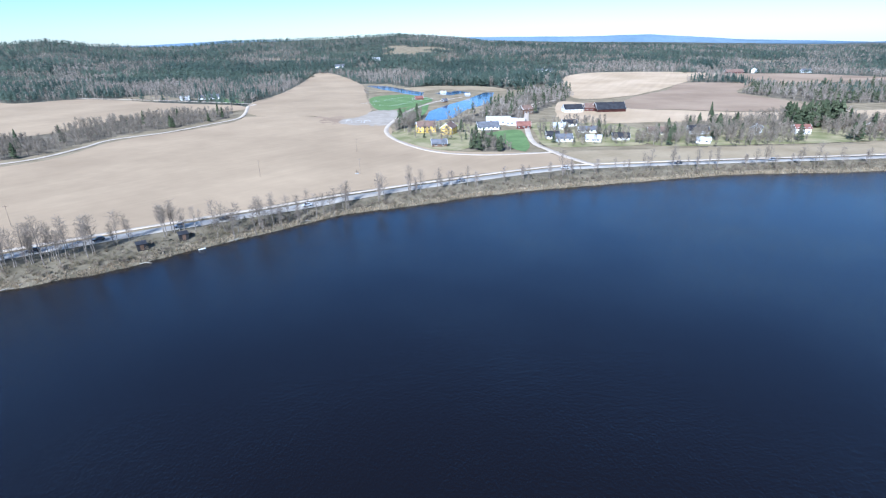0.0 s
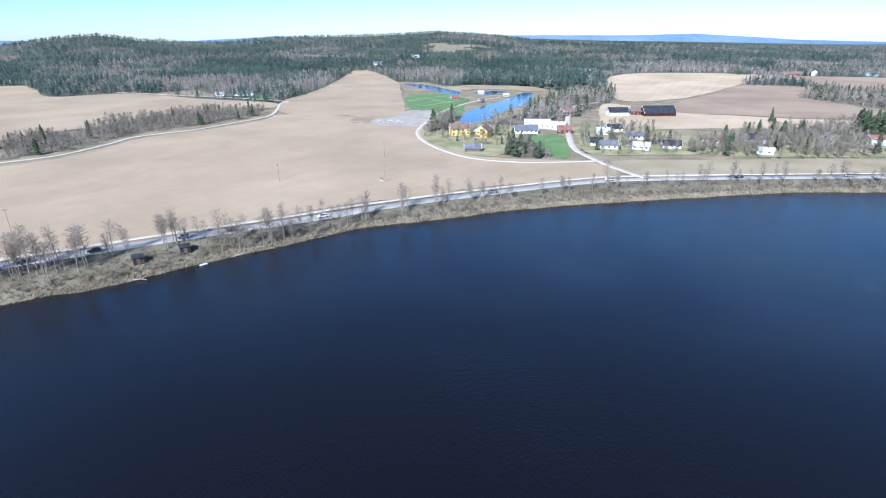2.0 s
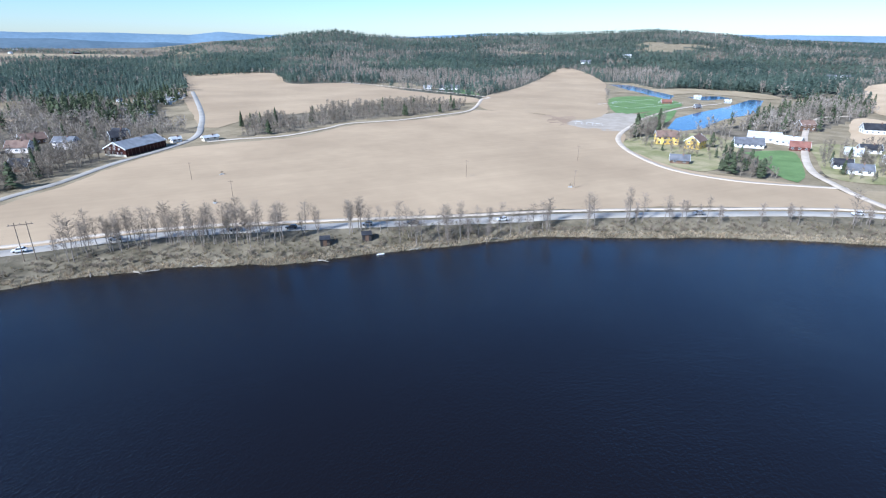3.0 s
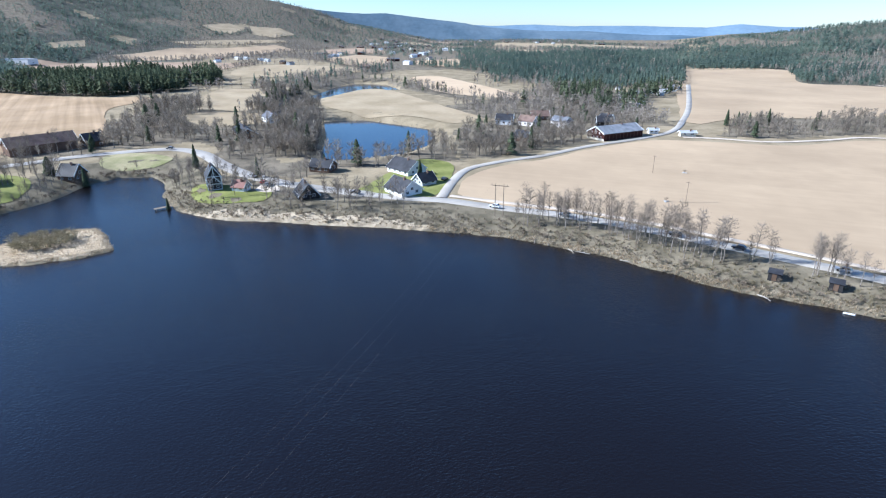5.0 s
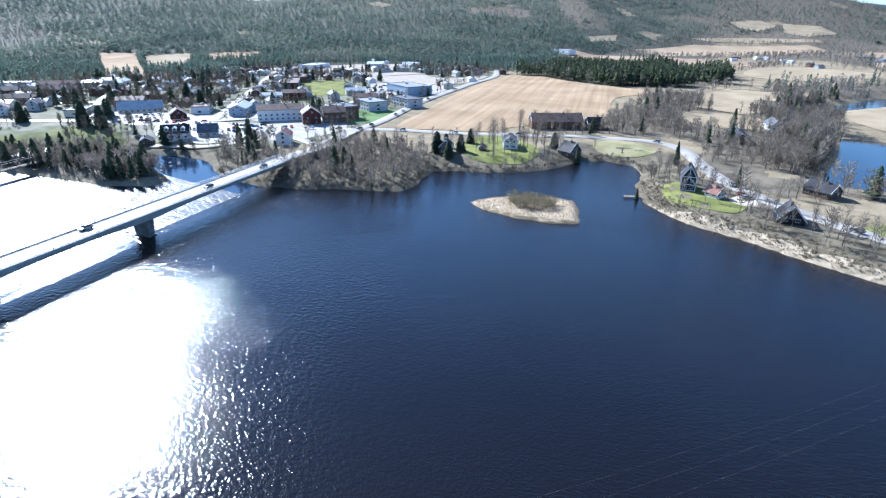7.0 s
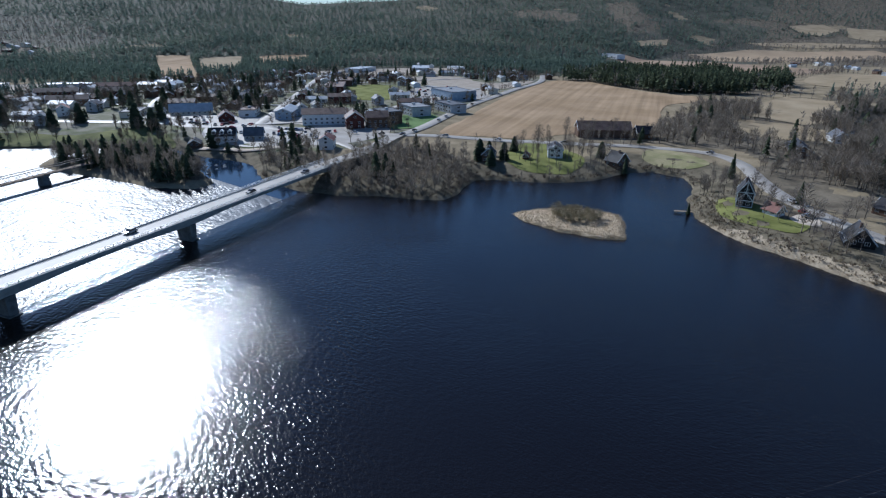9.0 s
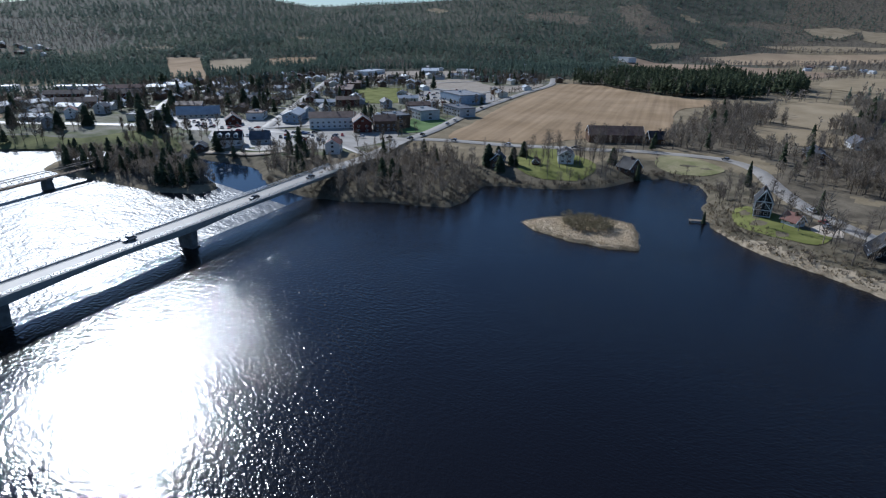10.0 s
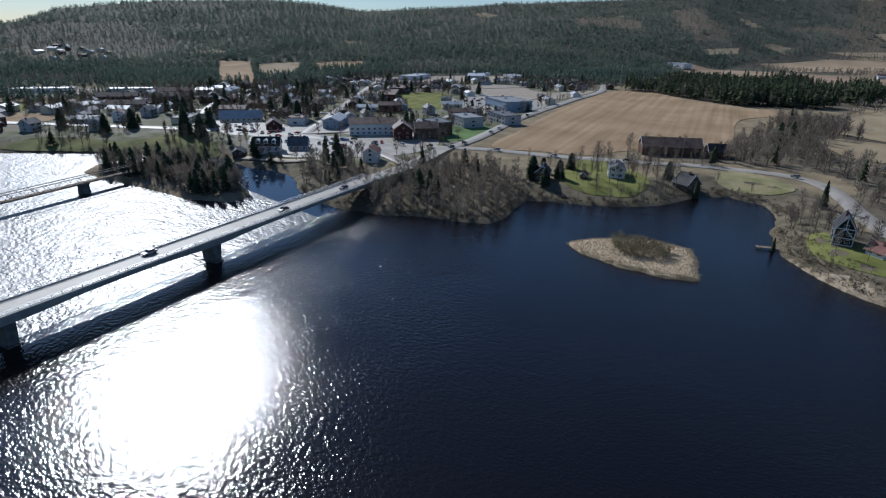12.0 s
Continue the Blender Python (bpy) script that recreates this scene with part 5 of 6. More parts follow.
BANK_EAST = [(-34, 230), (-31, 233), (-18, 237), (-14, 241), (-2, 246), (21, 260), (43, 266), (48, 269), (62, 272), (77, 276), (92, 279), (105, 283), (118, 286), (130, 287), (146, 290), (158, 291), (174, 292), (186, 294), (199, 295), (215, 298), (240, 303), (265, 307)]
BANK_MID = [(-129, 160), (-119, 166), (-119, 172), (-96, 173), (-95, 176), (-90, 183), (-86, 180), (-86, 187), (-81, 187), (-79, 191), (-77, 195), (-74, 199), (-66, 203), (-61, 208), (-58, 211), (-46, 220), (-118, 170), (-110, 172), (-104, 176)]
BANK_WEST = [(-188, 104), (-185, 108), (-186, 111), (-181, 114), (-178, 117), (-177, 120), (-174, 123), (-171, 126), (-167, 128), (-164, 131), (-159, 134), (-154, 134), (-152, 137), (-150, 139), (-145, 141), (-142, 145), (-137, 147), (-136, 148), (-132, 155), (-183, 103), (-176, 114),
             (-170, 121), (-163, 126), (-156, 131), (-147, 138), (-140, 142), (-151, 144), (-160, 138)]
rnd = random.Random(5)
for line, low, high in ((BANK_EAST, 0.7, 1.08), (BANK_MID, 0.72, 1.1), (BANK_WEST, 0.78, 1.14)):
    for x, y in line:
        plant(rnd.choice(ROUND if line is BANK_EAST and rnd.random() < 0.45 else BIRCHES), x + rnd.uniform(-1, 1), y + rnd.uniform(-1, 1), rnd.uniform(0, 360), rnd.uniform(low, high))
        for _ in range(2 if line is BANK_WEST else 2 if line is BANK_MID else 1):
            plant(rnd.choice(BIRCHES), x + rnd.uniform(-5, 5), y + rnd.uniform(-3, 2), rnd.uniform(0, 360), rnd.uniform(low * 0.6, high * 0.9))
for n, (x, y) in enumerate(curve(BANK_EAST, 9)):
    plant(rnd.choice(ROUND), x + rnd.uniform(-3, 3), y + rnd.uniform(-4, 2), rnd.uniform(0, 360), rnd.uniform(0.6, 1.15))
for x, y, size in ((-46, 219, 1.1), (-34, 229, 1.25), (21, 259, 0.9), (48, 268, 0.8), (-290, -107, 1.2), (-299, -106, 1.2), (-278, -120, 1.1), (-265, -117, 0.8), (-281, -135, 1.3), (-317, -76, 0.8), (-290, -29, 1.0), (-247, -5, 1.1), (-248, 0, 1.2), (-250, 6, 1.0), (-246, -14, 1.1)):
    plant(rnd.choice(ROUND), x, y, rnd.uniform(0, 360), size)
for x, y, size in ((-296, -78, 0.8), (-304, -29, 0.95), (-247, -32, 0.5), (-256, 78, 0.75), (-276, 3, 0.8), (-342, 319, 0.95), (-336, 323, 0.85), (-330, 327, 0.9), (-325, 338, 1.1), (205, 505, 1.0)):
    plant(rnd.choice(SPRUCES), x, y, rnd.uniform(0, 360), size)
for x, y, size in ((-256, -143, 1.2), (-266, -134, 1.0), (-252, -133, 0.9), (-271, -147, 0.8), (-288, -141, 0.9), (-306, -96, 0.9), (-180, -368, 1.7), (-184, -354, 1.5), (-163, -415, 1.4), (-294, -430, 1.5), (-272, -378, 1.5), (-248, -466, 1.4), (-144, -408, 1.3), (-129, -451, 1.3)):
    plant(rnd.choice(BROAD), x, y, rnd.uniform(0, 360), size)
for x, y in strewn([(-300, -150), (-318, -140), (-310, -95), (-285, -78), (-257, -112), (-262, -135)], 9.5, 33, 0.75):
    if math.hypot(x + 292, y + 117) > 7 and math.hypot(x + 302, y + 85) > 6:
        plant(rnd.choice(ROUND + BIRCHES), x, y, rnd.uniform(0, 360), rnd.uniform(0.75, 1.2))
for x, y, size in ((-271, -127, 1.0), (-276, -119, 1.15), (-287, -108, 1.1), (-299, -112, 1.05), (-300, -104, 1.1), (-311, -106, 1.2), (-262, -131, 0.8), (-296, -131, 1.2), (-303, -128, 1.1), (-318, -112, 1.1), (-326, -128, 1.2), (-345, -118, 1.1), (-284, -98, 0.9), (-335, -122, 1.2), (-338, -134, 1.1), (-352, -108, 1.15), (-330, -104, 1.0), (-347, -99, 1.1)):
    plant(rnd.choice(BIRCHES), x, y, rnd.uniform(0, 360), size)
# peninsula and cove edges: single trees between road and water
POINT = [(-206, 62), (-214, 44), (-222, 24), (-232, 4), (-242, -16), (-262, -30), (-284, -38), (-300, -40), (-302, -28), (-282, -10), (-262, 8), (-246, 28), (-234, 46), (-224, 62)]
for n, (x, y) in enumerate(clear(strewn(POINT, 6.3, 7, 0.9), 4.5)):
    if not (-270 < x < -250 and -24 < y < -4):
        plant(rnd.choice(BIRCHES if n % 3 else ROUND), x, y, rnd.uniform(0, 360), rnd.uniform(0.6, 1.0))
for ring, gap, seed in (([(-248, -118), (-258, -104), (-276, -90), (-270, -84), (-250, -100), (-243, -114)], 5, 3), ([(-306, -84), (-318, -60), (-316, -48), (-308, -50), (-312, -66)], 6, 4), ([(-250, -148), (-272, -140), (-300, -150), (-290, -180), (-262, -170)], 9, 6)):
    for x, y in strewn(ring, gap, seed, 0.8):
        plant(rnd.choice(ROUND + BIRCHES), x, y, rnd.uniform(0, 360), rnd.uniform(0.4, 0.75))
for b in BIRCHES + ROUND + SPRUCES + BROAD:
    for o in (b, *b.children_recursive):
        bpy.data.objects.remove(o)


# ---- reeds and brush ----
def tuft(seed, blades, spread, tall=(0.6, 1.0)):
    rnd = random.Random(seed)
    v, f = [], []
    for _ in range(blades):
        a, q = rnd.uniform(0, 6.28), rnd.uniform(0.1, spread)
        c, s = math.cos(a), math.sin(a)
        k, w = len(v), rnd.uniform(0.06, 0.13)
        v += [(c * q * 0.4 - s * w, s * q * 0.4 + c * w, -0.15), (c * q * 0.4 + s * w, s * q * 0.4 - c * w, -0.15), (c * q, s * q, rnd.uniform(*tall))]
        f.append((k, k + 1, k + 2))
    return np.array(v), np.array(f)


TUFTS = [tuft(s, 13, 0.75) for s in range(4)]
LAID = [tuft(30 + s, 12, 1.5, (0.18, 0.6)) for s in range(4)]
LEANING = [tuft(50 + s, 14, 0.95, (0.35, 0.85)) for s in range(4)]
BUSHES = [bare_tree(70, 20 + s, 0.62, 0.022) for s in range(4)]
line = np.array(curve([p for p in SHORE if abs(p[0]) < 400] + COVE[:4], 2.2))
rng = np.random.default_rng(2)
pts = np.concatenate([line + rng.normal(0, 1, line.shape) * (2.1, 2.1) for _ in range(40)])
z = land(pts[:, 0], pts[:, 1])
lush = np.degrees(np.arctan2(-pts[:, 0], pts[:, 1] - 10)) + 4 * lumps(pts[:, 0], pts[:, 1], 30, 93, 2) > 72
edge_strip = (z > -0.25) & (z < 1.3)
flock("shore_reeds", pts[edge_strip & lush], LAID, 0.28, 0.62, M["reed"], "flattened pale reeds along the water's edge", "reeds", 5)
flock("shore_reeds", pts[edge_strip & ~lush & (rng.random(len(pts)) < 0.6)], LEANING, 0.55, 1.15, M["reed"], "dry leaning reeds along the water's edge", "reeds", 14)
pts = strewn([(x, y) for x, y in ISLAND], 0.75, 3)
flock("island_reeds", pts, LAID, 0.45, 0.95, M["reed"], "dense straw-coloured reeds on a small island", "reeds", 6)
flock("island_bushes", strewn([(-201, -71), (-214, -76), (-218, -66), (-216, -56), (-207, -55), (-202, -62)], 1.8, 4), BUSHES, 2.2, 4.6, M["bud"], "dense budding olive willow bushes on the island", "bushes", 7)
grass = np.concatenate([line + rng.normal(0, 1, line.shape) * 9 for _ in range(24)])
z = land(grass[:, 0], grass[:, 1])
grass = grass[(z > 0.9) & (z < 3.6) & (away(grass[:, 0], grass[:, 1], RIVER_ROAD, False) > 5)]
flock("bank_grass", grass, TUFTS, 0.35, 0.9, M["grass"], "matted dry grass on the river bank", "grass", 11)
wide = np.concatenate([line + rng.normal(0, 1, line.shape) * 6.5 for _ in range(16)])
z = land(wide[:, 0], wide[:, 1])
wide = wide[(z > 1.0) & (away(wide[:, 0], wide[:, 1], RIVER_ROAD, False) > 7)]
flock("thicket_brush", strewn([(-208, -123), (-190, -127), (-176, -156), (-171, -176), (-172, -190), (-205, -192), (-243, -206), (-260, -184), (-250, -140), (-238, -134)], 3.4, 8), BUSHES, 1.0, 3.4, M["brush"], "dense leafless bushes under a thicket", "bushes", 12)
flock("bank_brush", wide, BUSHES, 0.7, 2.2, M["brush"], "low leafless brush on the river bank", "bushes", 8)
olive = line[(line[:, 0] > -132) & (line[:, 0] < -74)]
olive = np.concatenate([olive + rng.normal(0, 1, olive.shape) * 3.5 + (-5.5, 5.5) for _ in range(5)])
flock("bank_shrubs", olive[(land(olive[:, 0], olive[:, 1]) > 0.9) & (lumps(olive[:, 0], olive[:, 1], 13, 91, 2) > -0.1)], BUSHES, 0.8, 2.0, M["bud"], "olive budding shrubs on the river bank", "bushes", 13)
cove = np.array(curve(COVE[4:], 2.0))
pts = np.concatenate([cove + rng.normal(0, 1, cove.shape) * 2.5 for _ in range(6)])
z = land(pts[:, 0], pts[:, 1])
flock("cove_brush", pts[z > 0.3], BUSHES, 0.9, 3.0, M["brush"], "dark leafless bushes round the cove", "bushes", 9)
pond_edge = np.array(curve(OXBOW, 2.5, True))
pts = np.concatenate([pond_edge + rng.normal(0, 1, pond_edge.shape) * 3 for _ in range(2)])
z = land(pts[:, 0], pts[:, 1])
flock("pond_reeds", pts[z > POND_Z + 0.05], TUFTS, 0.6, 1.2, M["reed"], "dry reeds round the oxbow pond", "reeds", 10)


# ---- houses ----
def window_mesh(w, h):
    frame_part = joined(box(-w / 2, w / 2, -0.05, 0.05, 0, 0.09), box(-w / 2, w / 2, -0.05, 0.05, h - 0.09, h), box(-w / 2, -w / 2 + 0.09, -0.05, 0.05, 0.09, h - 0.09), box(w / 2 - 0.09, w / 2, -0.05, 0.05, 0.09, h - 0.09), box(-0.04, 0.04, -0.04, 0.04, 0.09, h - 0.09))
    return solid("window", *frame_part, M["white"]), solid("pane", *box(-w / 2 + 0.09, w / 2 - 0.09, -0.03, 0.02, 0.09, h - 0.09), M["glass"])


WINDOW, PANE = window_mesh(1.5, 1.3)
WIDE_WINDOW, WIDE_PANE = window_mesh(2.6, 1.5)
DOOR = solid("door", *joined(box(-0.5, 0.5, -0.05, 0.05, 0, 2.1), box(-0.6, -0.5, -0.07, 0.07, 0, 2.2), box(0.5, 0.6, -0.07, 0.07, 0, 2.2), box(-0.6, 0.6, -0.07, 0.07, 2.1, 2.2)), M["brownwall"])


PLAIN = {False: None, True: None}
for key, w, h in ((False, 1.5, 1.3), (True, 2.6, 1.5)):
    rim, glass = joined(box(-w / 2, w / 2, -0.05, 0.05, 0, 0.09), box(-w / 2, w / 2, -0.05, 0.05, h - 0.09, h), box(-w / 2, -w / 2 + 0.09, -0.05, 0.05, 0.09, h - 0.09), box(w / 2 - 0.09, w / 2, -0.05, 0.05, 0.09, h - 0.09)), box(-w / 2 + 0.09, w / 2 - 0.09, -0.03, 0.02, 0.09, h - 0.09)
    PLAIN[key] = solid("window", *joined(rim, glass), [M["white"], M["glass"]], [0] * 24 + [1] * 6)


def opening(parent, x, y, z, turn, wide=False, plain=False):
    frame_ob = part("window", PLAIN[wide] if plain else WIDE_WINDOW if wide else WINDOW, parent)
    frame_ob.matrix_basis = pose(x, y, z, 0, 0, turn)
    if not plain:
        part("pane", WIDE_PANE if wide else PANE, frame_ob)


def house(long, deep, eave, rise, wall, roof, label, storeys=1, wide=False, trim=True, category="house", name="house", plain=False):
    """A gabled house along x, its base at the origin."""
    a, b = long / 2, deep / 2
    base = tagged(new(name), label, category)
    v = [(-a, -b, -1.2), (a, -b, -1.2), (a, b, -1.2), (-a, b, -1.2), (-a, -b, eave), (a, -b, eave), (a, b, eave), (-a, b, eave), (-a, 0, eave + rise), (a, 0, eave + rise)]
    part("wall", solid("wall", v, [(0, 1, 5, 4), (2, 3, 7, 6), (1, 2, 6, 9, 5), (3, 0, 4, 8, 7), (3, 2, 1, 0)], M[wall]), base)
    over, thick = 0.5, 0.22
    slope = rise / b
    x, y, low, top = a + over, b + over, eave - slope * over + 0.04, eave + rise + 0.04
    v = [(-x, -y, low), (x, -y, low), (x, 0, top), (-x, 0, top), (x, y, low), (-x, y, low)]
    v += [(p[0], p[1], p[2] + thick) for p in v]
    part("roof", solid("roof", v, [(6, 7, 8, 9), (9, 8, 10, 11), (0, 3, 2, 1), (3, 5, 4, 2), (0, 1, 7, 6), (4, 5, 11, 10), (1, 2, 8, 7), (2, 4, 10, 8), (0, 6, 9, 3), (3, 9, 11, 5)], M[roof]), base)
    if trim:
        part("chimney", solid("chimney", *joined(box(a * 0.25, a * 0.25 + 0.7, -0.9, -0.2, eave + rise * 0.6, eave + rise + 0.9), box(a * 0.25 - 0.08, a * 0.25 + 0.78, -0.98, -0.12, eave + rise + 0.9, eave + rise + 1.05)), M["brownroof"]), base)
        for sx in (-1, 1):
            q0, q1 = sorted((sx * (x + 0.02), sx * (x + 0.1)))
            v = [(q, py, pz) for q in (q0, q1) for py, pz in ((-y, low - 0.25), (-y, low + thick + 0.1), (0, top + thick + 0.1), (y, low + thick + 0.1), (y, low - 0.25), (0, top - 0.25))]
            part("bargeboard", solid("bargeboard", v, [(0, 1, 2, 5), (5, 2, 3, 4), (11, 8, 7, 6), (10, 9, 8, 11), (0, 6, 7, 1), (1, 7, 8, 2), (2, 8, 9, 3), (3, 9, 10, 4), (4, 10, 11, 5), (5, 11, 6, 0)], M["white"]), base)
    count = max(2, int(long / (5.2 if wide else 3.4)))
    for s in range(storeys):
        z = 0.9 + 2.7 * s
        for k in range(count):
            px = -a + long * (k + 0.5) / count
            opening(base, px, -b - 0.03, z, 0, wide, plain)
            if not (s == 0 and k == count // 2):
                opening(base, px, b + 0.03, z, 180, wide, plain)
        for sx in (-1, 1):
            for py in (0,) if plain else (-b * 0.45, b * 0.45):
                opening(base, sx * (a + 0.03), py, z, 90 * sx, False, plain)
    if rise > 2.2:
        for sx in (-1, 1):
            opening(base, sx * (a + 0.03), 0, eave + 0.2, 90 * sx, False, plain)
    door = part("door", DOOR, base)
    door.matrix_basis = pose(-a + long * (count // 2 + 0.5) / count, b + 0.04, 0.1, 0, 0, 180)
    return base


def hall(long, deep, tall, wall, roof, label, rows=1, category="building"):
    """A flat-roofed building with a parapet and bands of windows."""
    a, b = long / 2, deep / 2
    base = tagged(new("building"), label, category)
    part("wall", solid("wall", *box(-a, a, -b, b, -1.2, tall), M[wall]), base)
    part("roof", solid("roof", *joined(box(-a - 0.3, a + 0.3, -b - 0.3, b + 0.3, tall, tall + 0.25), box(-a - 0.3, -a, -b - 0.3, b + 0.3, tall + 0.25, tall + 0.6), box(a, a + 0.3, -b - 0.3, b + 0.3, tall + 0.25, tall + 0.6),
                                       box(-a, a, -b - 0.3, -b, tall + 0.25, tall + 0.6), box(-a, a, b, b + 0.3, tall + 0.25, tall + 0.6)), M[roof]), base)
    part("roof_vent", solid("roof_vent", *joined(box(-a * 0.3, -a * 0.3 + 2.4, -1, 1, tall + 0.25, tall + 1.5), box(-a * 0.3 - 0.1, -a * 0.3 + 2.5, -1.1, 1.1, tall + 1.5, tall + 1.62)), M["grey"]), base)
    for r in range(rows):
        for k in range(max(2, int(long / 4.5))):
            px = -a + long * (k + 0.5) / max(2, int(long / 4.5))
            opening(base, px, -b - 0.03, 0.9 + 2.9 * r, 0, True, True)
            opening(base, px, b + 0.03, 0.9 + 2.9 * r, 180, True, True)
        for sx in (-1, 1):
            opening(base, sx * (a + 0.03), 0, 0.9 + 2.9 * r, 90 * sx, True, True)
    return base


def settle(thing, x, y, turn):
    thing.matrix_basis = pose(x, y, height(x, y) + 0.1, 0, 0, turn)
    return thing


BARN_WINDOW = solid("barn_window", *joined(box(-0.5, 0.5, -0.04, 0.04, 0, 0.12), box(-0.5, 0.5, -0.04, 0.04, 1.0, 1.12), box(-0.5, -0.38, -0.04, 0.04, 0.12, 1.0), box(0.38, 0.5, -0.04, 0.04, 0.12, 1.0), box(-0.05, 0.05, -0.04, 0.04, 0.12, 1.0)), M["white"])
for x, y, turn, long, deep, eave, rise, wall, roof, storeys, say in HOUSES:
    if storeys == 1:
        eave, rise, deep = eave * 0.84, rise * 1.3, deep * 1.08
    home = settle(house(long, deep, eave, rise, wall, roof, say, storeys), x, y, turn)
    if (x, y) == (-262, -15):
        for sx in (-1, 1):
            q, w = sx * (long / 2 + 0.05), deep / 2
            beams = [((q, -w, 0), (q, -w, eave)), ((q, w, 0), (q, w, eave)), ((q, -w, 2.7), (q, w, 2.7)), ((q, -w, eave), (q, w, eave)), ((q, -w, 0.2), (q, w, 0.2)), ((q, -w, 2.7), (q, 0, eave)), ((q, w, 2.7), (q, 0, eave)), ((q, 0, eave), (q, 0, eave + rise))]
            for b in beams:
                part("timber_beam", solid("timber_beam", *joined(tube(b, [0.21, 0.21], 4)), M["white"]), home, "white timber on a dark gable")
    if "dark red barn with a grey" in say:
        for sx in (-1, 1):
            for py, pz in ((-4.6, 1.2), (-1.6, 1.2), (1.6, 1.2), (4.6, 1.2), (-3.2, 3.6), (0, 3.6), (3.2, 3.6), (0, 5.6)):
                w = part("barn_window", BARN_WINDOW, home, "white window frame in the red gable")
                w.matrix_basis = pose(sx * (long / 2 + 0.05), py, pz, 0, 0, 90)
            part("plinth", solid("plinth", *box(sx * (long / 2 + 0.06) - 0.05, sx * (long / 2 + 0.06) + 0.05, -deep / 2, deep / 2, -0.4, 0.9), M["cream"]), home, "pale stone plinth")
        for k in range(11):
            for sy in (-1, 1):
                post = part("post", solid("post", *box(-0.12, 0.12, -0.06, 0.06, 0, eave - 0.3), M["brownwall"]), home)
                post.matrix_basis = pose(-long / 2 + 1.6 + k * (long - 3.2) / 10, sy * (deep / 2 + 0.07), 0)
    if "dormers near" in say:
        for k in (-1, 0, 1):
            for sy in (-1, 1):
                dormer = part("dormer", solid("dormer", *joined(box(-1.1, 1.1, -1.6, 1.6, 0, 1.7), ([(-1.35, -1.85, 1.65), (1.35, -1.85, 1.65), (1.35, 1.85, 1.65), (-1.35, 1.85, 1.65), (0, -1.85, 2.6), (0, 1.85, 2.6)], [(0, 1, 4), (1, 2, 5, 4), (2, 3, 5), (3, 0, 4, 5), (3, 2, 1, 0)])), M["white"]), home, "white gabled dormer")
                dormer.matrix_basis = pose(k * long * 0.3, sy * deep * 0.3, eave + rise * 0.22, 0, 0, 0)
                pane = part("window", PLAIN[False], dormer)
                pane.matrix_basis = pose(0, sy * 1.63, 0.25, 0, 0, 0)
for x, y, turn, long, deep, tall, wall, roof, rows, say in (
    (-455, -312, 65, 44, 26, 7.5, "blue", "oldtin", 1, "large pale blue hall with a grey metal roof"), (-311, -263, 65, 22, 14, 8.5, "brownwall", "slate", 3, "brown three-storey block with balconies"),
    (-352, -272, 65, 26, 16, 7.0, "grey", "oldtin", 2, "grey office block with a flat grey roof"), (-385, -262, 65, 30, 14, 6.5, "grey", "slate", 2, "low grey commercial block"), (-420, -440, 45, 60, 16, 6, "red", "brownroof", 2, "long red-brown school building"),
    (-470, -480, 45, 50, 15, 6, "brownwall", "brownroof", 2, "long brown building in the town"), (-203, -422, 50, 26, 13, 4, "cream", "slate", 1, "low pale shop by the street"), (-620, -612, 22, 60, 24, 5.5, "white", "metalroof", 1, "white industrial hall beyond the field road"),
    (-705, -566, 40, 70, 26, 5.5, "grey", "metalroof", 1, "long grey industrial hall with a metal roof"), (-752, -530, 60, 40, 18, 5, "white", "metalroof", 1, "white warehouse with a metal roof"), (-1250, -480, 65, 60, 22, 8, "white", "metalroof", 1, "white hall under the hillside"), (-262, -362, 45, 20, 12, 5, "white", "brownroof", 1, "white shop on the main street"), (-172, -697, 150, 56, 18, 4.6, "white", "metalroof", 1, "long white shed at the edge of the town"), (-240, -645, 150, 44, 18, 4.6, "grey", "metalroof", 1, "long grey hall at the edge of the town"),
):
    settle(hall(long, deep, tall, wall, roof, say, rows), x, y, turn)

# rows of alike homes through the town and the valley
KINDS = [house(long, deep, eave, rise, wall, roof, say, storeys, True, plain=True) for long, deep, eave, rise, wall, roof, storeys, say in (
    (12, 8, 3.2, 2.4, "white", "tile", 1, "white timber home with a dark roof"), (11, 8, 5.4, 2.6, "white", "redroof", 2, "white two-storey home with a red roof"), (13, 8, 3.2, 2.2, "brownwall", "brownroof", 1, "brown timber home with a brown roof"),
    (12, 9, 3.4, 2.6, "red", "tile", 1, "red timber home with white trim"), (14, 8, 3.0, 2.0, "cream", "slate", 1, "cream bungalow with a grey roof"), (10, 8, 5.2, 2.8, "grey", "slate", 2, "grey two-storey home with a slate roof"),
    (18, 9, 3.2, 2.0, "white", "metalroof", 1, "long white home with a light roof"), (12, 8, 3.2, 2.4, "yellow", "brownroof", 1, "yellow timber home with a brown roof"), (20, 10, 5.6, 2.4, "red", "brownroof", 2, "row of red terraced homes"))]
taken = [(h[0], h[1]) for h in HOUSES] + [(-455, -312), (-311, -263), (-352, -272), (-385, -262), (-420, -440), (-470, -480), (-203, -422), (-172, -697), (-240, -645), (-620, -612), (-705, -566), (-752, -530), (-262, -362)]
rnd = random.Random(9)
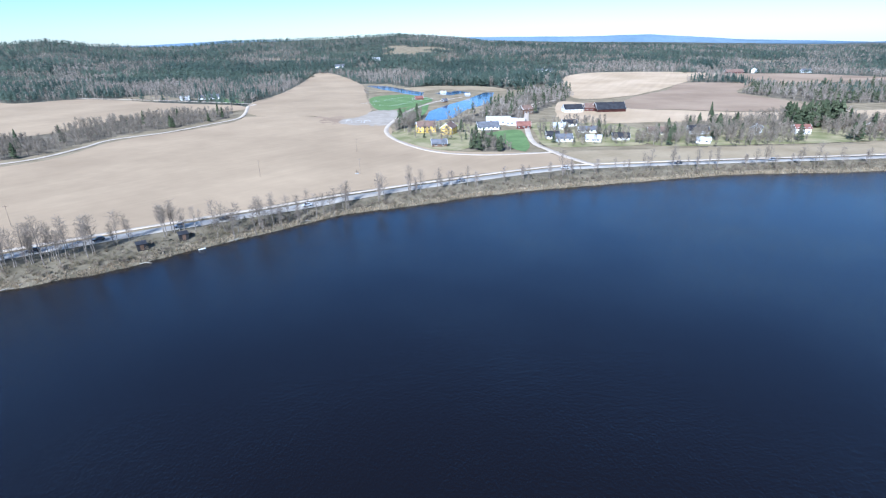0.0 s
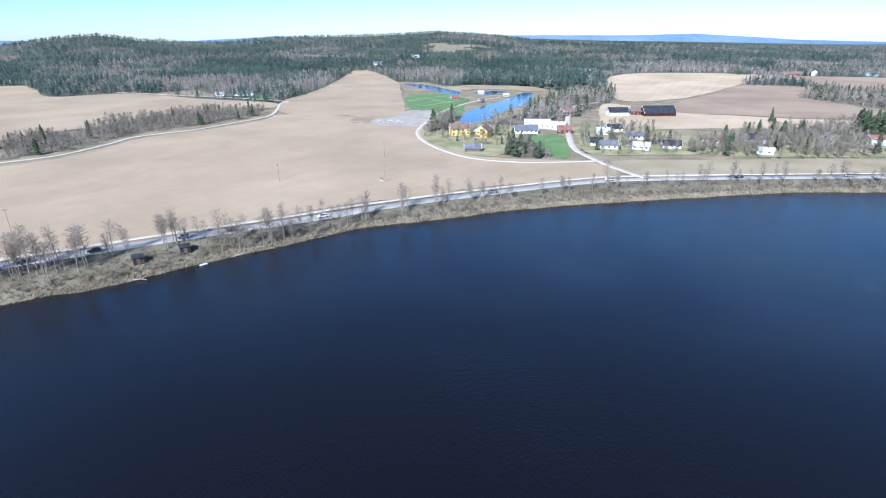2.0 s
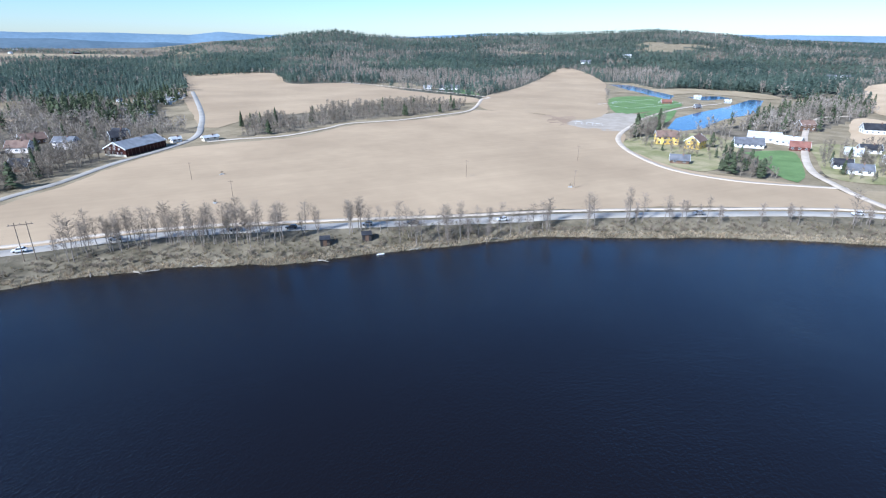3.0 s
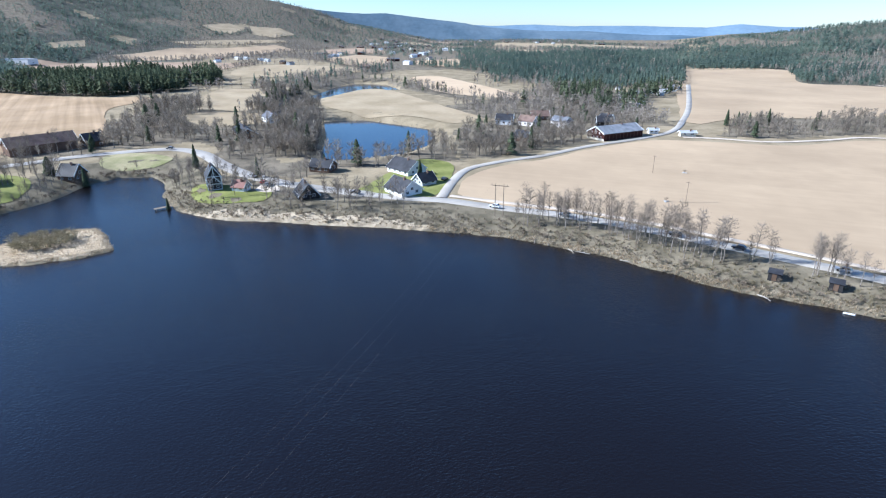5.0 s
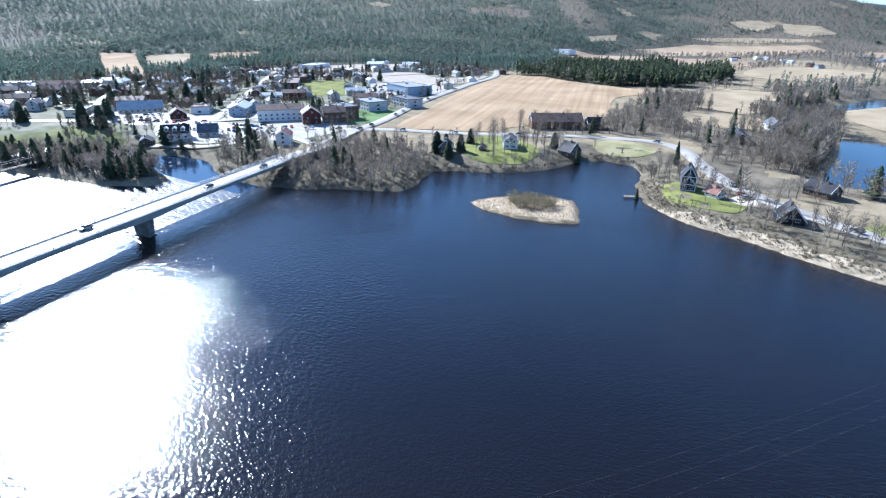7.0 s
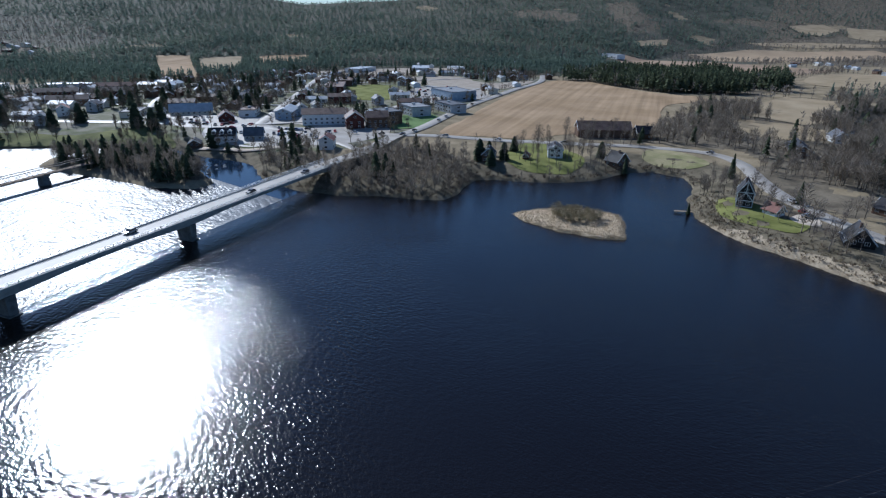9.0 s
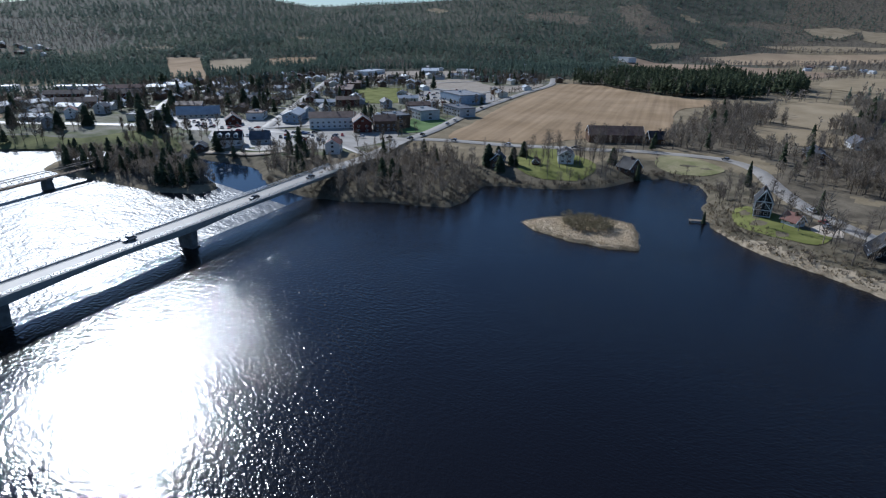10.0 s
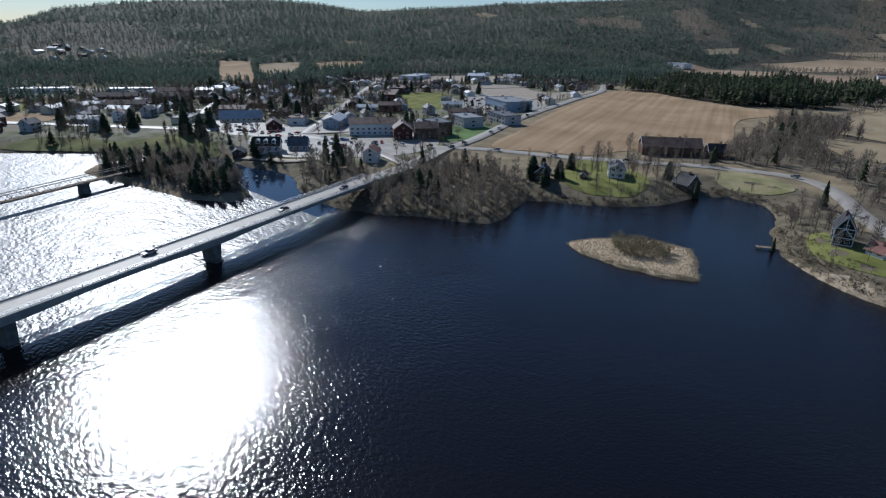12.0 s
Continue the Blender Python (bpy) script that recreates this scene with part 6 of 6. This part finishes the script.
PLAIN_KINDS = [house(long, deep, eave, 2.1, wall, roof, say, 0, plain=True) for long, deep, eave, wall, roof, say in (
    (13, 8, 3.4, "white", "metalroof", "white home with a light roof in the upper town"), (11, 8, 5.0, "brownwall", "tile", "dark brown home in the upper town"), (14, 9, 3.4, "grey", "slate", "grey home in the upper town"), (16, 9, 3.6, "red", "brownroof", "red home in the upper town"), (18, 10, 4.5, "cream", "metalroof", "pale terraced homes in the upper town"))]
homes = [p for p in clear(strewn(TOWN, 19, 12, 0.85), 8)]
homes += list(clear(strewn([(-900, -420), (-700, -420), (-640, -560), (-760, -640), (-1000, -560)], 36, 14, 0.5), 8))
homes += list(clear(strewn([(-1230, 200), (-1000, 190), (-1000, 140), (-1250, 100)], 42, 19, 0.6), 8)) + list(clear(strewn([(-270, -1400), (-350, -1380), (-440, -1180), (-380, -1110), (-270, -1150)], 34, 21, 0.6), 8))
homes += list(clear(strewn([(-1000, -60), (-880, 30), (-1100, 90), (-1500, -100), (-1400, -260)], 60, 16, 0.6), 8))
for x, y in homes:
    if (x < -205 or y < -425) and all((x - a) ** 2 + (y - b) ** 2 > 17 ** 2 for a, b in taken):
        taken.append((x, y))
        ob = copy_thing(rnd.choice(KINDS if math.hypot(x, y) < 520 else PLAIN_KINDS), pose(x, y, height(x, y) + 0.1, 0, 0, rnd.choice((45, 135, 60, 40)) + rnd.uniform(-8, 8)))
        tagged(ob, group="homes of the town")
for b in KINDS + PLAIN_KINDS:
    for o in (b, *b.children_recursive):
        bpy.data.objects.remove(o)


# far farms, plain specks down the valley
FARMS = [house(long, deep, eave, 2.0, wall, roof, say, 0, False, False, "farmhouse", "farmhouse", True) for long, deep, eave, wall, roof, say in ((18, 10, 5, "white", "metalroof", "white farmhouse far down the valley"), (26, 12, 5, "barn", "slate", "dark red barn far down the valley"), (16, 9, 5, "cream", "slate", "pale farmhouse far down the valley"))]
for x, y in np.concatenate([clear(strewn([(-2100, 1350), (-3500, 1650), (-3850, 500), (-2500, 380)], 140, 18, 0.5), 8), clear(strewn([(-1500, 60), (-1000, 200), (-1700, 520), (-2400, 600), (-3500, 300), (-2400, 100)], 85, 15, 0.55), 8)]):
    if height(x, y) > 30:
        continue
    tagged(copy_thing(rnd.choice(FARMS), pose(x, y, height(x, y) + 0.1, 0, 0, rnd.uniform(0, 180))), group="far farms")
for b in FARMS:
    for o in (b, *b.children_recursive):
        bpy.data.objects.remove(o)
# cabins on a camping ground among spruces
CABINS = [house(long, deep, 2.1, 0.9, wall, roof, say, 1, True, False, "cabin", "cabin", True) for long, deep, wall, roof, say in ((7, 3, "white", "metalroof", "small white holiday cabin under trees"), (6, 3, "white", "grey", "white caravan-like cabin with a grey roof"), (8, 4, "brownwall", "tile", "small brown holiday cabin"), (7, 4, "white", "slate", "small white cabin with a dark roof"))]
for n, (x, y) in enumerate(CABIN_SPOTS):
    ob = copy_thing(CABINS[rnd.choice((0, 0, 1, 1, 2, 3))], pose(x, y, height(x, y) + 0.1, 0, 0, rnd.uniform(0, 180)))
    tagged(ob, group="camping cabins")
for b in CABINS:
    for o in (b, *b.children_recursive):
        bpy.data.objects.remove(o)


# ---- cars ----
def car(paint, label):
    base = tagged(new("car"), label, "car")
    side = [(-2.15, 0.35), (2.15, 0.35), (2.15, 0.75), (1.1, 0.92), (-2.1, 0.98), (-2.2, 0.7)]
    cab = [(-1.9, 0.97), (1.0, 0.92), (0.35, 1.42), (-1.35, 1.45)]

    def slab(outline, half, top=1.0):
        n = len(outline)
        v = [(x, -half, z) for x, z in outline] + [(x, half, z) for x, z in outline]
        return v, [tuple(range(n)), tuple(range(2 * n - 1, n - 1, -1))] + [(i, i + n, (i + 1) % n + n, (i + 1) % n) for i in range(n)]

    part("body", solid("body", *slab(side, 0.88), paint), base)
    part("cabin", solid("cabin", *slab(cab, 0.76), M["glass"]), base)
    part("roof", solid("roof", *box(-1.3, 0.3, -0.72, 0.72, 1.44, 1.5), paint), base)
    for x in (-1.35, 1.35):
        for y in (-0.8, 0.8):
            wheel = part("wheel", solid("wheel", *tube([(0, -0.1, 0), (0, 0.1, 0)], [0.33, 0.33], 10), M["rubber"]), base)
            wheel.matrix_basis = pose(x, y, 0.33)
    return base


CARS = [car(M[k], say) for k, say in (("car_white", "white car parked or driving on the road"), ("car_black", "black car on the road"), ("car_grey", "grey car on the road"), ("car_red", "red car on the road"), ("car_blue", "dark blue car on the road"))]


def traffic(points, spots, lane, lift=0.42):
    p = np.array(curve(points, 5))
    run = np.r_[0, np.cumsum(np.linalg.norm(np.diff(p, axis=0), axis=1))]
    for s, kind in spots:
        x, y = (np.interp(s, run, p[:, k]) for k in (0, 1))
        x2, y2 = (np.interp(s + 3, run, p[:, k]) for k in (0, 1))
        a = math.atan2(y2 - y, x2 - x)
        x, y = x - math.sin(a) * lane, y + math.cos(a) * lane
        copy_thing(CARS[kind], pose(x, y, max(height(x, y), 1.6) + lift + 0.0009 * math.hypot(x, y), 0, 0, math.degrees(a)))



traffic(RIVER_ROAD, [(745, 2), (800, 1), (866, 0), (930, 2), (1010, 0), (1045, 1), (1062, 2), (1090, 1), (1110, 1), (1150, 2), (1178, 0), (1240, 1), (1300, 0), (1395, 2), (1480, 1), (1520, 0), (1555, 2), (1585, 1)], 1.7)
traffic(TOWN_STREET, [(12, 1), (30, 0), (48, 2), (75, 0), (110, 3), (150, 1), (190, 0)], 1.9)
traffic(FIELD_ROAD, [(15, 1), (60, 2), (78, 0), (150, 1), (230, 0)], -1.8, 0.5)
rnd = random.Random(4)
for ring, gap in (([(-200, -306), (-226, -340), (-248, -296), (-262, -262), (-240, -250), (-204, -268)], 6.8), ([(-445, -362), (-424, -318), (-440, -296), (-490, -300), (-530, -352), (-520, -396)], 9.5), ([(-264, 5), (-260, 12), (-249, 13), (-250, 5)], 4.5), ([(-217, -405), (-243, -372), (-252, -345), (-226, -326), (-206, -358)], 6.4), ([(-250, 84), (-262, 92), (-258, 100), (-246, 92)], 6)):
    for x, y in strewn(ring, gap, 5, 0.55):
        if all((x - a) ** 2 + (y - b) ** 2 > (15 if x < -270 or y < -100 else 7) ** 2 for a, b in taken):
            ob = copy_thing(rnd.choice(CARS), pose(x, y, height(x, y) + 0.34, 0, 0, rnd.choice((50, 140, 230))))
            tagged(ob, "car parked on paved ground", group="parked cars")

# ---- road bridge ----
U = Vector((0.9626, 0.271, 0)).normalized()
BRIDGE_TURN = math.degrees(math.atan2(U.y, U.x))
HEAD, SPAN, DECK = Vector((-190, -185.5, 0)), 292.0, 8.6
bridge = tagged(new("road_bridge"), "long concrete road bridge with steel railings over the river", "bridge")
bridge.matrix_basis = pose(HEAD.x, HEAD.y, 0, 0, 0, BRIDGE_TURN)
part("deck", solid("deck", *joined(box(0, SPAN, -4.9, 4.9, DECK - 0.45, DECK), box(0, SPAN, -4.9, -4.5, DECK, DECK + 0.25), box(0, SPAN, 4.5, 4.9, DECK, DECK + 0.25)), M["concrete"]), bridge)
part("carriageway", solid("carriageway", *box(0, SPAN, -3.4, 3.4, DECK + 0.01, DECK + 0.06), M["asphalt"]), bridge, "pale worn asphalt")
PIERS = [0.5, 92, 152, 212, 272]
v, f = [], []
xs = np.linspace(0, SPAN, 120)
for x in xs:
    near = min(abs(x - p) for p in PIERS)
    low = DECK - 2.0 - 0.9 * math.exp(-(near / 14) ** 2)
    v += [(x, -3.0, low), (x, 3.0, low), (x, 3.3, DECK - 0.45), (x, -3.3, DECK - 0.45)]
for i in range(len(xs) - 1):
    k = 4 * i
    f += [(k + a, k + 4 + a, k + 4 + (a + 1) % 4, k + (a + 1) % 4) for a in range(4)]
f += [(0, 1, 2, 3), tuple(len(v) - 4 + a for a in (3, 2, 1, 0))]
part("girder", solid("girder", v, f, M["concrete"]), bridge, "grey concrete box girder")
# Piers and footings: their shaded faces are painted in as darker concrete.
pier_mesh = solid("pier", [(-1.0, -2.6, -3), (1.0, -2.6, -3), (1.0, 2.6, -3), (-1.0, 2.6, -3), (-1.4, -3.4, 5.8), (1.4, -3.4, 5.8), (1.4, 3.4, 5.8), (-1.4, 3.4, 5.8)], box(0, 1, 0, 1, 0, 1)[1], M["shaded"])
foot_mesh = solid("footing", *box(-1.7, 1.7, -3.4, 3.4, -3, 0.35), M["shaded"])
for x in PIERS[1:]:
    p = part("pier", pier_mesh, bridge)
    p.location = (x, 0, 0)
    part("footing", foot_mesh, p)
part("abutment", solid("abutment", *box(-7, 1.5, -4.8, 4.8, -1, DECK - 0.46), M["concrete"]), bridge)
part("abutment", solid("abutment", *box(SPAN - 1, SPAN + 8, -4.8, 4.8, -1, DECK - 0.46), M["concrete"]), bridge)
post = solid("post", *box(-0.05, 0.05, -0.05, 0.05, DECK + 0.2, DECK + 1.25), M["steel"])
for y in (-4.7, 4.7):
    for zz in (0.6, 0.9, 1.22):
        part("rail", solid("rail", *box(0, SPAN, y - 0.05, y + 0.05, DECK + zz, DECK + zz + 0.09), M["steel"]), bridge)
    for k in range(120):
        p = part("post", post, bridge)
        p.location = (1 + k * 2.44, y, 0)
slope_v, slope_f = [], []
ramp = np.array(curve([(-190, -185.5), (-215, -193), (-240, -204), (-265, -217), (-282, -224)], 4))
for n, (x, y) in enumerate(ramp):
    d = ramp[min(n + 1, len(ramp) - 1)] - ramp[max(n - 1, 0)]
    d = d / np.linalg.norm(d)
    s = n / (len(ramp) - 1)
    top = DECK * (1 - s) + (height(*ramp[-1]) + 0.5) * s
    for off, zz in ((-12, 1.0), (-4.6, top), (4.6, top), (12, 1.0)):
        slope_v.append((x - d[1] * off, y + d[0] * off, zz))
for n in range(len(ramp) - 1):
    slope_f += [(4 * n + k, 4 * n + 4 + k, 4 * n + 5 + k, 4 * n + 1 + k) for k in range(3)]
tagged(new("embankment", solid("embankment", slope_v, slope_f, [M["bank"], M["asphalt"]], [1 if n % 3 == 1 else 0 for n in range(len(slope_f))])), "road embankment that leads up to the bridge", "road", kind="structure")
for s, kind, lane in ((60, 1, 1.7), (112, 2, -1.7), (24, 1, 1.7)):
    p = HEAD + U * s + Vector((-U.y, U.x, 0)) * lane
    copy_thing(CARS[kind], pose(p.x, p.y, DECK + 0.07, 0, 0, BRIDGE_TURN))
for b in CARS:
    for o in (b, *b.children_recursive):
        bpy.data.objects.remove(o)


# ---- old truss bridge upstream ----
truss = tagged(new("truss_bridge"), "old grey steel truss footbridge on stone piers", "bridge")
T0, T1 = Vector((-119, -288, 0)), Vector((92, -203, 0))
truss.matrix_basis = pose(T0.x, T0.y, 0, 0, 0, math.degrees(math.atan2(T1.y - T0.y, T1.x - T0.x)))
length = (T1 - T0).length
part("deck", solid("deck", *box(-34, length, -1.8, 1.8, 4.6, 4.9), M["wood"]), truss)
for y in (-1.9, 1.9):
    for zz in (4.5, 7.6):
        part("chord", solid("chord", *box(-34 if zz < 5 else 0, length, y - 0.13, y + 0.13, zz, zz + 0.28), M["rust"]), truss)
    for k in range(int(length / 5)):
        x = 5.0 * k
        part("brace", solid("brace", *tube([(x, y, 4.7), (x + 2.5, y, 7.7), (x + 5, y, 4.7)], [0.12] * 3, 4), M["rust"]), truss)
for x in (-28, 25, 90, 155):
    part("pier", solid("pier", *joined(tube([(x, 0, -3), (x, 0, 4.5)], [3.0, 2.2], 8), box(x - 1.6, x + 1.6, -2.6, 2.6, 3.9, 4.5)), M["shaded"]), truss, "rough stone pier")


# ---- power line over the river ----
pylon = tagged(new("power_pole"), "pair of tall weathered wooden power poles with a crossarm", "power pole")
pylon.matrix_basis = pose(-193, 95.5, height(-193, 95.5), 0, 0, -35)
for y in (-1.6, 1.6):
    part("pole", solid("pole", *tube([(0, y, -0.6), (0, y, 13)], [0.17, 0.12], 8), M["wood"]), pylon)
part("crossarm", solid("crossarm", *box(-0.12, 0.12, -3.4, 3.4, 12.0, 12.25), M["wood"]), pylon)
for y in (-3, 0, 3):
    part("insulator", solid("insulator", *tube([(0, y, 12.2), (0, y, 12.4), (0, y, 12.7)], [0.05, 0.1, 0.04], 6), M["glass"]), pylon)
zp = height(-193, 95.5) + 12.6
for k in (-1, 0, 1):
    a, b = Vector((-193 + 1.7 * k, 95.5 + 2.4 * k, zp)), Vector((84 + 1.7 * k, -85 + 2.4 * k, 42))
    pts = [a.lerp(b, s / 40) - Vector((0, 0, 65 * (s / 40) * (1 - s / 40))) for s in range(41)]
    tagged(new("power_cable", solid("power_cable", *tube(pts, [0.007] * 41, 4), M["rust"])), "thin steel power cable spanning the river", "cable", group="power cables")
for x, y in ((-236, 190), (-190, 175), (-66, 268), (-82, 330), (-120, 262), (-282, 60)):
    mast = tagged(new("power_pole"), "slim wooden power pole in the field", "power pole")
    mast.matrix_basis = pose(x, y, height(x, y), 0, 0, 40)
    part("pole", solid("pole", *tube([(0, 0, -0.6), (0, 0, 9)], [0.14, 0.1], 6), M["wood"]), mast)
    part("crossarm", solid("crossarm", *box(-1.0, 1.0, -0.07, 0.07, 8.4, 8.55), M["wood"]), mast)
    tagged(mast, group="field poles")


# ---- things on the bank ----
for x, y, turn in ((-122, 155, 40), (-112, 166, 40)):
    shed = tagged(new("hut"), "small dark wooden hut on the river bank", "hut", group="bank huts")
    shed.matrix_basis = pose(x, y, height(x, y), 0, 0, turn)
    part("wall", solid("wall", *box(-1.6, 1.6, -1.3, 1.3, -0.6, 2.2), M["black"]), shed)
    part("roof", solid("roof", [(-1.9, -1.6, 2.1), (1.9, -1.6, 2.1), (1.9, 1.6, 2.6), (-1.9, 1.6, 2.6), (-1.9, -1.6, 2.25), (1.9, -1.6, 2.25), (1.9, 1.6, 2.75), (-1.9, 1.6, 2.75)], box(0, 1, 0, 1, 0, 1)[1], M["tile"]), shed)
    d = part("door", DOOR, shed)
    d.matrix_basis = pose(0, -1.33, 0, 0, 0, 0)
boat = tagged(new("rowing_boat"), "small pale rowing boat moored at the bank", "boat")
boat.matrix_basis = pose(-102.6, 160.9, 0.1, 0, 0, 40)
boat.scale = (0.6, 0.6, 0.6)
hull_v, hull_f = [], []
for k in range(9):
    s = k / 8
    w, up = 0.75 * math.sin(math.pi * min(1, 0.18 + 0.82 * (1 - s))) + 0.02, 0.12 * (2 * s - 1) ** 2
    x = -2.2 + 4.4 * s
    hull_v += [(x, -w, 0.45 + up), (x, -w * 0.7, 0.02), (x, 0, -0.12), (x, w * 0.7, 0.02), (x, w, 0.45 + up), (x, w * 0.85, 0.42 + up), (x, 0, 0.05), (x, -w * 0.85, 0.42 + up)]
for k in range(8):
    hull_f += [(8 * k + j, 8 * k + (j + 1) % 8, 8 * k + 8 + (j + 1) % 8, 8 * k + 8 + j) for j in range(8)]
hull_f += [tuple(range(8)), tuple(range(71, 63, -1))]
part("hull", solid("hull", hull_v, hull_f, M["white"]), boat)
for x in (-0.8, 0.7):
    part("thwart", solid("thwart", *box(x - 0.14, x + 0.14, -0.6, 0.6, 0.3, 0.35), M["wood"]), boat)
jetty = tagged(new("jetty"), "short dark wooden jetty at the point", "jetty")
jetty.matrix_basis = pose(-249, -31, 0, 0, 0, -60)
part("planking", solid("planking", *box(0, 7, -1, 1, 0.6, 0.75), M["wood"]), jetty)
for x in (1, 6.5):
    for y in (-0.9, 0.9):
        part("pile", solid("pile", *tube([(x, y, -2), (x, y, 0.9)], [0.12, 0.12], 6), M["wood"]), jetty)
rnd = random.Random(8)
for x, y in ((-94, 171), (-96, 169), (-150, 122), (-163, 110), (-157, 115), (-168, 105), (-146, 126), (-75, 192), (-118, 146), (-171, 101), (-160, 113), (-139, 130)):
    way, out = rnd.uniform(0, 360), rnd.uniform(3.5, 7)
    fallen = tagged(new("fallen_log"), "bleached fallen tree trunk lying on the bank", "log", group="fallen logs")
    fallen.matrix_basis = pose(x, y, max(0.2, height(x, y)) + 0.1, 0, 0, way)
    part("stem", solid("stem", *tube([(0, 0, 0), (out * 0.5, 0.2, 0.25), (out, 0, 0.1)], [0.2, 0.15, 0.06], 6), M["log"]), fallen)
    part("branch", solid("branch", *tube([(out * 0.6, 0.1, 0.2), (out * 0.8, 0.9, 0.9)], [0.07, 0.02], 5), M["log"]), fallen)
# boulders in the rapids by the spruce island
for n, p in enumerate(strewn([(-150, -236), (-176, -246), (-172, -262), (-150, -252)], 5, 2, 0.5)):
    bm = bmesh.new()
    bmesh.ops.create_icosphere(bm, subdivisions=2, radius=1.0)
    r2 = random.Random(n)
    for q in bm.verts:
        q.co = Vector((q.co.x * 1.3, q.co.y, q.co.z * 0.6)) * (1 + 0.25 * noise.noise(q.co * 1.7 + Vector((n, 0, 0)))) * r2.uniform(0.97, 1.03)
    me = bpy.data.meshes.new("boulder")
    bm.to_mesh(me)
    bm.free()
    me.materials.append(M["concrete"])
    rock = tagged(new("boulder", me), "grey boulder breaking the river's surface", "boulder", group="river boulders")
    rock.matrix_basis = pose(p[0], p[1], 0.05, 0, 0, n * 40)
    rock.scale = (0.8, 0.8, 0.8)
# football pitch
c, ux = Vector((-104, 650, 0)), Vector((0.42, 0.91, 0))
uy = Vector((-ux.y, ux.x, 0))
lines_v, lines_f = [], []
for a0, a1, b0, b1 in ((-45, 45, -22, -21.4), (-45, 45, 21.4, 22), (-45, -44.4, -22, 22), (44.4, 45, -22, 22), (-0.3, 0.3, -22, 22)):
    k = len(lines_v)
    for a, b in ((a0, b0), (a1, b0), (a1, b1), (a0, b1)):
        q = c + ux * a + uy * b
        lines_v.append((q.x, q.y, height(q.x, q.y) + 0.9))
    lines_f.append((k, k + 1, k + 2, k + 3))

tagged(new("pitch_marking", solid("pitch_marking", lines_v, lines_f, M["white"])), "white lines of a football pitch", "marking", kind="structure")
for x, y in ((-68, 269), (-193, 168), (-232, 205)):
    heap = tagged(new("brush_heap"), "small heap of stones and brush in the field", "heap", group="field heaps")
    heap.matrix_basis = pose(x, y, height(x, y) + 0.2, 0, 0, x)
    v, f = BUSHES[0]
    part("brush", solid("brush", v * (2.6, 2.6, 2.2), f.astype(np.int32), M["brush"]), heap)
    stones = joined(*[tube([(dx, dy, -0.2), (dx, dy, 0.25), (dx, dy, 0.45)], [0.5, 0.45, 0.2], 6) for dx, dy in ((0, 0), (0.8, 0.3), (-0.7, 0.5), (0.2, -0.8))])
    part("stones", solid("stones", *stones, M["concrete"]), heap)


# white goal frames on the gravel yard
goal_mesh = solid("frame", *joined(tube([(-2.5, 0, -0.1), (-2.5, 0, 2.2)], [0.07, 0.07], 6), tube([(2.5, 0, -0.1), (2.5, 0, 2.2)], [0.07, 0.07], 6), tube([(-2.57, 0, 2.2), (2.57, 0, 2.2)], [0.07, 0.07], 6), tube([(-2.5, 1.4, -0.1), (-2.5, 0, 2.2)], [0.06, 0.06], 5), tube([(2.5, 1.4, -0.1), (2.5, 0, 2.2)], [0.06, 0.06], 5)), M["white"])
for x, y, turn in ((-121, 470, 8), (-112, 469, 8), (-104, 468, 8), (-130, 640, 60), (-88, 668, 240)):
    goal = tagged(new("goal"), "white steel goal frame standing on the ground", "goal", group="goals")
    goal.matrix_basis = pose(x, y, height(x, y) + 0.2, 0, 0, turn)
    part("frame", goal_mesh, goal)
